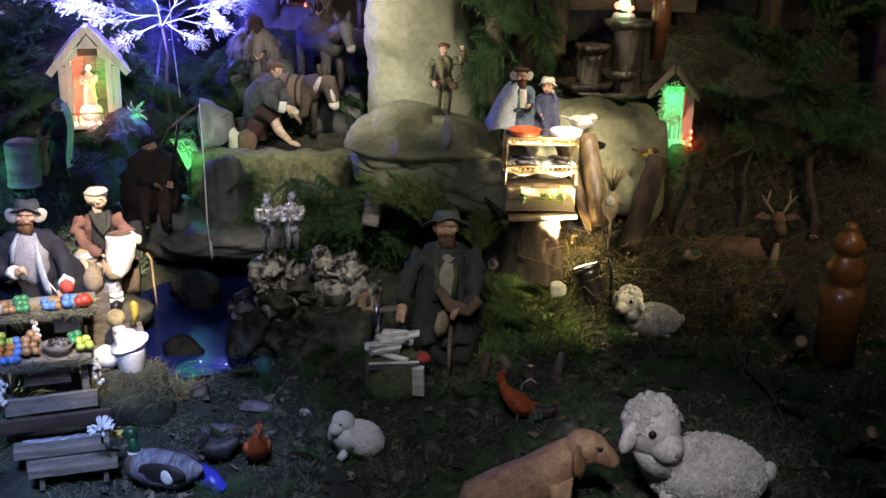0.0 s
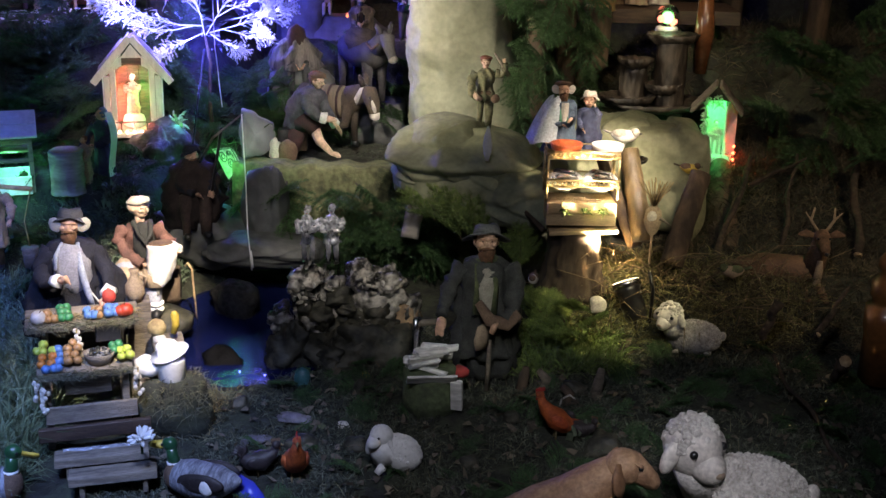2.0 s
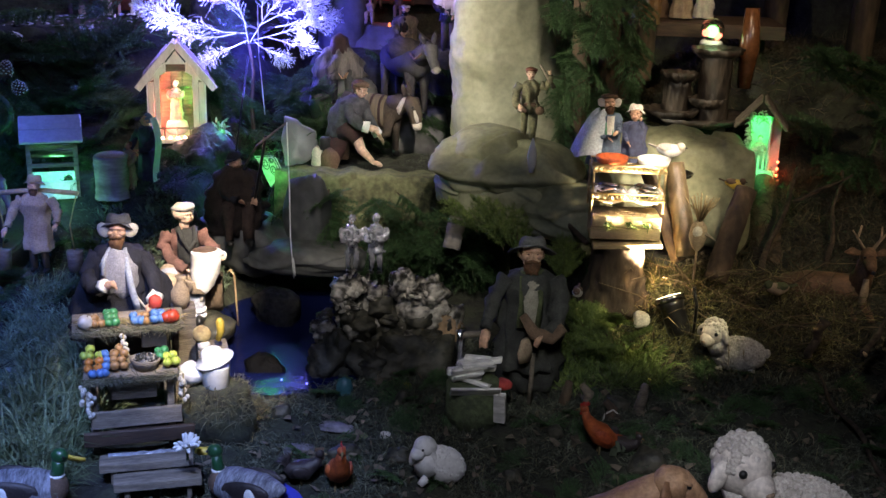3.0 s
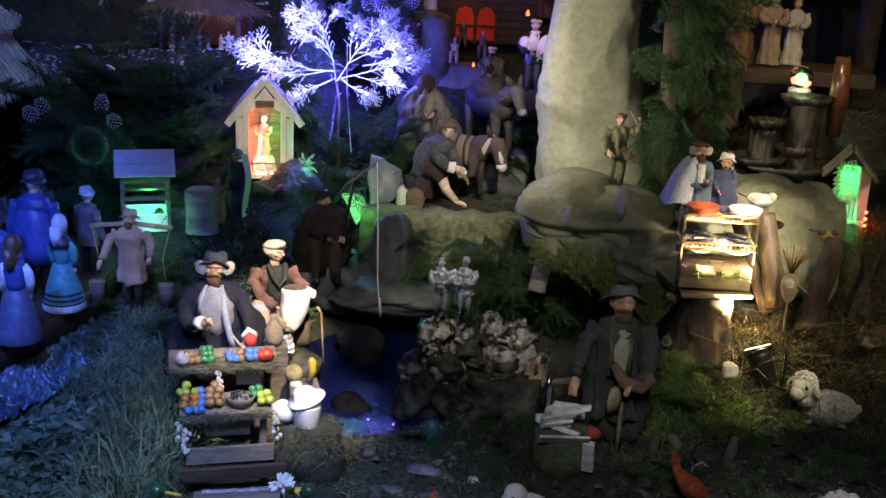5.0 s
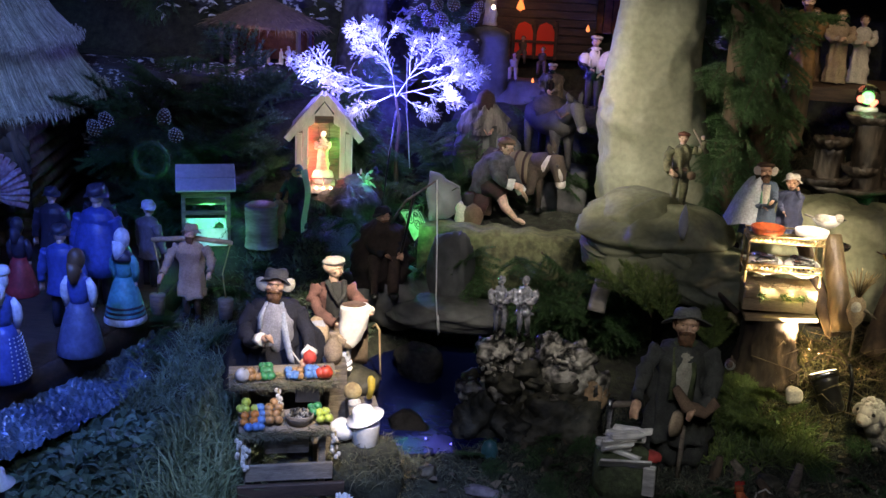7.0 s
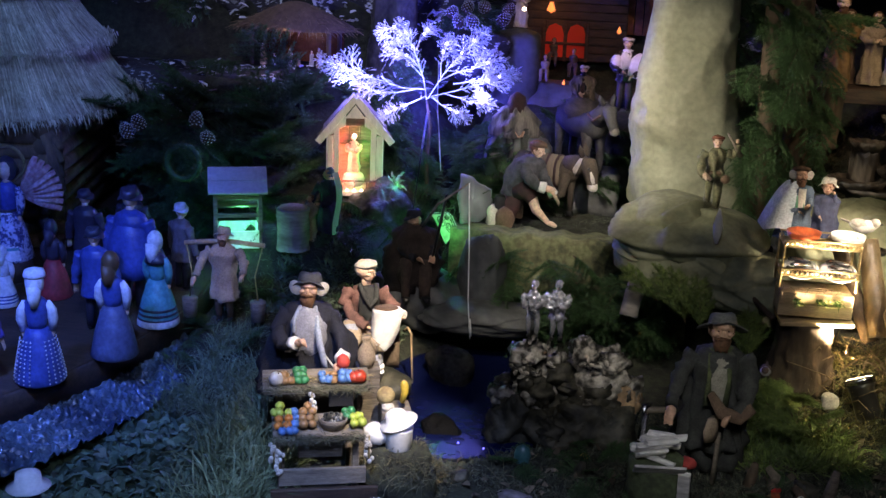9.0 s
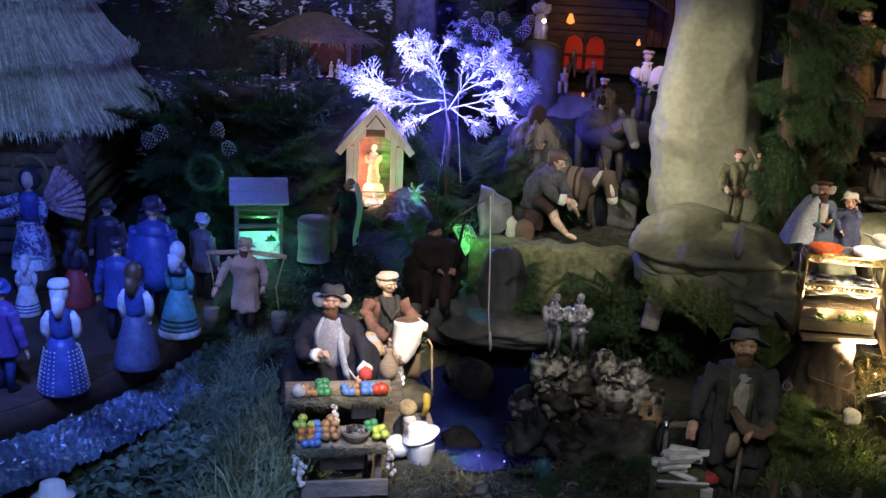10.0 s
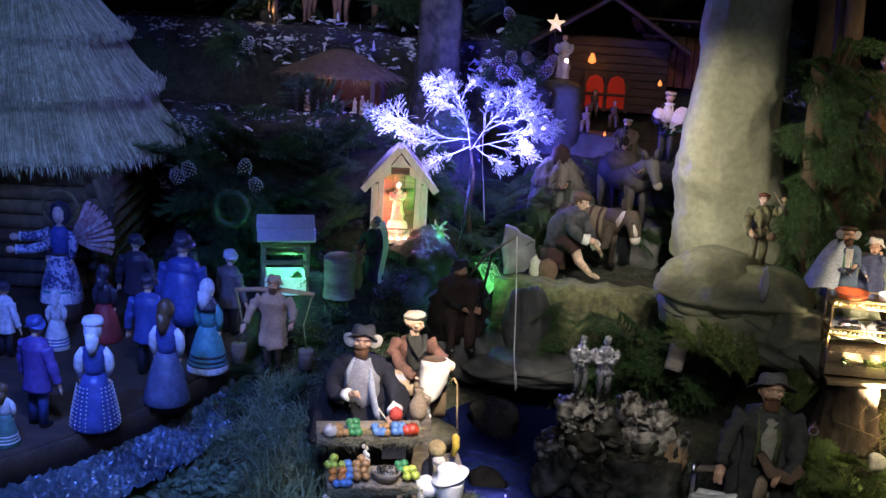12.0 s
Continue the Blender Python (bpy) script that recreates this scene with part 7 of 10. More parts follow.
def fruit(s, m, stem=True):
    k = Kit()
    k.lathe((0, 0, 0), [(0.25 * s, 0), (0.75 * s, 0.18 * s), (0.98 * s, 0.7 * s), (0.95 * s, 1.1 * s), (0.6 * s, 1.6 * s), (0.2 * s, 1.68 * s), (0.05 * s, 1.55 * s)], m, 12)
    if stem:
        k.tube([(0, 0, 1.5 * s), (0.1 * s, 0, 1.95 * s)], [0.07 * s, 0.05 * s], M_BARK, 5)
    return k


FRUITS = {
    "apple": ("glossy green-yellow apple on the stand", (0.56, 0.68, 0.10)), "orange": ("bright orange fruit on the stand", (0.85, 0.28, 0.05)), "tomato": ("red tomato on the stand", (0.62, 0.07, 0.03)),
    "plum": ("shiny blue plum on the stand", (0.12, 0.28, 0.62)), "bun": ("brown glazed bun on the stand", (0.46, 0.25, 0.10)), "cabbage": ("dark green cabbage on the stand", (0.05, 0.28, 0.10)), "egg": ("large white egg on the stand", (0.78, 0.74, 0.68)),
}
masters = {}
R = rng(21)


def put_fruit(kind, x, y, z, s):
    label, c = FRUITS[kind]
    if kind not in masters:
        masters[kind] = fruit(0.0118, mat(kind + "_skin", c, tuple(0.45 * v for v in c), 0.4, 60, 0.2, 90)).data(kind)
    ob = new(kind, masters[kind])
    p = STAND @ Vector((x, y, z))
    ob.matrix_world = pose(*p, R.uniform(-15, 15), R.uniform(-15, 15), R.uniform(0, 360)) @ Matrix.Scale(s, 4)
    tagged(ob, label, kind, kind + "s on the stand")


def shelf_z(y, upper):
    return (0.283 + (y - 0.06) * 0.14) if upper else (0.193 + (y + 0.065) * 0.14)


# lower shelf: kind, row from the front, places along the shelf
for kind, row, places in (("plum", 0, (-0.140, -0.122, -0.105)), ("orange", 1, (-0.152, -0.128)), ("plum", 1, (-0.104,)), ("bun", 1, (-0.080, -0.056)), ("orange", 2, (-0.149, -0.126)), ("plum", 2, (-0.105,)), ("bun", 2, (-0.082, -0.058)),
                          ("apple", 3, (-0.163, -0.147, -0.124)), ("plum", 3, (-0.104,)), ("bun", 3, (-0.082, -0.060)), ("apple", 4, (-0.146,)), ("bun", 4, (-0.07,)), ("apple", 1, (0.062, 0.079)), ("apple", 2, (0.056, 0.073)), ("cabbage", 2, (0.042,)), ("cabbage", 3, (0.034, 0.052))):
    for x in places:
        y = -0.112 + 0.021 * row
        put_fruit(kind, x + 0.003 * R.uniform(-1, 1), y, shelf_z(y, False) + 0.003 + 0.0065 * row, R.uniform(1.0, 1.2))
for kind, x, n, s in (("egg", -0.160, 1, 1.9), ("bun", -0.130, 3, 1.2), ("cabbage", -0.094, 6, 1.2), ("plum", -0.022, 3, 1.2), ("bun", -0.006, 4, 1.1), ("plum", 0.036, 4, 1.3), ("tomato", 0.070, 2, 1.7)):
    for i in range(n):
        put_fruit(kind, x + 0.017 * (i % 2), 0.03 + 0.02 * (i // 2), shelf_z(0.03 + 0.02 * (i // 2), True) + 0.002 + 0.004 * (i // 2), s * R.uniform(0.9, 1.1))
# basket of nuts on the lower shelf
k = Kit()
k.lathe((0, 0, 0), [(0.026, 0), (0.034, 0.02), (0.036, 0.03), (0.033, 0.031), (0.028, 0.018)], M_GREYWOOD, 18, 1.2, 1)
thing("basket", k, STAND @ Vector((0.000, -0.080, 0.192)), "flat grey wicker basket on the lower shelf", "basket")
k = Kit()
for i in range(60):
    a, r = R.uniform(0, 6.28), 0.03 * math.sqrt(R.random())
    k.ball((1.2 * r * math.cos(a), r * math.sin(a), 0.022 + R.uniform(0, 0.012)), 0.0055, M_QUARTZ, None, 6, 4)
tagged(thing("nuts", k, STAND @ Vector((0.000, -0.080, 0.192)), "grey-brown nuts heaped in the basket", "nuts", kind="stuff"))
# garlic strings
for x, y, z in ((0.100, -0.112, 0.175), (-0.165, -0.115, 0.17), (-0.150, -0.115, 0.15), (-0.055, -0.008, 0.265)):
    k = Kit()
    k.tube([(0, 0, 0.01), (0, 0, -0.09)], 0.003, M_HAY, 5)
    for i in range(14):
        a = R.uniform(0, 6.28)
        k.ball((0.011 * math.cos(a), 0.011 * math.sin(a), -0.006 * i), (0.008, 0.008, 0.009), M_LINEN, None, 7, 5)
    thing("garlic_string", k, STAND @ Vector((x, y - 0.012, z)), "string of pale garlic bulbs hanging from the stand", "garlic", group="garlic strings", size=0.85)
for y, z, up in ((0.0, 0.276, 420), (-0.132, 0.184, 420), (0.05, 0.285, 260), (-0.06, 0.195, 260)):
    nn = 2 * up
    lx = N.uniform(-0.165, 0.085, nn) if y < -0.04 else N.uniform(-0.19, 0.115, nn)
    base = np.array([STAND @ Vector((x, y + 0.012 * N.normal(), z + 0.003 * N.rand())) for x in lx])
    way = N.normal(size=(nn, 3)) * np.array([1, 0.6, 0.35]) + np.array([0, -0.25, -0.05])
    tagged(new("straw_litter", blades("straw_litter", base, way, 0.028 * N.uniform(0.5, 1.4, nn), np.full(nn, 0.0007), bpy.data.materials["dry_grass"] if up > 300 else M_HAY, 0.12)), "straw and moss strewn along the stand's shelf", "straw", kind="stuff")
# steps in front of the stand
for a, l, rz in (((-1.018, 2.769, 0.110), 0.22, 18), ((-0.955, 2.665, 0.115), 0.20, 18)):
    k = Kit()
    k.box((0, 0, 0), (l * 1.12, 0.062, 0.024), M_GREYWOOD)
    for x in (-0.4, 0.4):
        k.box((x * l, 0, -0.03), (0.014, 0.04, 0.05), M_GREYWOOD)
    thing("little_bench", k, a, "low weathered wooden bench before the stand", "bench", rz=rz)
# bright strip laid on the bench to imitate its lit edge
k = Kit()
k.sheet(lambda u, v: Vector(((u - 0.5) * 0.20, 0.012 * (v - 0.5) * 2 + 0.002 * math.sin(20 * u), 0.004 * noise.noise(Vector((u * 12, v * 3, 1))) + 0.004 * math.sin(3.1 * v))), 40, 6, M_FOIL)
thing("lit_edge_strip", k, (-1.018 - 0.008, 2.769 + 0.024, 0.121), "bright foil strip standing in for the highlight on the bench's edge", "foil strip", rz=18)
# jug, gourd, watering can and hat
k = Kit()
k.lathe((0, 0, 0), [(0.016, 0), (0.027, 0.025), (0.027, 0.05), (0.012, 0.075), (0.010, 0.088), (0.015, 0.097)], M_TANCLOTH, 16)
k.tube([(0.012, 0, 0.085), (0.035, 0, 0.075), (0.026, 0, 0.045)], 0.004, M_TANCLOTH, 6)
thing("jug", k, (-1.032, 3.190, 0.393), "small tan clay jug on a crate", "jug", size=1.05)
thing("gourd", Kit().ball((0, 0, 0.025), (0.028, 0.026, 0.027), M_HAY, None, 14, 10, 0.1), (-0.955, 3.130, 0.312), "round tan gourd in the hay", "gourd", group="gourds")
thing("gourd", Kit().ball((0, 0, 0.014), (0.02, 0.018, 0.016), M_LINEN, None, 12, 8, 0.1), (-0.946, 3.120, 0.291), "small pale gourd in the hay", "gourd", group="gourds")
thing("gourd", Kit().tube([(0, 0, 0), (0.008, 0, 0.03), (0.006, 0, 0.06), (0.004, 0, 0.07)], [0.008, 0.011, 0.012, 0.006], M_YELLOW, 10), (-0.906, 3.130, 0.321), "long yellow gourd standing in the hay", "gourd", group="gourds")
for nm, c, s in (("crate", (-0.930, 3.15, 0.188), (0.09, 0.09, 0.215)), ("crate", (-1.032, 3.21, 0.237), (0.07, 0.07, 0.313))):
    thing(nm, Kit().box((0, 0, 0), s, M_GREYWOOD), c, "small rough wooden crate beside the stand", "crate", rz=20)
k = Kit()
k.lathe((0, 0, 0), [(0.030, 0), (0.034, 0.004), (0.036, 0.055), (0.037, 0.06), (0.030, 0.056)], M_WHITE, 20)
thing("pail", k, (-0.895, 3.050, 0.211), "white enamel pail beside the stand", "pail", size=1.15)
k = Kit()
k.lathe((0, 0, 0), [(0.055, 0.004), (0.058, 0.010), (0.034, 0.010), (0.031, 0.045), (0.022, 0.052), (0.002, 0.047)], M_WHITE, 24, 1.1, 0.9, 0.09, 2)
thing("hat", k, (-0.895, 3.046, 0.290), "white felt hat lying on the pail", "hat", rx=16, ry=-14, size=0.88)
k = Kit()
crag(k, (0, 0, 0), (0.13, 0.11, 0.12), M_SOIL, 30, 20, 0.2, 0.05, seed=61, flat_top=0.10)
thing("hay_bank", k, (-0.887, 3.05, 0.111), "mossy bank of earth under the white pail", "bank")
nn = 900
an, rr = N.uniform(0, 6.283, nn), 0.13 * np.sqrt(N.rand(nn))
base = np.stack([-0.887 + rr * np.cos(an), 3.05 + 0.9 * rr * np.sin(an), 0.216 - 0.07 * (rr / 0.13) ** 2], 1)
keep = np.hypot(base[:, 0] + 0.895, base[:, 1] - 3.05) > 0.045
base = base[keep]
tagged(new("bank_hay", blades("bank_hay", base, N.normal(size=(len(base), 3)) + np.array([0, -0.3, 0.4]), 0.05 * N.uniform(0.5, 1.4, len(base)), np.full(len(base), 0.0010), bpy.data.materials["dry_grass"], 0.3)), "loose hay on the bank under the pail", "hay", kind="stuff")
k = Kit()
k.ball((0, 0, 0.035), (0.040, 0.03, 0.034), M_WHITE, None, 14, 10, 0.2)
thing("sack", k, (-0.963, 3.040, 0.218), "small pale sack beside the white pail", "sack")
# blue flower
k = Kit()
for i in range(26):
    d = Vector((R.gauss(0, 1), R.gauss(0, 1), abs(R.gauss(0, 1)) * 0.8)).normalized()
    k.ball(Vector((0, 0, 0.04)) + d * 0.022, (0.006, 0.006, 0.018), M_WHITE, Vector((0, 0, 1)).rotation_difference(d).to_matrix(), 6, 5)
k.tube([(0, 0, 0), (0, 0, 0.04)], 0.004, M_FIR, 6)
thing("flower", k, (-0.868, 2.648, 0.188), "white star-shaped flower in blue light", "flower")
# white straw hat at the front edge
k = Kit()
k.lathe((0, 0, 0), [(0.02, 0), (0.03, 0.1), (0.02, 0.13)], M_COAT, 12)
k.lathe((0, 0, 0.13), [(0.055, 0.0), (0.058, 0.004), (0.036, 0.012), (0.033, 0.042), (0.01, 0.052)], M_WHITE, 20, 1, 1, 0.03, 2)
thing("hat_on_post", k, (-1.815, 2.60, 0.06), "pale straw hat on a short dark post", "hat")
# cane
k = Kit()
k.tube([(0.012, 0, 0), (0.006, 0, 0.1), (0.002, 0, 0.19), (-0.012, 0, 0.212), (-0.022, 0, 0.20)], [0.0035, 0.0035, 0.004, 0.005, 0.004], M_ENDGRAIN, 8)
thing("cane", k, (-1.022, 3.80, 0.09), "thin bent walking cane by the pond", "cane")

# ---- pond things ----
k = Kit()
crag(k, (0, 0, 0), (0.105, 0.085, 0.095), mat("black_lava", (0.05, 0.048, 0.045), (0.02, 0.02, 0.02), 0.8, 30, 1.0, 60), 44, 30, 0.15, 0.03, fine=0.08, sharp=6, seed=20)
thing("rock", k, (-0.89, 3.90, 0.135), "round dark porous stone in the pond", "rock")
k = Kit()
crag(k, (0, 0, 0), (0.075, 0.06, 0.06), mat("wet_black_rock", (0.003, 0.003, 0.0035), (0.001, 0.001, 0.0012), 0.6, 30, 1.0, 60), 36, 24, 0.15, 0.03, fine=0.06, seed=21)
thing("rock", k, (-0.845, 3.47, 0.075), "low black stone in the pond", "rock")
for nm in ("wet_black_rock", "black_lava"):
    bpy.data.materials[nm].node_tree.nodes["Principled BSDF"].inputs["Specular IOR Level"].default_value = 0.06
for i, (x, y, z, r, m) in enumerate((
    (-0.47, 3.50, 0.10, (0.15, 0.11, 0.10), M_STONE), (-0.34, 3.50, 0.11, (0.13, 0.10, 0.10), M_STONE), (-0.62, 3.47, 0.12, (0.075, 0.07, 0.10), M_STONE), (-0.54, 3.62, 0.24, (0.10, 0.08, 0.12), M_QUARTZ),
    (-0.36, 3.62, 0.25, (0.10, 0.08, 0.11), M_QUARTZ), (-0.44, 3.60, 0.20, (0.09, 0.08, 0.09), M_STONE), (-0.25, 3.58, 0.20, (0.05, 0.05, 0.07), mat("brown_stone", (0.33, 0.22, 0.12), (0.18, 0.12, 0.07), 0.7)),
    (-0.31, 3.56, 0.16, (0.06, 0.05, 0.05), M_STONE), (-0.655, 3.50, 0.22, (0.05, 0.045, 0.045), M_QUARTZ), (-0.58, 3.60, 0.33, (0.055, 0.05, 0.05), M_QUARTZ), (-0.31, 3.60, 0.33, (0.06, 0.055, 0.05), M_QUARTZ), (-0.40, 3.60, 0.35, (0.055, 0.05, 0.055), M_QUARTZ))):
    k = Kit()
    crag(k, (0, 0, 0), r, m, 44, 32, 0.35, 0.10, 2.2, 0.14, 30 + i * 1.3, planes=18, sharp=30)
    thing("rock", k, (x, y, z), "rough pale quartz stone of the spring" if m is M_QUARTZ else "rough brown-grey stone of the spring", "rock", group="stones of the spring")
R = rng(91)
for i in range(26):
    x, y = R.uniform(-0.66, -0.24), R.uniform(3.44, 3.60)
    r = R.uniform(0.025, 0.05)
    k = Kit()
    crag(k, (0, 0, 0), (r, r * R.uniform(0.7, 1), r * R.uniform(0.6, 1.1)), M_QUARTZ if i % 4 == 0 else M_STONE, 26, 18, 0.3, 0.1, 2.2, 0.12, 110 + i * 1.7, planes=14, sharp=30)
    thing("rock", k, (x, y, 0.13 + 0.17 * sm(3.44, 3.60, y) * R.uniform(0.4, 1.1)), "small jagged stone of the spring", "rock", rz=R.uniform(0, 360), group="stones of the spring")
for c in ((-0.836, 3.533, 0.092), (-0.816, 3.492, 0.092), (-0.683, 3.352, 0.092), (-0.768, 3.370, 0.092)):
    thing("light_bulb", Kit().ball((0, 0, 0), 0.0032, glow("blue_bulb", (0.16, 0.14, 1.0), 4) if "blue_bulb" not in bpy.data.materials else bpy.data.materials["blue_bulb"], None, 8, 6), c, "tiny blue bulb floating in the pond", "light bulb", group="pond bulbs")
# crystals on the quartz
R = rng(33)
for i in range(60):
    c = Vector(R.choice(((-0.55, 3.56, 0.36), (-0.36, 3.56, 0.33), (-0.58, 3.55, 0.28))))
    d = Vector((R.gauss(0, 1), R.gauss(-0.5, 0.6), R.gauss(0.4, 0.8))).normalized()
    k = Kit()
    k.tube([(0, 0, 0), d * 0.018, d * 0.028], [0.007, 0.007, 0.001], M_QUARTZ, 6, smooth=False)
    thing("crystal", k, c + Vector((R.uniform(-0.05, 0.05), R.uniform(-0.02, 0.02), R.uniform(-0.05, 0.04))), "small pale quartz crystal on the stones", "crystal", group="quartz crystals")


def foil_man(h, wide, seed):
    """A standing figure of crumpled bright foil with folded arms."""
    k = standing(h, M_FOIL, M_FOIL, [[(-0.13, 0, 0.76), (-0.22, -0.06, 0.58), (-0.03, -0.17, 0.56)], [(0.13, 0, 0.76), (0.22, -0.06, 0.58), (0.03, -0.17, 0.60)]], hair=M_FOIL, legs=M_FOIL, hem=0.02 if wide > 1 else 0.34, wide=wide, fold=0.16, big=0.075)
    return creased(k.rough(0.022 * h, 16 / h, seed), h, 0.05, 16, seed)


thing("foil_figure", foil_man(0.20, 0.78, 1), (-0.575, 3.588, 0.392), "small figure of dark silver foil on the spring", "figure", group="foil figures")
thing("foil_figure", foil_man(0.205, 0.98, 7), (-0.498, 3.607, 0.388), "small winged figure of bright silver foil", "figure", group="foil figures")

# ---- chopping block ----
block = thing("chopping_block", None, (-0.15, 3.20, 0.075), "mossy tree stump used as chopping block", "stump", rz=6)
k = Kit()
k.lathe((0, 0, 0), [(0.088, 0), (0.08, 0.05), (0.078, 0.135), (0.072, 0.138)], mat("mossy_bark", (0.10, 0.13, 0.06), (0.05, 0.06, 0.03), 0.9, 30, 0.9, 60), 22, 1, 0.9, 0.06, 6)
part("trunk", k, block)
R = rng(40)
M_BLEACHED = mat("bleached_split_wood", (0.78, 0.76, 0.72), (0.36, 0.34, 0.30), 0.8, 22, 0.5, 60, stretch=(0.5, 2, 2), bias=-0.08)
for i in range(13):
    k = Kit()
    l = R.uniform(0.07, 0.14)
    k.box((0, 0, 0), (l, R.uniform(0.016, 0.032), R.uniform(0.012, 0.022)), M_BLEACHED, turn(R.uniform(-40, 40), R.uniform(-6, 6), 0), bev=0.004)
    k.rough(0.006, 40, i)
    thing("split_log", k, (-0.155 + R.uniform(-0.025, 0.025), 3.16 + 0.030 * (i % 4), 0.220 + 0.019 * (i // 4)), "pale split piece of firewood on the block", "firewood", rz=R.uniform(-28, 34), group="firewood on the block")
k = Kit()
k.box((0, 0, 0), (0.15, 0.008, 0.045), M_BLEACHED, turn(42, 0, 0), 0.003)
thing("board", k, (-0.14, 3.125, 0.205), "pale thin board leaning on the chopping block", "board", rz=8)
k = Kit()
k.box((0, 0, 0.05), (0.035, 0.02, 0.10), M_BLEACHED, turn(10, 0, 0))
thing("board", k, (-0.066, 3.15, 0.095), "short pale board standing against the block", "board", rz=-10)
k = Kit()
k.ball((0, 0, 0.02), (0.03, 0.022, 0.018), mat("red_cloth", (0.5, 0.06, 0.05), None, 0.8), lump=0.3)
thing("red_cloth", k, (-0.06, 3.22, 0.17), "small crumpled red cloth by the block", "cloth")
for i, (x, y, r) in enumerate(((-0.72, 3.14, 0.03), (-0.35, 2.95, 0.035), (-0.5, 2.95, 0.045), (0.36, 2.98, 0.06), (0.1, 3.12, 0.03), (0.3, 3.3, 0.035), (-0.02, 2.9, 0.03))):
    k = Kit()
    crag(k, (0, 0, 0), (r, r * 0.8, r * 0.7), M_STONE, 24, 16, 0.2, 0.05, seed=50 + i)
    thing("stone", k, (x, y, height(x, y) + r * 0.3), "grey stone half sunk in the moss", "stone", group="stones in the moss")
for i, (px, x, y, h, m) in enumerate(((0, 0.13, 3.30, 0.09, M_BARK), (0, 0.20, 3.32, 0.07, M_GREYWOOD), (0, 0.36, 3.28, 0.10, M_GREYWOOD), (0, 0.27, 3.25, 0.06, M_BARK), (0, -0.38, 3.26, 0.05, M_STONE), (0, -0.10, 3.42, 0.05, M_STONE))):
    k = Kit()
    k.tube([(0, 0, 0), (0.01, 0, h * 0.6), (0.015 * (-1) ** i, 0, h)], [0.02, 0.016, 0.010], m, 8)
    thing("stub", k, (x, y, height(x, y) - 0.01), "short broken stub of wood in the moss", "stub", group="wood stubs")

# oddments in the moss before the pond
ODD = ((-0.552, 3.286, 0.075), (-0.319, 3.382, 0.085), (-0.363, 3.362, 0.085), (-0.555, 3.118, 0.06), (-0.624, 2.963, 0.055), (-0.396, 3.076, 0.055), (-0.47, 3.071, 0.055), (0.314, 3.069, 0.065), (0.279, 3.233, 0.075), (-0.621, 2.687, 0.05))
k = Kit()
k.lathe((0, 0, 0), [(0.016, 0), (0.026, 0.02), (0.027, 0.045), (0.020, 0.068), (0.004, 0.078)], mat("teal_glaze", (0.05, 0.16, 0.16), (0.03, 0.09, 0.09), 0.35), 18, 1, 0.8)
thing("glazed_stone", k, ODD[0], "rounded teal glazed stone at the pond's edge", "stone")
k = Kit()
k.tube([Vector((0.03 * math.cos(a), 0.0, 0.018 + 0.018 * math.sin(a))) for a in (radians(190 + 16 * i) for i in range(11))], [0.002, 0.005, 0.007, 0.008, 0.0085, 0.0085, 0.008, 0.007, 0.006, 0.004, 0.002], M_WHITE, 8)
thing("shell", k, ODD[1], "small white crescent-shaped shell", "shell")
thing("gourd", Kit().ball((0, 0, 0.012), (0.016, 0.014, 0.015), M_YELLOW, None, 12, 8, 0.15), ODD[2], "small yellow gourd in the moss", "gourd", group="gourds")
M_MAUVE = mat("mauve_slate", (0.20, 0.18, 0.20), (0.10, 0.09, 0.10), 0.7, 30, 0.6, 60)
for i, (c, r, m, lab) in enumerate(((ODD[3], (0.058, 0.045, 0.016), M_MAUVE, "flat mauve-grey slate in the moss"), (ODD[4], (0.050, 0.035, 0.016), M_MAUVE, "flat mauve-grey slate in the moss"), (ODD[5], (0.020, 0.018, 0.018), M_LINEN, "small pale round pebble in the moss"), (ODD[6], (0.024, 0.018, 0.014), M_OLIVE, "small mossy pebble in the moss"))):
    k = Kit()
    crag(k, (0, 0, 0), r, m, 26, 18, 0.2, 0.05, seed=70 + i, planes=10, sharp=12)
    thing("stone", k, Vector(c) + Vector((0, 0, 0.4 * r[2])), lab, "stone", rx=-12, group="stones in the moss")
k = Kit()
k.tube([(-0.03, 0, 0.0), (-0.024, 0, 0.03), (0, 0, 0.045), (0.018, 0, 0.03), (0.022, 0, 0.0)], [0.003, 0.003, 0.003, 0.0025, 0.002], M_LINEN, 6)
thing("bent_twig", k, ODD[8], "pale bent twig standing in the moss", "twig")
RL = np.random.RandomState(31)
n = 34
ob = new("leaf_clump", blades("leaf_clump", RL.normal(size=(n, 3)) * [0.025, 0.02, 0.006] + [0, 0, 0.02], RL.normal(size=(n, 3)) * [1, 0.7, 0.4] + [0, -0.2, 0.5], 0.055 * RL.uniform(0.6, 1.2, n), 0.013 * RL.uniform(0.6, 1.2, n), mat("grey_green_leaf", (0.13, 0.16, 0.10), (0.06, 0.08, 0.05), 0.6, vary=0.3), 0.25))
ob.location = ODD[7]
tagged(ob, "clump of broad grey-green leaves beside the cock", "leaves")
k = Kit()
k.tube([(-0.07, 0.03, 0.05), (-0.03, 0.01, 0.045), (0.02, -0.02, 0.03), (0.06, -0.05, 0.01)], [0.012, 0.024, 0.028, 0.02], mat("blue_glass_glaze", (0.05, 0.07, 0.55), (0.03, 0.04, 0.30), 0.15, grain=0.0), 14, 0.7)
thing("glazed_fish", k, ODD[9], "curved glossy blue glazed ornament", "ornament")

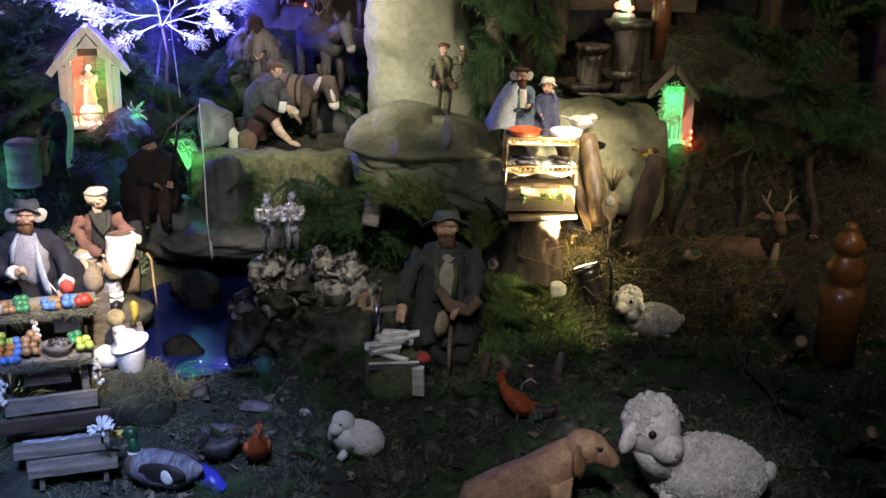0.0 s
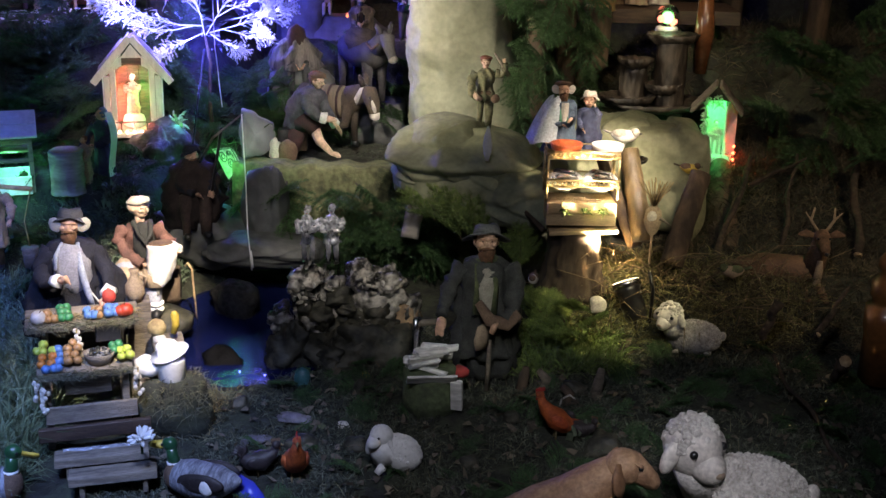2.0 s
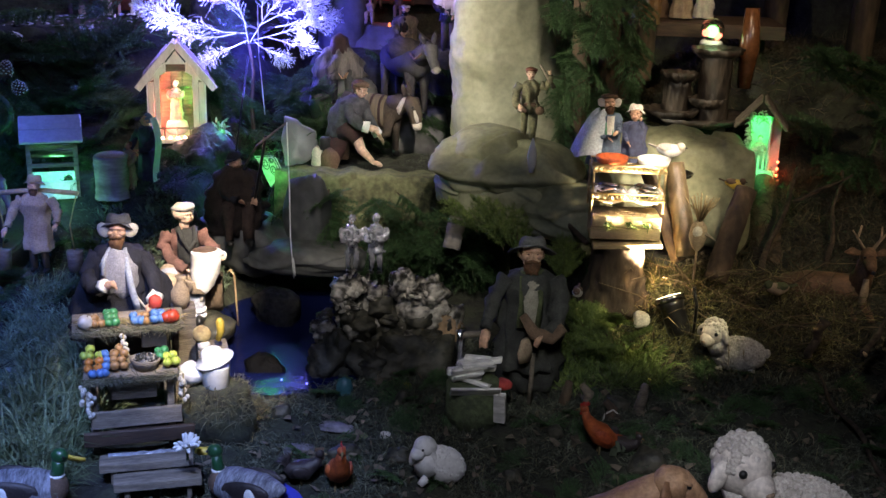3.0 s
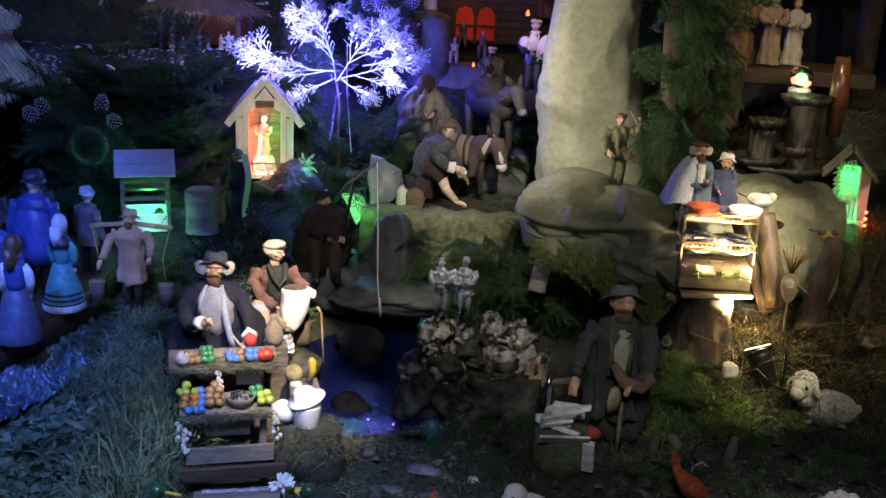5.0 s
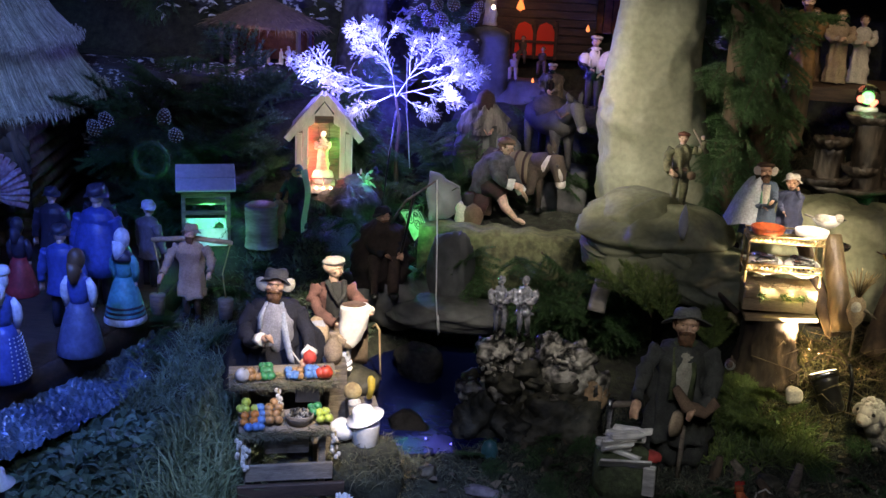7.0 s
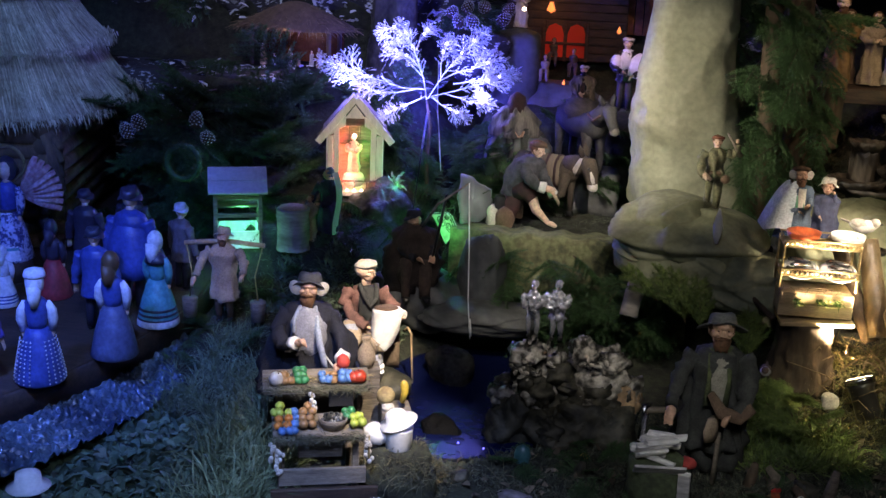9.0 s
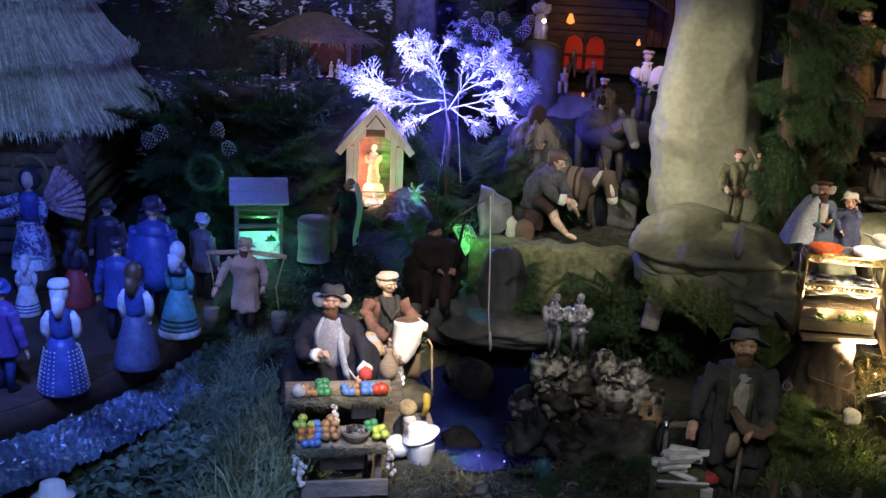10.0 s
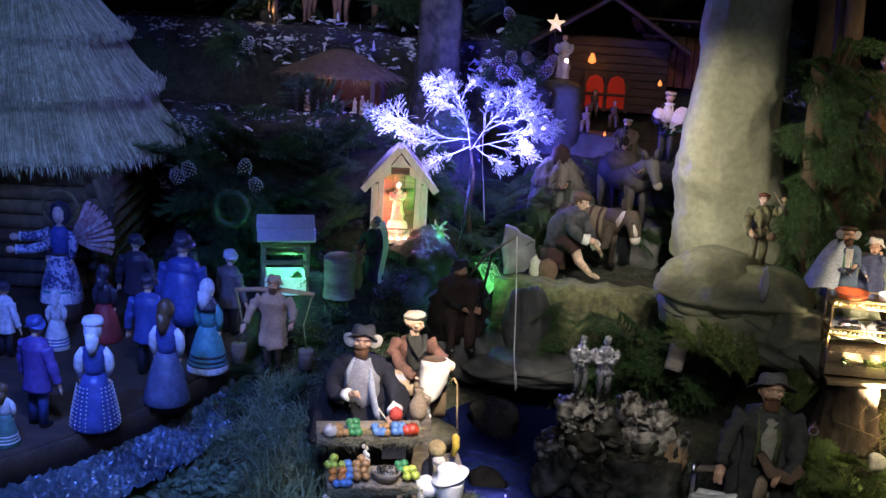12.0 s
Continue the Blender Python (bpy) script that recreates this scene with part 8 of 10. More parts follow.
# ---- spotlight in the grass ----
sp = thing("spotlight", None, (0.505, 3.70, 0.155), "black metal spotlight lamp standing in the grass", "spotlight", size=1.2)
ax = Vector((-0.30, 0.44, 0.85)).normalized()
base = Vector((0.025, 0, 0.025))
k = Kit()
k.tube([base, base + ax * 0.015, base + ax * 0.085, base + ax * 0.10], [0.026, 0.034, 0.034, 0.04], M_BLACK, 20)
part("housing", k, sp, "glossy black cylindrical housing")
k = Kit()
k.tube([base + ax * 0.098, base + ax * 0.115], [0.042, 0.042], M_STEEL, 20)
part("rim", k, sp, "bright steel rim")
k = Kit()
k.tube([base + ax * 0.112, base + ax * 0.117], [0.036, 0.036], glow("lamp_glass", (1.0, 0.9, 0.65), 6.0), 20)
part("lamp_glass", k, sp)
part("foot", Kit().tube([(0.02, 0, 0), (0.02, 0, 0.07)], 0.006, M_BLACK, 8), sp)
part("bracket", Kit().tube([(0.06, 0, 0.02), (0.062, 0.0, 0.12), (0.05, 0.01, 0.17)], 0.005, M_BLACK, 6), sp)

# ---- cook's stand on the stump ----
k = Kit()
k.lathe((0, 0, 0), [(0.12, -0.04), (0.10, 0.05), (0.09, 0.12), (0.088, 0.19), (0.08, 0.192)], mat("dark_stump_bark", (0.085, 0.058, 0.038), (0.022, 0.016, 0.012), 0.95, 26, 1.0, 60, stretch=(1, 1, 0.3)), 60, 1, 0.95, 0.07, 9, cloth=0.10, steps=8)
thing("stump", k, (0.315, 3.84, 0.275), "bark-covered tree stump under the cook's stand", "stump")
st = thing("cook_stand", None, (0.325, 3.84, 0.465), "rustic cook's stand of crate, wire rack and plank", "cook stand", rz=3)
part("plank", Kit().box((0.01, -0.01, 0.008), (0.235, 0.14, 0.015), M_PALEWOOD, turn(0, -3, 0)), st)
cr = part("crate", Kit().box((0, 0.0, 0.068), (0.232, 0.11, 0.088), M_PALEWOOD, bev=0.006), st, "pale rough wooden crate")
R = rng(61)
for j, z in enumerate((0.047, 0.090)):
    part("slat", Kit().box((0.002 * j, -0.058, z), (0.238 - 0.006 * j, 0.007, 0.040), M_PALEWOOD, turn(0, R.uniform(-1.5, 1.5), 0), 0.004), cr)
for x in (-0.06, 0.015, 0.07):
    n = 40
    q = np.random.RandomState(int(100 + 100 * x))
    part("sprig", blades("sprig", np.array([[x, -0.064, 0.08]]) + q.normal(size=(n, 3)) * [0.008, 0.001, 0.008], q.normal(size=(n, 3)) * [1, 0.4, 1] - [0, 0.5, 0], 0.016 * q.uniform(0.5, 1.2, n), np.full(n, 0.0022), M_THUJA, 0.1), cr, "small green sprig")
for j in range(46):
    x = R.uniform(-0.12, 0.12)
    if j < 12:
        part("straw", Kit().tube([(x, -0.05, 0.122), (x + R.uniform(-0.05, 0.05), -0.066, R.uniform(0.10, 0.13))], 0.0012, M_HAY, 4), cr)
M_WIRE = mat("brass_wire", (0.52, 0.40, 0.20), (0.35, 0.26, 0.12), 0.35, metal=0.8)


def rack(z, w, d, h):
    k = Kit()
    for zz in (z, z + h):
        k.tube([(-w, -d, zz), (w, -d, zz), (w, d, zz), (-w, d, zz), (-w, -d, zz)], 0.003, M_WIRE, 5)
    n = 16
    for i in range(n):
        x = -w + 2 * w * i / n
        k.tube([(x, -d, z), (x + 2 * w / n, -d, z + h)], 0.0021, M_WIRE, 4)
        k.tube([(x + 2 * w / n, -d, z), (x, -d, z + h)], 0.0021, M_WIRE, 4)
    for i in range(9):
        y = -d + 2 * d * i / 8
        k.tube([(-w, y, z), (w, y, z)], 0.0021, M_WIRE, 4)
    return k


part("rack", rack(0.165, 0.125, 0.06, 0.022), st, "brass wire basket rack")
part("rack", rack(0.262, 0.12, 0.06, 0.022), st, "brass wire basket rack")
for x in (-0.12, 0.12):
    for y in (-0.055, 0.055):
        part("upright", Kit().tube([(x, y, 0.12), (x, y, 0.275)], 0.004, M_WIRE, 6), st)
for x, m, lab in ((-0.055, mat("red_enamel", (0.62, 0.14, 0.05), (0.45, 0.09, 0.03), 0.3, coat=0.4), "orange-red enamel bowl on the rack"), (0.085, M_WHITE, "white enamel bowl on the rack")):
    k = Kit()
    k.lathe((0, 0, 0), [(0.032, 0), (0.05, 0.012), (0.056, 0.032), (0.053, 0.032), (0.046, 0.012), (0.02, 0.006)], m, 24)
    thing("bowl", k, Vector((0.325, 3.84, 0.465)) + Vector((x, -0.0, 0.268)), lab, "bowl")
for x in (-0.055, 0.065):
    k = Kit()
    k.lathe((0, 0, 0), [(0.03, 0), (0.055, 0.006), (0.058, 0.012), (0.05, 0.011), (0.02, 0.006)], M_WHITE, 20, 1.05, 0.85)
    thing("plate", k, Vector((0.325 + x, 3.825, 0.465 + 0.168)), "oval white plate on the wire rack", "plate", rx=28, group="plates on the rack")
    for j in range(5):
        k = Kit()
        k.tube([(-0.035, 0, 0.004), (-0.02, 0, 0.006), (0.01, 0, 0.006), (0.026, 0, 0.004), (0.04, 0, 0.006)], [0.003, 0.009, 0.008, 0.003, 0.008], M_STEEL, 8, 0.6)
        thing("fish", k, Vector((0.325 + x + R.uniform(-0.012, 0.012), 3.822 + 0.011 * (j - 2), 0.465 + 0.184 + 0.0058 * (j - 2) + 0.002 * (j % 2))), "small silver fish on the plate", "fish", rx=25, rz=R.uniform(-25, 25) + (180 if j % 2 else 0), group="fish on the plates")
k = Kit()
k.lathe((0, 0, 0), [(0.03, 0), (0.048, 0.008), (0.052, 0.02), (0.049, 0.02), (0.03, 0.006)], M_STEEL, 20)
k.tube([(-0.05, 0, 0.015), (-0.11, -0.01, 0.012)], 0.005, M_STEEL, 6)
thing("pan", k, (0.52, 4.0, 0.66), "small steel pan on the logs", "pan", rz=-10)
# leaning logs and tubes
for a, b, r, m, lab in (
    ((0.552, 3.831, 0.428), (0.498, 3.972, 0.716), 0.036, mat("golden_bark", (0.20, 0.14, 0.07), (0.06, 0.042, 0.022), 0.42, 22, 0.9, 60, stretch=(1, 1, 0.3)), "bark-covered log leaning beside the crate, lit warm"), ((0.530, 3.853, 0.400), (0.395, 4.014, 0.714), 0.026, M_BARK, "slanting log beside the cook's stand"),
    ((0.664, 3.882, 0.330), (0.767, 4.036, 0.623), 0.04, M_BARK, "slanting dark log under the yellow bird"), ((0.906, 4.181, 0.278), (0.979, 4.729, 0.486), 0.06, M_BARK, "dark log under the green lantern house"),
    ((0.205, 3.821, 0.461), (0.109, 3.995, 0.505), 0.009, M_BARK, "thin branch leaning from the boulder"), ((-0.270, 4.044, 0.342), (-0.246, 4.095, 0.490), 0.032, M_BIRCH, "pale log end below the boulder")):
    a, b = Vector(a), Vector(b)
    k = Kit()
    k.tube([(b - a) * i / 14 for i in range(15)], [r * (1.05 - 0.1 * i / 14) for i in range(15)], m, 18)
    k.rough(0.12 * r, 0.9 / r, a.x)
    k.tube([(b - a) * 0.995, (b - a) * 1.005], r * 0.86, M_ENDGRAIN, 14)
    thing("log", k, a, lab, "log")
# straw bird with a twig tail on a stick
k = Kit()
k.lathe((0, 0, 0), [(0.004, 0), (0.004, 0.10), (0.02, 0.12), (0.032, 0.155), (0.026, 0.19), (0.012, 0.205)], M_TANCLOTH, 14)
R = rng(50)
for i in range(40):
    a, t = R.uniform(0, 6.28), R.uniform(0.1, 0.6)
    k.tube([(0, 0, 0.195), (0.05 * t * math.cos(a), 0.05 * t * math.sin(a), 0.24), (0.11 * t * math.cos(a), 0.09 * t * math.sin(a), 0.19 + 0.09 * R.uniform(0.8, 1.2))], 0.0016, M_HAY, 4)
k.ball((-0.006, -0.022, 0.175), (0.018, 0.012, 0.02), M_LINEN, None, 8, 6)
k.tube([(0.02, -0.02, 0.17), (0.06, -0.03, 0.145)], [0.008, 0.001], M_GREYWOOD, 6)
thing("straw_bird", k, (0.565, 3.739, 0.377), "straw bird ornament with a bristling twig tail", "ornament")

# ---- green lantern house at the dark edge ----
lh = thing("lantern_house", None, (0.965, 4.74, 0.49), "small wooden lantern house lit bright green", "lantern house", rz=-12)
part("floor_board", Kit().box((0, 0, 0.006), (0.15, 0.13, 0.012), M_GREYWOOD), lh)
part("back_wall", Kit().box((0, 0.05, 0.13), (0.13, 0.010, 0.24), M_WHITE), lh)
for x in (-0.062, 0.02):
    part("side_wall", Kit().box((x, 0.0, 0.13), (0.010, 0.10, 0.24), M_WHITE), lh)
for e in (-1, 1):
    part("roof", Kit().box((-0.02 + e * 0.055, 0, 0.275), (0.15, 0.15, 0.012), M_GREYWOOD, turn(0, e * 50, 0)), lh)
for i in range(5):
    part("slat", Kit().box((-0.055 + 0.02 * i, -0.05, 0.06 + 0.012 * (i % 2)), (0.010, 0.006, 0.09), M_WHITE), lh)
part("crib", Kit().box((0.0, -0.055, 0.03), (0.11, 0.02, 0.035), M_WHITE), lh)
k = standing(0.17, M_LINEN, M_WHITE, [[(-0.12, 0, 0.74), (-0.2, -0.1, 0.60), (-0.03, -0.2, 0.66)], [(0.12, 0, 0.74), (0.2, -0.1, 0.60), (0.2, -0.12, 0.80)]], hair=M_HAY, wide=1.3, fold=0.14)
thing("lantern_statue", k, (0.945, 4.725, 0.505), "robed plaster statue standing in the green light", "statue")
LH = Matrix.Translation((0.965, 4.74, 0.49)) @ pose(0, 0, 0, 0, 0, -12)
lamp("lantern_green", "POINT", LH @ Vector((-0.025, -0.030, 0.235)), 0.42, (0.03, 1.0, 0.18), None, 0.012)
lamp("lantern_front", "POINT", LH @ Vector((-0.01, -0.12, 0.06)), 0.22, (0.05, 1.0, 0.25), None, 0.012)
lamp("lantern_red", "POINT", LH @ Vector((0.07, -0.06, 0.05)), 0.3, (1.0, 0.08, 0.02), None, 0.01)
for i in range(3):
    thing("light_bulb", Kit().ball((0, 0, 0), 0.006, M_BULB_R, None, 8, 6), LH @ Vector((0.062, -0.055, 0.03 + 0.028 * i)), "tiny red bulb beside the lantern house", "light bulb", group="red bulbs")
RL = np.random.RandomState(52)
n = 70
gb0 = np.concatenate([np.stack([np.full(n, -0.062), np.full(n, -0.055), RL.uniform(0.06, 0.26, n)], 1), np.stack([RL.uniform(-0.075, 0.0, 40), np.full(40, -0.058), 0.262 + 0.012 * RL.normal(size=40)], 1)])
ob = new("garland", blades("garland", gb0, RL.normal(size=(n + 40, 3)) * [1, 0.4, 1] + [-0.2, -0.3, 0], 0.024 * RL.uniform(0.5, 1.2, n + 40), 0.005 * RL.uniform(0.6, 1.2, n + 40), M_GLEAF, 0.2))
ob.matrix_world = LH
tagged(ob, "leafy garland on the lantern house, lit green", "garland")
# turned post of the railing
k = Kit()
k.lathe((0, 0, 0), [(0.075, 0), (0.075, 0.16), (0.082, 0.18), (0.082, 0.25), (0.06, 0.255), (0.062, 0.27), (0.072, 0.29), (0.072, 0.33), (0.05, 0.355), (0.045, 0.365), (0.058, 0.375), (0.058, 0.40), (0.035, 0.43), (0.02, 0.435), (0.028, 0.445), (0.02, 0.46), (0.004, 0.463)], mat("amber_varnished_wood", (0.27, 0.11, 0.035), (0.15, 0.06, 0.02), 0.35, 12, 0.1, 60, coat=0.4), 28, 0.85, 0.85)
thing("turned_post", k, (1.268, 3.42, 0.125), "varnished red-brown turned wooden post", "post")


# ---- the dancers' platform and the thatched hut ----
k = Kit()
k.lathe((0, 0, 0), [(1.96, -0.02), (1.985, -0.012), (1.975, 0.0), (0.02, 0.0)], M_DARKWOOD, 96)
tt = thing("turntable", None, (-3.87, 3.85, 0.28), "large round dark wooden turntable for the dancers", "turntable")
part("deck", k, tt)
part("rim", Kit().lathe((0, 0, 0), [(1.96, -0.11), (2.0, -0.10), (2.0, -0.010), (1.992, -0.004), (1.98, -0.012), (1.94, -0.11)], M_DARKWOOD, 96, caps=False), tt)

DB, DW, DT = mat("blue_painted_wood", (0.07, 0.11, 0.36), (0.035, 0.06, 0.22), 0.4), mat("white_painted_wood", (0.74, 0.74, 0.74), (0.6, 0.6, 0.6), 0.45), mat("teal_painted_wood", (0.10, 0.36, 0.36), (0.06, 0.24, 0.25), 0.45)
DK, DN = mat("dark_painted_wood", (0.06, 0.05, 0.07), (0.03, 0.028, 0.04), 0.4), mat("brown_painted_hair", (0.16, 0.09, 0.04), (0.09, 0.05, 0.025), 0.4)


def doll(h, skirt, bodice, sleeves, hair, dots=None, bands=None, collar=None, cap=None, hem=None):
    """A turned wooden lady of height h."""
    k = Kit()
    s = h
    k.lathe((0, 0, 0), [(0.20 * s, 0.0), (0.215 * s, 0.015 * s), (0.20 * s, 0.10 * s), (0.165 * s, 0.26 * s), (0.115 * s, 0.42 * s), (0.085 * s, 0.48 * s)], skirt, 26)
    k.lathe((0, 0, 0), [(0.075 * s, 0.475 * s), (0.082 * s, 0.53 * s), (0.100 * s, 0.64 * s), (0.095 * s, 0.71 * s), (0.04 * s, 0.765 * s)], bodice, 20, 1, 0.8)
    if hem:
        k.lathe((0, 0, 0), [(0.202 * s, 0.0), (0.218 * s, 0.015 * s), (0.212 * s, 0.075 * s), (0.205 * s, 0.085 * s)], hem, 26)
    for e in (-1, 1):
        k.tube([(e * 0.085 * s, 0, 0.705 * s), (e * 0.122 * s, -0.005 * s, 0.63 * s), (e * 0.130 * s, -0.012 * s, 0.55 * s), (e * 0.118 * s, -0.025 * s, 0.44 * s)], [0.034 * s, 0.044 * s, 0.043 * s, 0.026 * s], sleeves, 12)
        k.ball((e * 0.116 * s, -0.03 * s, 0.41 * s), (0.022 * s, 0.022 * s, 0.03 * s), M_FACEPALE, None, 8, 6)
    k.tube([(0, 0, 0.75 * s), (0, 0, 0.80 * s)], 0.04 * s, M_FACEPALE, 10)
    k.ball((0, 0, 0.875 * s), (0.070 * s, 0.075 * s, 0.10 * s), M_FACEPALE, None, 14, 10)
    if hair:
        k.ball((0, 0.018 * s, 0.885 * s), (0.080 * s, 0.080 * s, 0.110 * s), hair, None, 14, 10)
        k.tube([(0, 0.06 * s, 0.86 * s), (0, 0.085 * s, 0.76 * s), (0, 0.09 * s, 0.68 * s)], [0.075 * s, 0.06 * s, 0.03 * s], hair, 10, 0.6)
    if cap:
        k.lathe((0, 0, 0.93 * s), [(0.09 * s, 0), (0.095 * s, 0.02 * s), (0.08 * s, 0.06 * s), (0.02 * s, 0.08 * s)], cap, 16)
    if collar:
        k.lathe((0, 0.01 * s, 0.66 * s), [(0.12 * s, 0), (0.115 * s, 0.04 * s), (0.06 * s, 0.11 * s)], collar, 18, 1, 0.85)
    if bands:
        for z, r in ((0.07, 0.212), (0.12, 0.200), (0.17, 0.19)):
            k.lathe((0, 0, 0), [(r * s - 0.001, z * s), (r * s, (z + 0.012) * s), (r * s - 0.006 * s, (z + 0.024) * s)], bands, 26)
    if dots:
        for j in range(11):
            z = 0.03 + 0.036 * j
            r = (0.2145 - 0.20 * max(0, z - 0.05) * (0.75 + 0.6 * z)) * s
            n = 24
            for i in range(n):
                if i % 8 in (6, 7):
                    continue
                a = 2 * math.pi * i / n
                k.ball((r * math.cos(a), r * math.sin(a), z * s), 0.0078 * s, dots, None, 5, 4)
    return k


def gent(h, coat, trousers, hat, hair=None, cape=None, brim=1.3):
    """A turned wooden gentleman of height h."""
    k = standing(h, coat, M_FACEPALE, [[(-0.13, 0, 0.74), (-0.2, 0, 0.58), (-0.22, -0.04, 0.44)], [(0.13, 0, 0.74), (0.2, 0, 0.58), (0.22, -0.04, 0.44)]], hat, brim, None, hair, trousers, 0.34, None, 1.1, 0.02)
    if cape:
        k.lathe((0, 0.01 * h, 0.3 * h), [(0.2 * h, 0), (0.19 * h, 0.12 * h), (0.16 * h, 0.34 * h), (0.06 * h, 0.5 * h)], cape, 22, 1, 0.8, 0.05)
    return k


def on_disc(nm, k, x, y, label, rz):
    return thing(nm, k, (x, y, 0.281), label, "doll", rz=rz, group="dancing dolls")


on_disc("lady_doll", doll(0.36, DB, DB, DW, DW, dots=DW, cap=DW), -2.04, 3.08, "wooden lady doll in white-dotted blue skirt and lace cap", 200)
on_disc("lady_doll", doll(0.36, mat("slate_blue_wood", (0.12, 0.14, 0.24), (0.07, 0.08, 0.15), 0.45), DB, DW, DN), -1.915, 3.33, "brown-haired lady doll in slate skirt and white sleeves", 185)
on_disc("lady_doll", doll(0.345, DT, DT, DT, DW, bands=DK, collar=DK, hem=DW), -1.90, 3.64, "lady doll in teal dress with black shawl and white cap", 170)
on_disc("gentleman_doll", gent(0.46, DB, DK, DK, None, DB), -2.04, 3.74, "tall gentleman doll in blue cape and dark hat", 180)
on_disc("gentleman_doll", gent(0.34, mat("grey_brown_wood", (0.22, 0.17, 0.16), None, 0.5), DK, DW, None, None), -1.97, 4.02, "gentleman doll in brown coat and white fur cap", 150)
on_disc("gentleman_doll", gent(0.37, DB, DK, DK), -2.07, 3.52, "gentleman doll in blue coat and dark cap", 180)
on_disc("gentleman_doll", gent(0.36, mat("violet_wood", (0.12, 0.08, 0.30), (0.07, 0.05, 0.20), 0.45), DB, DB, None), -2.20, 3.02, "gentleman doll in violet-blue jacket and cap", 160)
on_disc("girl_doll", doll(0.20, mat("green_skirt_wood", (0.10, 0.26, 0.22), None, 0.5), DW, DW, DN, bands=DW), -2.22, 2.87, "small girl doll in green skirt and white blouse", 190)
on_disc("lady_doll", doll(0.23, DW, DW, DW, DW, bands=DB), -2.50, 3.66, "lady doll in white dress with blue hem", 200)
on_disc("gentleman_doll", gent(0.36, DK, DK, DK), -2.36, 4.02, "gentleman doll in dark coat and hat", 180)
on_disc("gentleman_doll", gent(0.34, DK, DK, DK), -2.26, 4.22, "gentleman doll in dark coat beyond the others", 180)
on_disc("lady_doll", doll(0.30, mat("red_skirt_wood", (0.45, 0.05, 0.05), None, 0.5), DK, DK, DK), -2.38, 3.80, "lady doll in red skirt and black shawl", 180)
on_disc("gentleman_doll", gent(0.28, DW, DK, DK), -2.62, 3.52, "small gentleman doll in white coat", 160)
# angel on a block
M_ROBE = mat("patterned_blue_robe", (0.46, 0.48, 0.60), (0.05, 0.06, 0.16), 0.5, 110, spread=0.10)
k = doll(0.40, M_ROBE, DB, M_ROBE, DK)
s = 0.40
for dy, dz in ((0.0, 0.0), (-0.10, -0.10)):
    k.tube([(-0.10 * s, dy * s, (0.69 + dz) * s), (-0.20 * s, (dy - 0.08) * s, (0.665 + dz) * s), (-0.33 * s, (dy - 0.14) * s, (0.67 + dz) * s)], [0.055 * s, 0.05 * s, 0.042 * s], M_ROBE, 12)
    k.tube([(-0.325 * s, (dy - 0.14) * s, (0.67 + dz) * s), (-0.345 * s, (dy - 0.145) * s, (0.67 + dz) * s)], 0.048 * s, DW, 12)
    k.ball((-0.385 * s, (dy - 0.165) * s, (0.67 + dz) * s), (0.045 * s, 0.03 * s, 0.035 * s), M_FACEPALE, None, 10, 8)
# pale apron over the robe, with a belt of dark cord
k.sheet(lambda u, v: Vector((math.sin(1.5 * (u - 0.5)) * (0.09 + 0.135 * v) * s, -math.cos(1.5 * (u - 0.5)) * (0.092 + 0.135 * v) * s, (0.47 - 0.44 * v) * s)), 12, 10, DW)
k.sheet(lambda u, v: Vector((math.sin(1.5 * (u - 0.5)) * (0.09 + 0.135 * (0.72 + 0.06 * v) + 0.004) * s, -math.cos(1.5 * (u - 0.5)) * (0.092 + 0.135 * (0.72 + 0.06 * v) + 0.004) * s, (0.47 - 0.44 * (0.72 + 0.06 * v)) * s)), 12, 3, DT)
k.lathe((0, 0, 0.475 * s), [(0.09 * s, 0), (0.098 * s, 0.012 * s), (0.09 * s, 0.025 * s)], DK, 20)
k.ball((0, 0.03 * s, 0.875 * s), (0.105 * s, 0.09 * s, 0.13 * s), DK, None, 16, 12, 0.15)
ring = [Vector((0.17 * s * math.cos(a), 0.03 * s, 0.93 * s + 0.17 * s * math.sin(a))) for a in (2 * math.pi * i / 24 for i in range(25))]
k.tube(ring, 0.018 * s, M_HAY, 6)
for j in range(9):
    a = radians(-20 + 11 * j)
    d = Vector((math.cos(a), 0.1, math.sin(a)))
    k.tube([Vector((0.10 * s, 0.07 * s, 0.62 * s)), Vector((0.10 * s, 0.07 * s, 0.62 * s)) + d * 0.2 * s, Vector((0.10 * s, 0.07 * s, 0.62 * s)) + d * 0.40 * s], [0.02 * s, 0.05 * s, 0.03 * s], mat("wing_wood", (0.30, 0.10, 0.10), (0.55, 0.42, 0.38), 0.5, 60) if j == 0 else bpy.data.materials["wing_wood"], 6, 0.3)
thing("angel_doll", k, (-2.64, 3.95, 0.36), "wooden angel doll with halo and fan-shaped wings", "doll", rz=10)
thing("pedestal", Kit().lathe((0, 0, 0), [(0.08, 0), (0.08, 0.08), (0.075, 0.082)], M_DARKWOOD, 16), (-2.64, 3.95, 0.28), "dark round block under the angel", "pedestal")

hut = thing("thatched_hut", None, (-3.29, 4.74, 0.28), "round-cornered log hut with a tiered straw roof", "hut", rz=12)


def sq(a, r):
    c, s_ = math.cos(a), math.sin(a)
    q = (abs(c) ** 3.2 + abs(s_) ** 3.2) ** (-1 / 3.2)
    return Vector((r * q * c, r * q * s_, 0))


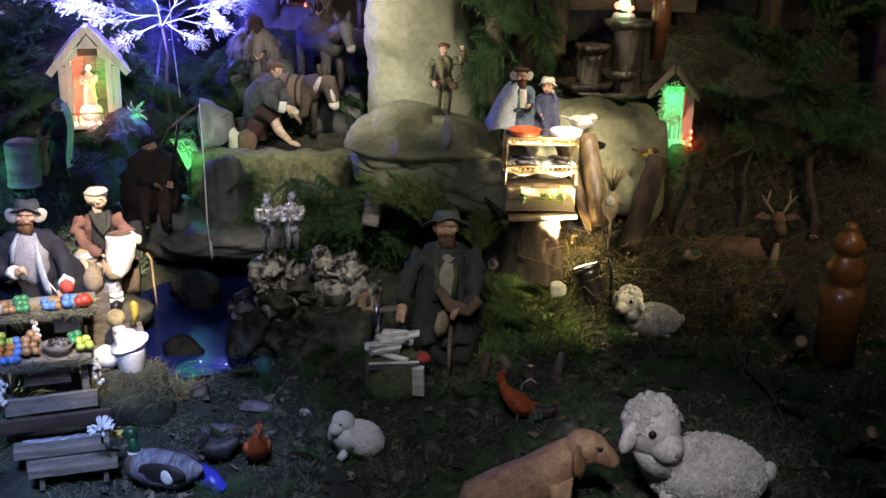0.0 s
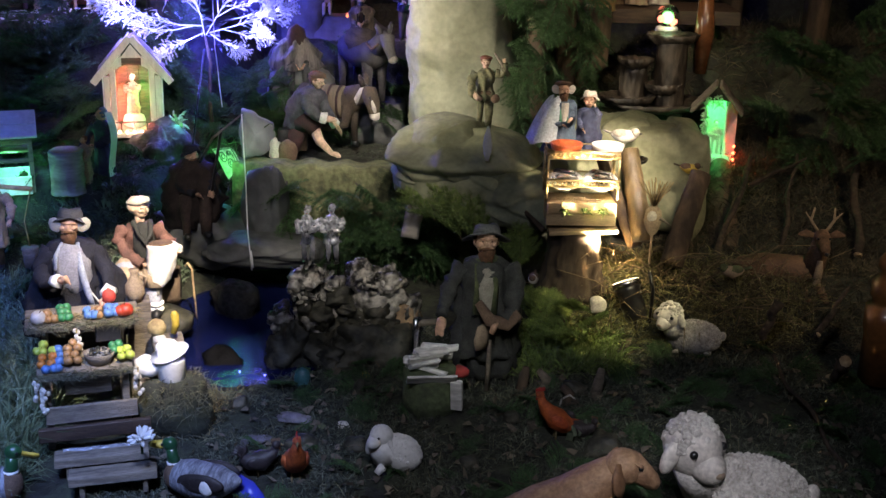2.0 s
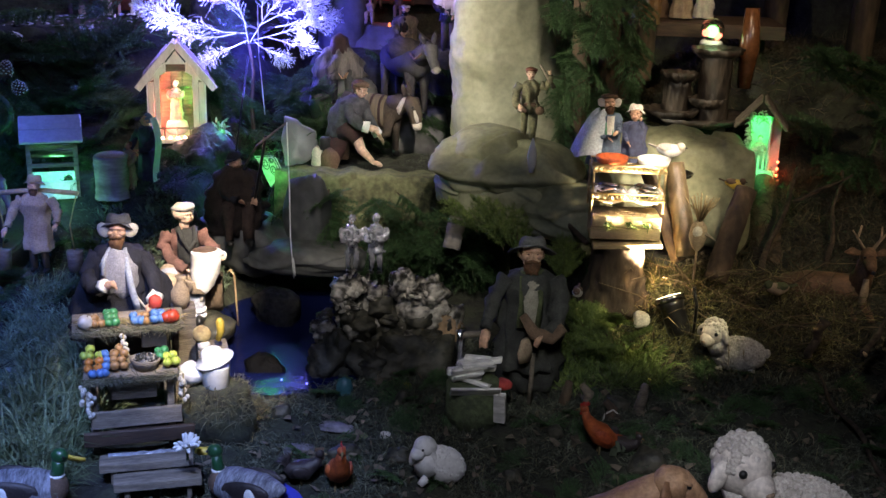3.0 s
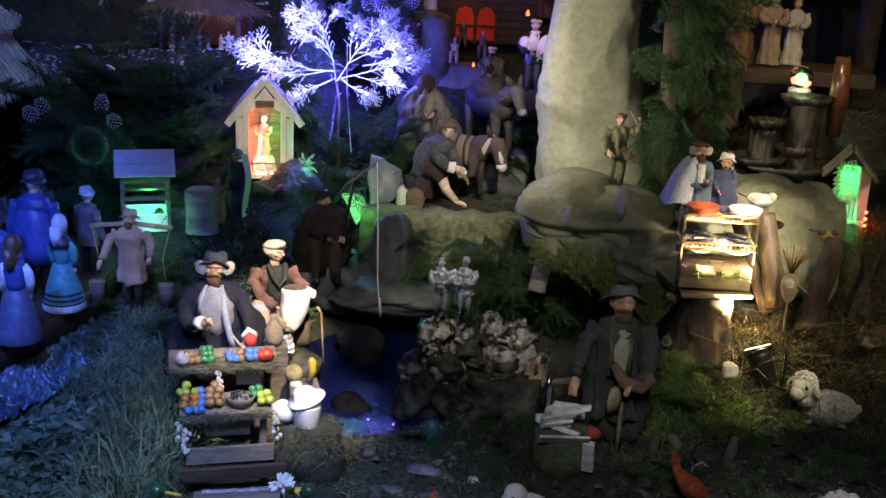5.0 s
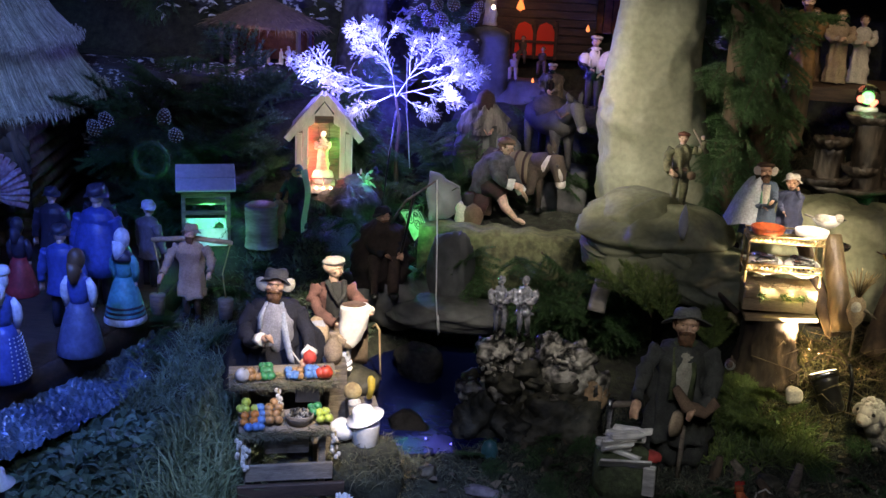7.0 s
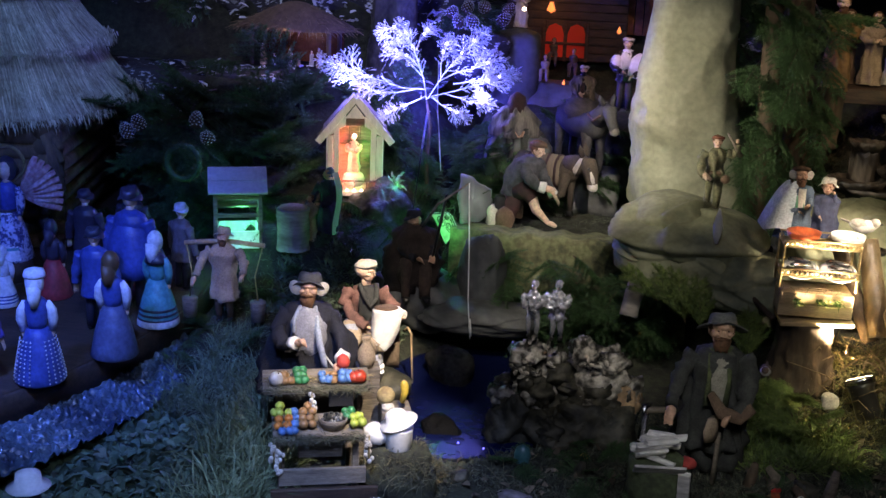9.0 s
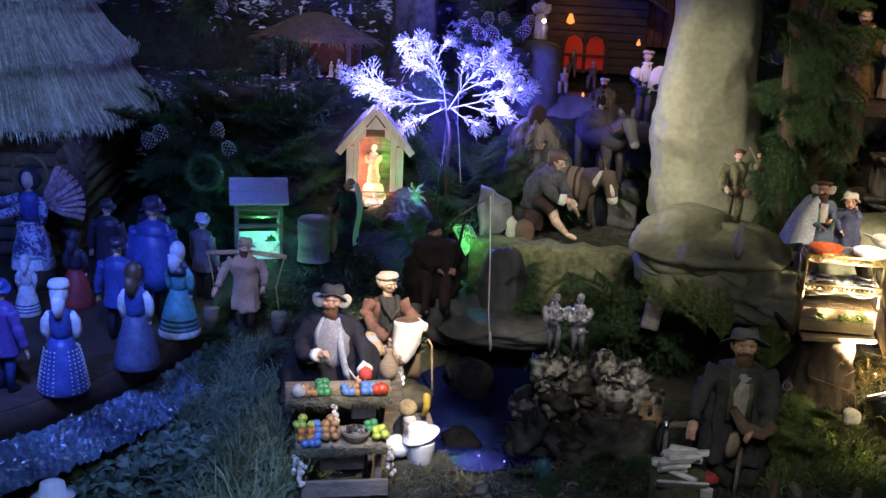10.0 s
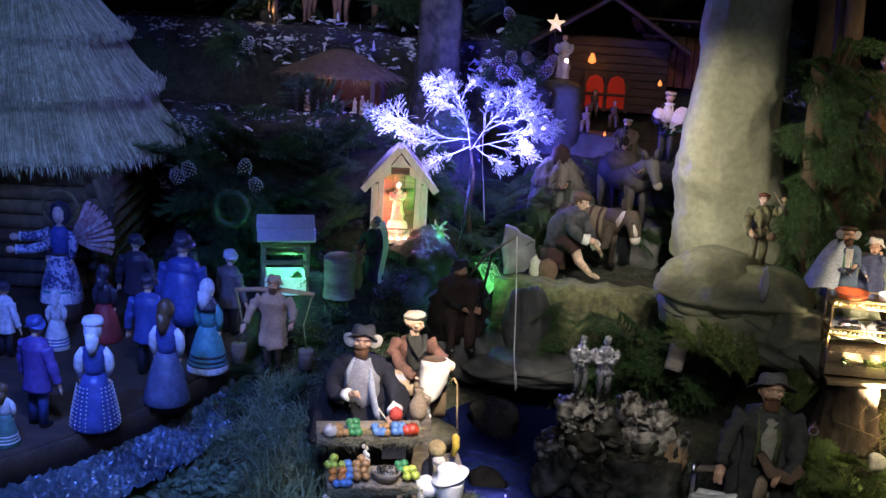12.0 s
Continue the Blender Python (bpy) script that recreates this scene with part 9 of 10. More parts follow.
for j in range(9):
    k = Kit()
    z = 0.032 + 0.064 * j
    k.tube([(-0.56, -0.50, z), (0.56, -0.50, z)], 0.034, M_BARK, 10)
    part("log", k, hut)
    for e in (-1, 1):
        k = Kit()
        k.tube([(e * 0.50, -0.56, z + 0.032), (e * 0.50, 0.5, z + 0.032)], 0.034, M_BARK, 10)
        part("log", k, hut)
part("wall_core", Kit().box((0, 0, 0.3), (0.96, 0.96, 0.6), M_DARKWOOD), hut)
R = np.random.RandomState(9)
for t, (z0, z1, r0, r1) in enumerate(((0.545, 0.86, 0.71, 0.50), (0.79, 1.10, 0.60, 0.38), (1.03, 1.45, 0.47, 0.16))):
    k = Kit()
    n = 72
    rings = []
    for u in np.linspace(0, 1, 10):
        rr = r0 + (r1 - r0) * u ** 0.75
        rings.append([sq(2 * math.pi * i / n, rr) + Vector((0, 0, z0 + 0.02 + (z1 - z0) * u)) for i in range(n)])
    k.loops(rings, M_THATCH)
    tier = part("thatch_tier", k, hut, "tier of combed straw thatch")
    cnt = 5200
    a = R.uniform(0, 2 * math.pi, cnt)
    u = R.uniform(0.12, 1.0, cnt)
    base = []
    way = []
    for ai, ui in zip(a, u):
        p1 = sq(ai, r0 + (r1 - r0) * ui ** 0.75 + 0.006) + Vector((0, 0, z0 + 0.02 + (z1 - z0) * ui))
        u2 = max(0, ui - 0.35)
        p0 = sq(ai + R.normal() * 0.015, r0 + (r1 - r0) * u2 ** 0.75 + 0.010 + 0.008 * R.rand()) + Vector((0, 0, z0 + (z1 - z0) * u2))
        base.append(p1)
        way.append(p0 - p1)
    base, way = np.array(base), np.array(way)
    ln = np.linalg.norm(way, axis=1) * R.uniform(0.9, 1.15, cnt)
    tagged(part("straw", blades("straw", base, way, ln, 0.0022 * R.uniform(0.6, 1.4, cnt), M_THATCH, 0.0), tier), kind="stuff")
    cnt = 1500
    a = R.uniform(0, 2 * math.pi, cnt)
    base = np.array([sq(x, r0 + 0.012 * R.normal()) + Vector((0, 0, z0 + 0.02 + 0.012 * R.normal())) for x in a])
    way = np.array([sq(x, 0.35) + Vector((0, 0, -1)) for x in a]) + 0.06 * R.normal(size=(cnt, 3))
    tagged(part("straw_fringe", blades("straw_fringe", base, way, 0.028 * R.uniform(0.5, 1.3, cnt), 0.003 * np.ones(cnt), M_THATCH, 0.1), tier), kind="stuff")
for j in range(4):
    k = Kit()
    k.tube([(0.52, -0.52 - 0.02 * j, 0.5), (0.60, -0.62, 0.46 - 0.06 * j)], [0.018, 0.014], M_BARK, 8)
    part("beam_end", k, hut)

# glittering foil stream in front of the turntable
M_CELLO = mat("blue_cellophane", (0.13, 0.20, 0.26), (0.03, 0.05, 0.085), 0.21, 20, 0.3, 60, metal=0.3)
k = Kit()


def stream(u, v):
    y = 2.45 + 1.35 * u
    edge = -3.87 + math.sqrt(max(0.0, 2.0 ** 2 - (y - 3.85) ** 2))
    x = edge - 0.04 + (0.30 - 0.14 * u) * v
    n3 = Vector((x * 30, y * 30, 1))
    return Vector((x, y, 0.20 - 0.07 * v + 0.020 * noise.noise(n3) + 0.014 * noise.noise(n3 * 2.9)))


k.sheet(stream, 240, 56, M_CELLO, smooth=False)
thing("cellophane_stream", k, (0, 0, 0), "crumpled glittering blue cellophane laid as a stream", "cellophane")
# leafy cover between stream and grass
cover("low_leaves", (-2.1, -1.42), (2.35, 3.3), 3600, 0.062, 0.017, mat("ground_leaf", (0.12, 0.19, 0.12), (0.05, 0.09, 0.06), 0.5, vary=0.4), "low leafy ground cover in blue light", 0.3, 0.3, None, "leaves")

# ---- the white tree with blue light ----
tree = thing("white_tree", None, (-1.235, 4.96, 0.50), "small thuja frosted white, lit by a blue light chain", "tree")
T0 = Vector((-1.235, 4.96, 0.50))
FORK = Vector((-1.229, 5.0, 0.905)) - T0
k = Kit()
k.tube([(0.03, 0, 0), (0.02, 0.01, 0.16), (0.03, 0.02, 0.30), FORK + Vector((0, 0, 0.01))], [0.011, 0.009, 0.008, 0.006], M_BARK, 8)
part("trunk", k, tree, "dark bare trunk")
# stems from the fork: bends and tips
TREE_STEMS = (
    ((-1.229, 5.0, 0.905), (-1.250, 5.02, 1.00), (-1.30, 5.03, 1.13), (-1.37, 5.02, 1.26)), ((-1.262, 5.02, 1.04), (-1.31, 5.03, 1.15), (-1.38, 5.01, 1.22), (-1.46, 5.0, 1.20)), ((-1.240, 5.0, 0.96), (-1.33, 4.96, 0.965), (-1.47, 4.93, 1.005), (-1.70, 4.90, 1.095)),
    ((-1.235, 4.99, 0.93), (-1.29, 4.93, 0.905), (-1.34, 4.89, 0.885), (-1.41, 4.86, 0.85)), ((-1.248, 5.02, 1.00), (-1.28, 5.05, 1.05), (-1.33, 5.06, 1.09), (-1.44, 5.06, 1.135)), ((-1.225, 5.0, 0.92), (-1.17, 5.05, 1.02), (-1.10, 5.08, 1.11), (-0.985, 5.1, 1.235)),
    ((-1.19, 5.03, 0.99), (-1.12, 5.06, 1.03), (-1.05, 5.08, 1.05), (-0.905, 5.1, 1.11)), ((-1.21, 5.0, 0.93), (-1.10, 5.03, 0.96), (-1.00, 5.05, 0.99), (-0.835, 5.05, 1.065)), ((-1.16, 5.02, 0.945), (-1.09, 4.99, 0.935), (-1.03, 4.97, 0.92), (-0.925, 4.97, 0.925)),
    ((-1.20, 4.99, 0.925), (-1.15, 4.94, 0.905), (-1.11, 4.92, 0.895), (-1.04, 4.90, 0.87)), ((-1.18, 5.05, 1.01), (-1.185, 5.07, 1.06), (-1.18, 5.09, 1.11), (-1.15, 5.1, 1.19)), ((-1.28, 4.98, 0.96), (-1.36, 4.98, 0.94), (-1.43, 4.96, 0.935), (-1.54, 4.95, 0.975)),
    ((-1.12, 5.04, 0.985), (-1.06, 5.02, 1.0), (-1.00, 5.0, 1.015), (-0.93, 4.99, 1.02)), ((-1.29, 5.03, 1.12), (-1.28, 5.04, 1.16), (-1.26, 5.05, 1.19), (-1.23, 5.06, 1.23)))
R = np.random.RandomState(3)
B, Wy, Ln = [], [], []


def spray(o, d, l, depth):
    """A flat thuja spray: a stem with side sprays and scale leaves."""
    d = d / np.linalg.norm(d)
    n = max(4, int(l / 0.005))
    t = np.linspace(0, 1, n)
    pts = o + np.outer(t * l, d) + np.outer(-0.10 * l * t * t, [0, 0, 1.0])
    for e in range(2):
        q = R.normal(size=(n, 3))
        B.append(pts)
        Wy.append(d + 0.7 * q / np.linalg.norm(q, axis=1, keepdims=True))
        Ln.append(np.full(n, 0.0095))
    if depth:
        m = 3 + int(l / 0.022)
        for i in range(m):
            f = 0.08 + 0.86 * i / m
            sd = np.cross(d, [0.1, -1, 0.2]) * (1 if i % 2 else -1)
            spray(o + d * l * f - np.array([0, 0, 0.10 * l * f * f]), d * 1.0 + sd / np.linalg.norm(sd) * 0.75 + R.normal(size=3) * 0.22, (l * 0.42 * (1 - f) + 0.016) * R.uniform(0.7, 1.25), depth - 1)


k = Kit()
for o, a, b, c in TREE_STEMS:
    o, a, b, c = (Vector(p) - T0 for p in (o, a, b, c))
    k.tube([o, a, a.lerp(b, 0.5) + Vector((0, 0, 0.004)), b, c], [0.0030, 0.0025, 0.0021, 0.0017, 0.0008], M_FROST, 6)
    spray(np.array(a), np.array(b - a), (b - a).length, 1)
    spray(np.array(b), np.array(c - b), (c - b).length * 1.05, 2)
    for j in range(2):
        p = a.lerp(c, 0.35 + 0.25 * j)
        w = (c - b).normalized() + Vector(R.normal(size=3).tolist()) * 0.55
        spray(np.array(p), np.array(w), 0.055 + (c - b).length * 0.22, 1)
part("limb", k, tree, "white frosted limbs")
part("crown", blades("crown", np.concatenate(B), np.concatenate(Wy), np.concatenate(Ln), np.full(sum(len(x) for x in Ln), 0.0015), M_FROST, 0.1), tree, "white frosted sprays")
M_LED = glow("blue_white_bulb", (0.35, 0.36, 1.0), 14.0)
for o, a, b, c in TREE_STEMS:
    for f in (0.05, 0.5):
        thing("light_bulb", Kit().ball((0, 0, 0), 0.0055, M_LED, None, 8, 6), Vector(b).lerp(Vector(c), f) + Vector((0, -0.014, 0.004)), "tiny blue-white bulb of the tree's light chain", "light bulb", group="tree bulbs")
k = Kit()
k.tube([(-1.155, 4.85, 1.10), (-1.150, 4.83, 0.99), (-1.142, 4.80, 0.90), (-1.128, 4.775, 0.82), (-1.116, 4.75, 0.735), (-1.108, 4.745, 0.66)], 0.0022, M_WHITE, 5)
thing("string", k, (0, 0, 0), "white string hanging from the tree", "string")
k = Kit()
k.tube([(-1.145, 4.349, 0.539), (-1.162, 4.554, 0.723), (-1.188, 4.805, 0.890)], 0.004, M_BLACK, 5)
thing("pole", k, (0, 0, 0), "thin dark pole beside the tree", "pole")

# ---- snowy ledges ----
def ledge(name, x0, x1, y, z0, z1, seed, label):
    k = Kit()

    def f(u, v):
        x = x0 + (x1 - x0) * u
        q = Vector((x * 4, z0 * 3 + v * 2, seed))
        if v < 0.6:
            vv = v / 0.6
            return Vector((x, y + 0.06 * noise.noise(q * 1.2) + 0.035 * noise.noise(q * 3.2) + 0.02 * vv, z0 + (z1 - z0) * vv + 0.03 * noise.noise(q * 1.5)))
        vv = (v - 0.6) / 0.4
        return Vector((x, y + 0.02 + 0.06 * noise.noise(q * 1.2) + 0.40 * vv, z1 + 0.03 * noise.noise(Vector((x * 4, z0 * 3 + 1.2, seed)) * 1.5) * (1 - vv) + 0.012 * noise.noise(q * 5)))
    k.sheet(f, 110, 36, M_SNOWROCK)
    thing(name, k, (0, 0, 0), label, "ledge", kind="structure")


ledge("ledge_1", -3.4, -1.25, 5.36, 0.45, 0.90, 1.0, "dark rock ledge dusted with white snow")
ledge("ledge_2", -3.6, -1.2, 6.15, 0.9, 1.30, 5.0, "upper dark rock ledge dusted with white snow")
ledge("ledge_3", -1.25, 0.3, 6.25, 0.9, 1.22, 8.0, "dark rock ledge under the star")
R = np.random.RandomState(44)
M_COTTON = mat("cotton_snow", (0.80, 0.82, 0.86), (0.62, 0.64, 0.70), 0.9, 60, 0.5, 150)
for x0, x1, y, z0, z1, n in ((-2.6, -1.30, 5.34, 0.72, 0.93, 130), (-2.9, -1.2, 6.10, 1.10, 1.33, 170), (-1.25, -0.75, 6.2, 1.05, 1.25, 45)):
    zz = R.uniform(z0, z1, n)
    base = np.stack([R.uniform(x0, x1, n), np.where(zz > z1 - 0.06, y + R.uniform(0, 0.3, n), y - 0.045 + 0.03 * R.rand(n)), np.where(zz > z1 - 0.06, z1 + 0.01, zz)], 1)
    way = R.normal(size=(n, 3)) * np.array([1.0, 0.25, 0.45])
    tagged(new("snow_scraps", blades("snow_scraps", base, way, 0.055 * R.uniform(0.3, 1.2, n), 0.009 * R.uniform(0.4, 1.4, n), M_COTTON, 0.1)), "scraps of white cotton snow on the dark ledge", "snow", kind="stuff")
k = Kit()
crag(k, (0, 0, 0), (0.17, 0.12, 0.14), M_SNOWROCK, 40, 28, seed=60, flat_top=0.1)
thing("rock", k, (-1.110, 5.551, 1.058), "dark rock with pale edges beside the white tree", "rock")
k = Kit()
sheetrock(k, (0, 0, 0), 0.14, 0.1, 0.75, M_STONE, 70, 60, 0.9, 0.10, 4.4)
thing("rock_column", k, (-1.546, 5.733, 0.870), "dark blue-lit rock column behind the tree", "rock")

# small crib hut under a thatched roof
cr = thing("crib_hut", None, (-2.055, 5.72, 0.93), "little open crib hut with a shaggy thatched roof", "hut")
for x in (-0.2, 0.2):
    for y in (-0.1, 0.1):
        part("post", Kit().tube([(x, y, 0), (x, y, 0.2)], 0.012, M_BARK, 8), cr)
part("back_wall", Kit().box((0, 0.12, 0.1), (0.44, 0.012, 0.2), M_REDWOOD), cr)
k = Kit()
k.lathe((0, 0, 0.18), [(0.30, 0.0), (0.29, 0.02), (0.15, 0.09), (0.05, 0.13), (0.01, 0.135)], M_BROWNCLOTH, 28, 1, 0.6, 0.03, 9)
roof = part("roof", k, cr)
R = np.random.RandomState(12)
cnt = 1600
a, u = R.uniform(0, 6.283, cnt), R.uniform(0.25, 1.05, cnt)
base = np.stack([0.29 * u * np.cos(a), 0.175 * u * np.sin(a), 0.325 - 0.13 * u], 1)
way = np.stack([np.cos(a), 0.6 * np.sin(a), -0.45 + 0 * a], 1) + 0.25 * R.normal(size=(cnt, 3))
tagged(part("straw", blades("straw", base, way, 0.06 * R.uniform(0.5, 1.3, cnt), np.full(cnt, 0.002), mat("brown_straw", (0.24, 0.17, 0.10), (0.10, 0.07, 0.04), 0.9, vary=0.4), 0.1), roof), kind="stuff")
for i, (x, h) in enumerate(((-0.14, 0.11), (-0.09, 0.06), (-0.05, 0.07), (0.0, 0.09), (0.04, 0.06), (0.10, 0.08), (0.15, 0.10))):
    k = standing(h, M_LINEN if i % 2 else M_TANCLOTH, M_FACEPALE, [], hair=M_WHITE)
    thing("crib_figure", k, (-2.055 + x, 5.62 + 0.02 * (i % 3), 0.93), "tiny pale crib figure under the thatched roof", "figure", group="crib figures")
lamp("crib_lamp", "POINT", (-2.055, 5.53, 1.07), 0.42, (1.0, 0.66, 0.5), None, 0.02)

# pine cones
def cone(s):
    k = Kit()
    k.lathe((0, 0, 0), [(0.02 * s, 0), (0.30 * s, 0.2 * s), (0.36 * s, 0.45 * s), (0.26 * s, 0.8 * s), (0.04 * s, 1.0 * s)], M_BARK, 12)
    for j in range(8):
        z = 0.08 + 0.115 * j
        r = (0.18 + 0.26 * math.sin(math.pi * min(z + 0.08, 1) ** 0.8)) * s
        n = 8
        for i in range(n):
            a = 2 * math.pi * (i + 0.5 * (j % 2)) / n
            d = Vector((math.cos(a), math.sin(a), 0.35))
            p = Vector((r * 0.55 * math.cos(a), r * 0.55 * math.sin(a), z * s))
            k.tube([p, p + d * r * 0.45, p + d * r * 0.66], [0.05 * s, 0.07 * s, 0.05 * s], M_BARK, 5, 0.35)
            k.ball(p + d * r * 0.70 + Vector((0, 0, 0.01 * s)), (0.085 * s, 0.045 * s, 0.032 * s), M_WHITE, turn(0, 0, math.degrees(a) + 90), 6, 4)
    return k


CONE = cone(0.13).data("pine_cone")
R = rng(70)
for i, c in enumerate(((-1.228, 5.470, 1.229), (-1.159, 5.391, 1.199), (-1.163, 5.540, 1.246), (-1.090, 5.434, 1.195), (-1.051, 5.512, 1.257), (-1.000, 5.508, 1.208), (-0.987, 5.624, 1.238), (-1.223, 5.949, 1.434), (-2.274, 4.364, 0.809), (-2.338, 4.395, 0.773), (-2.084, 4.455, 0.817), (-2.030, 4.499, 0.746), (-2.389, 5.256, 1.262))):
    ob = new("pine_cone", CONE)
    ob.matrix_world = pose(*c, R.uniform(-40, 40), R.uniform(-40, 40), R.uniform(0, 360)) @ Matrix.Diagonal((0.40, 0.40, R.uniform(0.48, 0.60), 1))
    tagged(ob, "large pine cone with white-painted scale tips", "pine cone", "pine cones")
for c in ((-1.165, 5.626, 1.293), (-1.235, 6.010, 1.473), (-2.073, 4.547, 0.757), (-2.252, 4.579, 0.808), (-2.419, 5.371, 1.319)):
    for i in range(4):
        branch(c, R.uniform(-170, -10), R.uniform(-60, 20), 0.8, i=i, label="conifer branch that carries pine cones")
# wreath
k = Kit()
k.tube([Vector((0.07 * math.cos(a), 0, 0.07 * math.sin(a))) for a in (2 * math.pi * i / 20 for i in range(21))], 0.012, M_FIR, 8)
wr = thing("wreath", k, (-2.102, 4.366, 0.695), "green fir wreath among the dark branches", "wreath")
n = 700
RR = np.random.RandomState(71)
a = RR.uniform(0, 6.283, n)
me = blades("needles", np.stack([0.07 * np.cos(a), 0 * a, 0.07 * np.sin(a)], 1), RR.normal(size=(n, 3)), 0.03 * RR.uniform(0.6, 1.2, n), np.full(n, 0.0012), M_THUJA, 0.0)
part("needles", me, wr)

# star and small angel on a rock
k = Kit()
vs = []
pts = [Vector(((0.05 if i % 2 == 0 else 0.021) * math.sin(math.pi * i / 5), 0, (0.05 if i % 2 == 0 else 0.021) * math.cos(math.pi * i / 5))) for i in range(10)]
m = glow("star_glow", (1.0, 0.75, 0.45), 0.8)
f0, b0 = k.bm.verts.new((0, -0.014, 0)), k.bm.verts.new((0, 0.014, 0))
vs = [k.bm.verts.new(p) for p in pts]
k.paint([k.bm.faces.new((f0, vs[i], vs[(i + 1) % 10])) for i in range(10)] + [k.bm.faces.new((b0, vs[(i + 1) % 10], vs[i])) for i in range(10)], m, False)
k.tube([(0, 0.004, -0.03), (0.0, 0.004, -0.14)], 0.004, M_DARKWOOD, 6)
thing("star", k, (-0.978, 5.807, 1.439), "glowing five-pointed star on a thin post", "star")
k = standing(0.22, M_LINEN, M_FACEPALE, [[(-0.13, 0, 0.76), (-0.2, -0.08, 0.58), (-0.02, -0.18, 0.62)], [(0.13, 0, 0.76), (0.2, -0.08, 0.58), (0.04, -0.18, 0.60)]], hair=M_HAY)
thing("angel_figure", k, (-0.918, 5.726, 1.178), "small pale angel figure holding a candle", "figure")
thing("light_bulb", Kit().ball((0, 0, 0), 0.010, M_BULB_W, None, 8, 6), (-0.896, 5.652, 1.275), "warm candle bulb held by the small angel", "light bulb")
k = Kit()
sheetrock(k, (0, 0, 0), 0.12, 0.12, 0.42, M_ROCKDARK, 36, 26, 0.85, 0.12, 7.7)
thing("rock_column", k, (-0.907, 5.668, 0.763), "dark rock pillar under the small angel", "rock")

# dark hut with red-lit door
h = thing("red_hut", None, (-0.720, 6.030, 0.992), "dark wooden hut with a red-lit arched door", "hut", rz=4)
part("wall", Kit().box((0, 0.11, 0.19), (0.62, 0.2, 0.38), M_DARKWOOD), h)
for j in range(9):
    part("plank", Kit().box((0, 0.006 - 0.0015 * (j % 2), 0.024 + 0.0415 * j), (0.615, 0.008, 0.038), M_DARKWOOD), h)
for e in (-1, 1):
    part("roof", Kit().box((e * 0.19, 0.06, 0.47), (0.50, 0.42, 0.02), M_DARKWOOD, turn(0, e * 32, 0)), h)
M_REDGLOW = glow("red_lit_pane", (0.6, 0.045, 0.012), 0.014)
for x in (-0.055, 0.055):
    k = Kit()
    pts = [(-0.045, 0), (0.045, 0), (0.045, 0.12), (0.032, 0.155), (0.0, 0.17), (-0.032, 0.155), (-0.045, 0.12)]
    a, b = [k.bm.verts.new((x + p, -0.002, q + 0.02)) for p, q in pts], [k.bm.verts.new((x + p, 0.012, q + 0.02)) for p, q in pts]
    fs = [k.bm.faces.new(a), k.bm.faces.new(b[::-1])] + [k.bm.faces.new((a[i], b[i], b[(i + 1) % 7], a[(i + 1) % 7])) for i in range(7)]
    k.paint(fs, M_REDGLOW, False)
    part("door_pane", k, h, "red glowing arched pane")
for x, w in ((0.0, 0.016), (-0.11, 0.018), (0.11, 0.018)):
    part("door_post", Kit().box((x, -0.008, 0.10), (w, 0.014, 0.2), M_DARKWOOD), h)
part("door_bar", Kit().box((0, -0.010, 0.09), (0.2, 0.012, 0.014), M_DARKWOOD), h)
lamp("door_red", "POINT", Vector((-0.723, 6.016, 0.943)) + Vector((0.0, -0.12, 0.12)), 0.09, (1.0, 0.10, 0.04), None, 0.03)
M_FLAME = glow("candle_orange", (1.0, 0.30, 0.07), 1.3)
for c, s in (((-0.802, 6.035, 1.262), 0.030), ((-0.444, 5.819, 1.182), 0.014), ((-0.677, 5.552, 0.949), 0.010)):
    k = Kit()
    k.lathe((0, 0, -s), [(0.3 * s, 0), (0.8 * s, 0.5 * s), (0.6 * s, 1.2 * s), (0.08 * s, 2.4 * s)], M_FLAME, 10)
    thing("candle_lamp", k, c, "small orange flame-shaped lamp", "lamp", group="flame lamps")
lamp("candle_orange_lamp", "POINT", (-0.794, 5.930, 1.258), 0.10, (1.0, 0.4, 0.1), None, 0.02)
# shepherd's hut with rafters at the right of it
h = thing("plank_shed", None, (-0.415, 6.087, 1.179), "brown plank shed with rafters, lit warm", "shed", rz=-6)
for i in range(7):
    part("plank", Kit().box((-0.12 + 0.045 * i, 0, 0.09), (0.042, 0.014, 0.26), M_REDWOOD), h)
for i in range(5):
    part("rafter", Kit().box((-0.14 + 0.08 * i, -0.05, 0.245), (0.014, 0.2, 0.014), M_DARKWOOD, turn(-22, 0, 0)), h)
part("roof", Kit().box((0.02, -0.04, 0.262), (0.42, 0.24, 0.012), M_DARKWOOD, turn(-22, 0, 0)), h)
# manger scraps before the red hut
for i, (c, m, lab) in enumerate((((-0.749, 5.713, 1.011), M_BROWNCLOTH, "small brown crib bundle before the red hut"), ((-0.646, 5.669, 0.970), M_BROWNCLOTH, "small brown crouching figure before the red hut"), ((-0.774, 5.585, 0.944), M_TANCLOTH, "small tan figure before the red hut"))):
    thing("crouching_figure", seated(0.13, m, M_SKIN, [], m, hair=M_BEARD), c, lab, "figure", group="figures before the red hut")
k = Kit()
crag(k, (0, 0, 0), (0.24, 0.14, 0.20), M_ROCKDARK, 40, 28, seed=66, flat_top=0.15)
thing("rock", k, (-0.726, 5.675, 0.779), "dark rock below the red hut", "rock")
k = Kit()
crag(k, (0, 0, 0), (0.14, 0.12, 0.12), M_ROCKDARK, 36, 24, seed=67, flat_top=0.09)
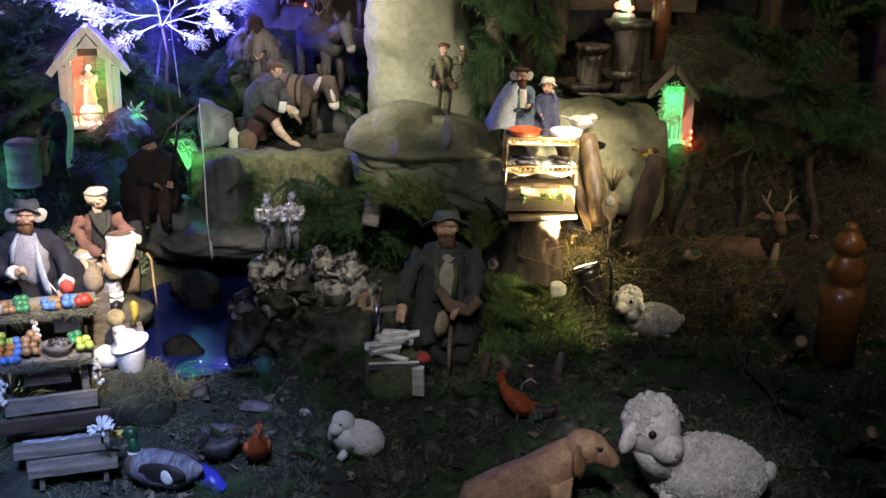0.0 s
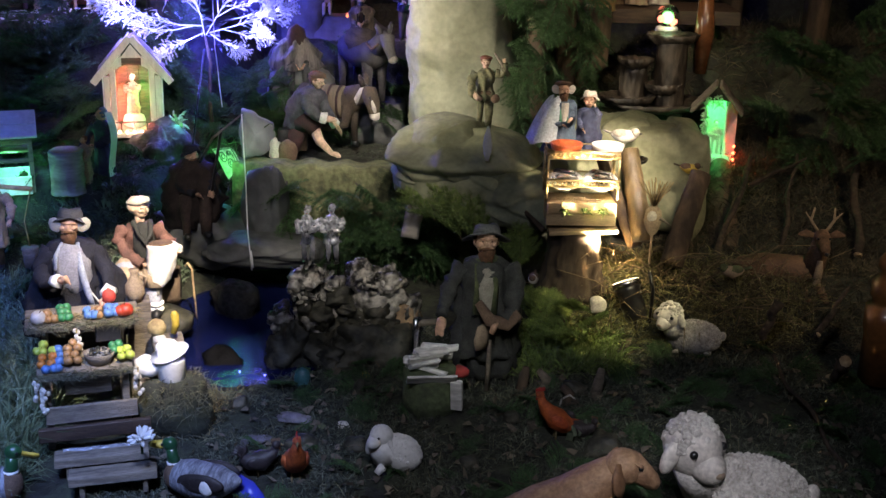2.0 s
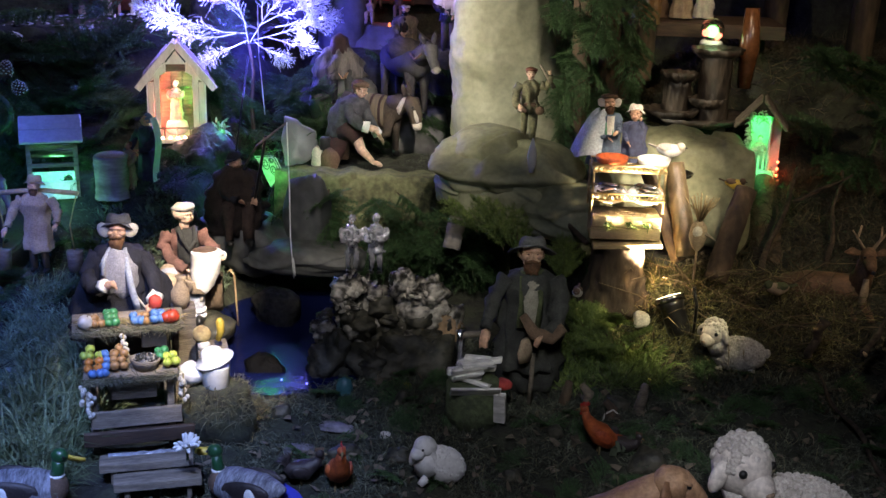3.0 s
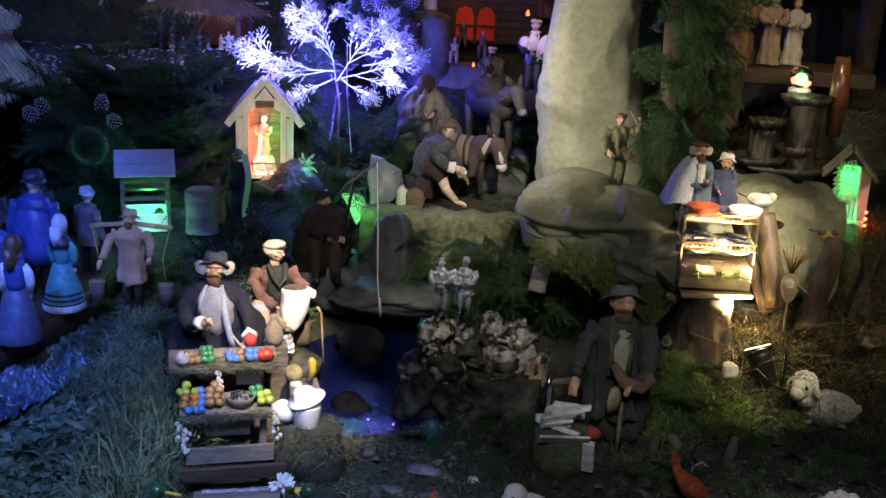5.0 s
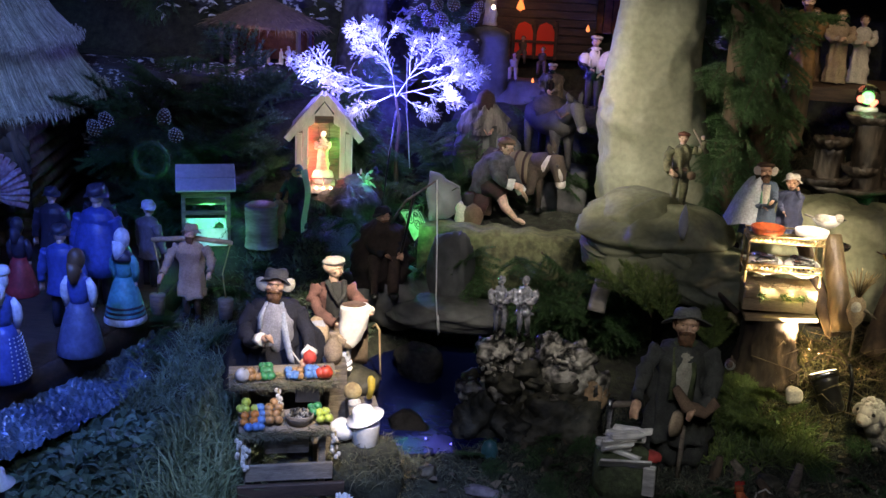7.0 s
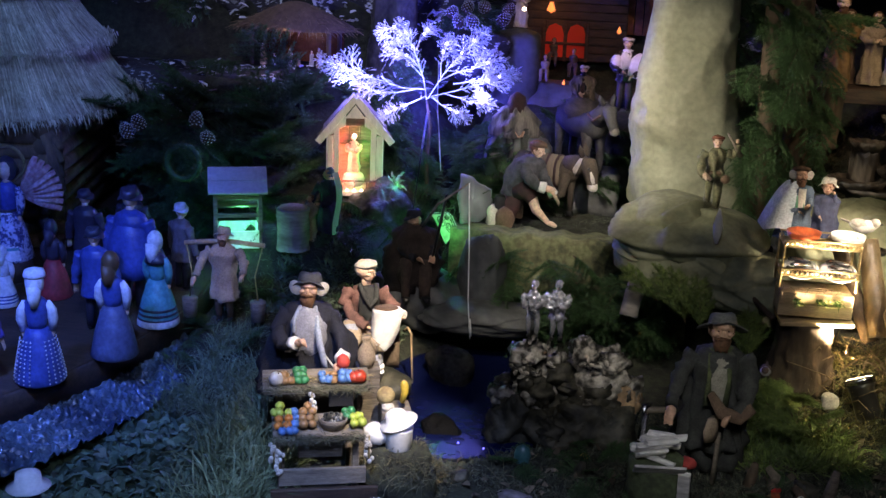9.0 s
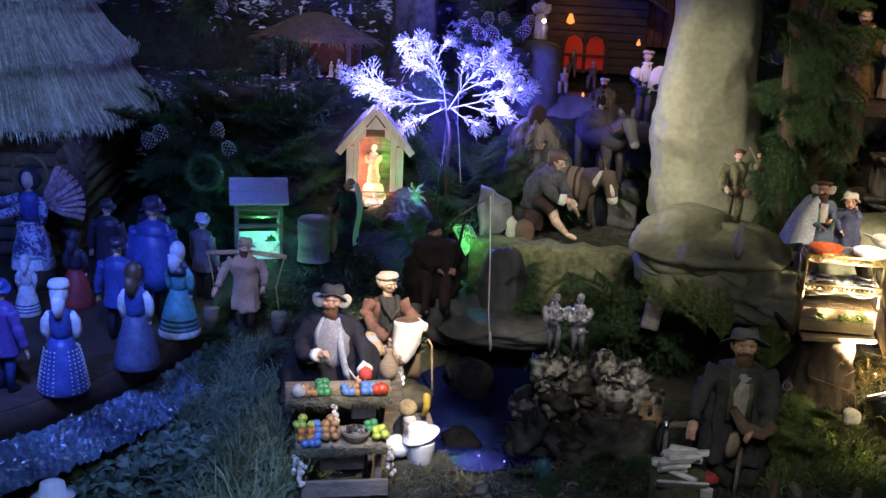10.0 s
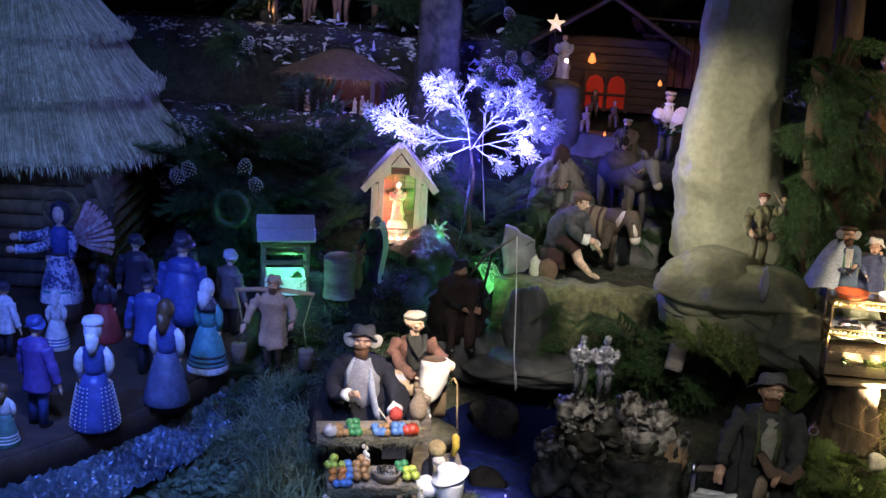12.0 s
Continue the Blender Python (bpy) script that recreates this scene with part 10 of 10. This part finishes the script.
thing("rock", k, (-0.38, 5.44, 0.77), "dark rock under the figure in white", "rock")
lamp("back_green", "POINT", (-0.298, 5.261, 0.968), 0.05, GREEN, None, 0.015)
lamp("whiteman_violet", "SPOT", (-0.55, 4.2, 1.9), 34, (0.95, 0.66, 0.95), (-0.39, 5.4, 1.0), 0.02, 22, 0.8)

# camels high up
M_CAMEL = mat("camel_hide", (0.35, 0.20, 0.10), (0.22, 0.12, 0.06), 0.8)
for c, rz in (((-2.522, 6.299, 1.314), 10), ((-2.350, 6.385, 1.315), -15), ((-2.158, 6.474, 1.313), 8), ((-2.015, 6.501, 1.311), 190)):
    thing("camel_figure", four_legged(0.22, M_CAMEL, neck_up=0.9, head_drop=-0.1, ear=0.08, leg=0.7), c, "brown camel figure on the upper ledge", "camel figure", rz=rz, group="camels")
k = Kit()
k.box((0, 0, 0.06), (0.12, 0.02, 0.12), M_LINEN, bev=0.008)
thing("white_cloth", k, (-2.700, 6.468, 1.287), "pale hanging cloth behind the camels", "cloth")
lamp("camel_lamp", "POINT", (-2.620, 6.243, 1.373), 0.12, (1.0, 0.75, 0.45), None, 0.02)

# ---- statues and fountain of the right-hand back ----
for c, hh, m, m2, lab in (
    ((0.478, 5.065, 1.056), 0.40, mat("brown_habit", (0.26, 0.15, 0.06), (0.13, 0.07, 0.03), 0.4, coat=0.3), M_FACEPALE, "glossy plaster statue in brown habit"),
    ((0.654, 5.279, 1.063), 0.32, M_TANCLOTH, M_FACEPALE, "plaster statue in tan robe"), ((0.762, 5.344, 1.060), 0.30, M_LINEN, M_FACEPALE, "plaster statue in pale robe"), ((0.556, 5.369, 1.050), 0.33, M_BROWNCLOTH, M_FACEPALE, "plaster statue in dark brown robe")):
    k = standing(hh, m, m2, [[(-0.13, 0, 0.76), (-0.2, -0.08, 0.58), (-0.02, -0.18, 0.62)], [(0.13, 0, 0.76), (0.2, -0.08, 0.58), (0.04, -0.18, 0.60)]], hair=M_BEARD, beard=M_BEARD if hh > 0.32 else None)
    thing("statue", k, c, lab, "statue", group="plaster statues")
k = Kit()
k.box((0, 0, 0), (0.75, 0.35, 0.06), M_DARKWOOD)
thing("shelf_board", k, (0.72, 5.34, 1.03), "dark board under the statues", "shelf")
for x in (0.42, 1.0):
    thing("post", Kit().tube([(0, 0, 0), (0, 0, 0.42)], [0.05, 0.045], M_BARK, 10), (x, 5.34, 0.6), "rough post that holds the shelf", "post", group="shelf posts")
k = Kit()
k.tube([(0, 0, 0.25 * i / 12) for i in range(13)], 0.06, M_BARK, 20)
k.rough(0.006, 18)
k.tube([(0, 0, 0.248), (0, 0, 0.253)], 0.052, M_ENDGRAIN, 16)
thing("log", k, (0.449, 4.957, 0.843), "upright bark-covered log in the back", "log")
k = Kit()
k.tube([(0, 0, 0), (0.005, 0, 0.17), (0, 0, 0.33)], [0.03, 0.042, 0.03], M_REDWOOD, 14)
thing("red_post", k, (0.894, 4.923, 0.831), "rounded red-brown wooden post", "post")
M_WETBARK = mat("wet_black_bark", (0.08, 0.065, 0.05), (0.012, 0.010, 0.009), 0.4, 34, 1.0, 70, stretch=(1, 1, 0.35))
ft = thing("fountain", None, (0.710, 4.805, 0.688), "tiered black bark fountain", "fountain")
for i, (x, z, r) in enumerate(((-0.13, 0.05, 0.12), (0.02, 0.10, 0.08), (-0.10, 0.20, 0.075), (0.05, 0.30, 0.11), (-0.02, 0.02, 0.24))):
    k = Kit()
    k.lathe((x, 0.02 * i, z), [(r * 0.6, -0.03), (r * 0.9, -0.01), (r, 0.012), (r * 0.93, 0.012), (r * 0.8, 0.0), (0.01, -0.002)], M_WETBARK, 64, 1, 0.8, 0.10, 9).rough(0.007, 55)
    part("basin", k, ft)
part("column", Kit().tube([(0.05, 0.06, -0.25 + 0.55 * i / 14) for i in range(15)], 0.065, M_WETBARK, 40).rough(0.010, 50), ft)
part("column", Kit().tube([(-0.10, 0.06, -0.25 + 0.43 * i / 14) for i in range(15)], 0.055, M_WETBARK, 40).rough(0.010, 50), ft)
# glass ball lit from below
gb = thing("glass_ball", None, (0.754, 5.011, 1.005), "clear glass ball lit by coloured lamps from its foot", "glass ball")
part("ball", Kit().ball((0, 0, 0.05), 0.05, M_GLASS, None, 24, 16), gb)
part("foot", Kit().lathe((0, 0, 0), [(0.05, -0.012), (0.045, 0.004), (0.03, 0.008)], M_WHITE, 20), gb)
k = Kit()
k.ball((0, 0, 0.045), 0.018, glow("ball_green_lamp", (0.2, 1.0, 0.25), 3.0), None, 10, 8)
part("green_lamp", k, gb)
k = Kit()
k.ball((0.02, 0, 0.03), 0.012, glow("ball_red_lamp", (1.0, 0.25, 0.15), 3.0), None, 10, 8)
k.ball((-0.022, -0.005, 0.04), 0.012, bpy.data.materials["ball_red_lamp"], None, 10, 8)
part("red_lamp", k, gb)
lamp("ball_lamp", "POINT", Vector((0.754, 5.011, 1.005)) + Vector((0, -0.08, 0.03)), 0.10, (0.6, 1.0, 0.6), None, 0.02)
# big stems in the dark
for x, y, r in ((0.175, 4.72, 0.045), (0.30, 4.85, 0.05), (0.28, 5.25, 0.05), (1.45, 5.3, 0.06), (1.9, 5.0, 0.07), (1.15, 5.7, 0.06)):
    k = Kit()
    k.tube([(0, 0, -0.1), (0.02, 0, 0.6), (-0.01, 0.02, 1.5)], [r, r * 0.9, r * 0.7], M_BARK, 12)
    thing("trunk", k, (x, y, height(x, y)), "dark conifer trunk in the unlit corner", "trunk", group="dark trunks")

# conifers on the upper ledges
R = rng(88)
spots = []
for i in range(46):
    x, y = R.uniform(-3.0, 0.2), R.uniform(6.3, 6.9)
    spots.append(((x, y, height(x, y) + R.uniform(0.0, 0.5)), R.uniform(-160, -20), R.uniform(-20, 60), R.uniform(1.0, 1.6)))
thicket("thicket", spots, "dark conifer branches on the upper ledge")
spots = []
for i in range(50):
    x, y = R.uniform(-1.2, -0.35), R.uniform(4.95, 5.3)
    spots.append(((x, y, height(x, y) + R.uniform(0.0, 0.08)), R.uniform(-160, -20), R.uniform(0, 40), R.uniform(0.4, 0.7)))
thicket("thicket", spots, "dark fir twigs between the figures")
spots = []
for i in range(64):
    x, y = R.uniform(-1.95, -0.95), R.uniform(5.02, 5.25)
    spots.append(((x, y, height(x, y) + R.uniform(0.0, 0.26)), R.uniform(-160, -20), R.uniform(0, 55), R.uniform(0.5, 0.85)))
thicket("thicket", spots, "dark fir twigs behind the chapel and the tree")
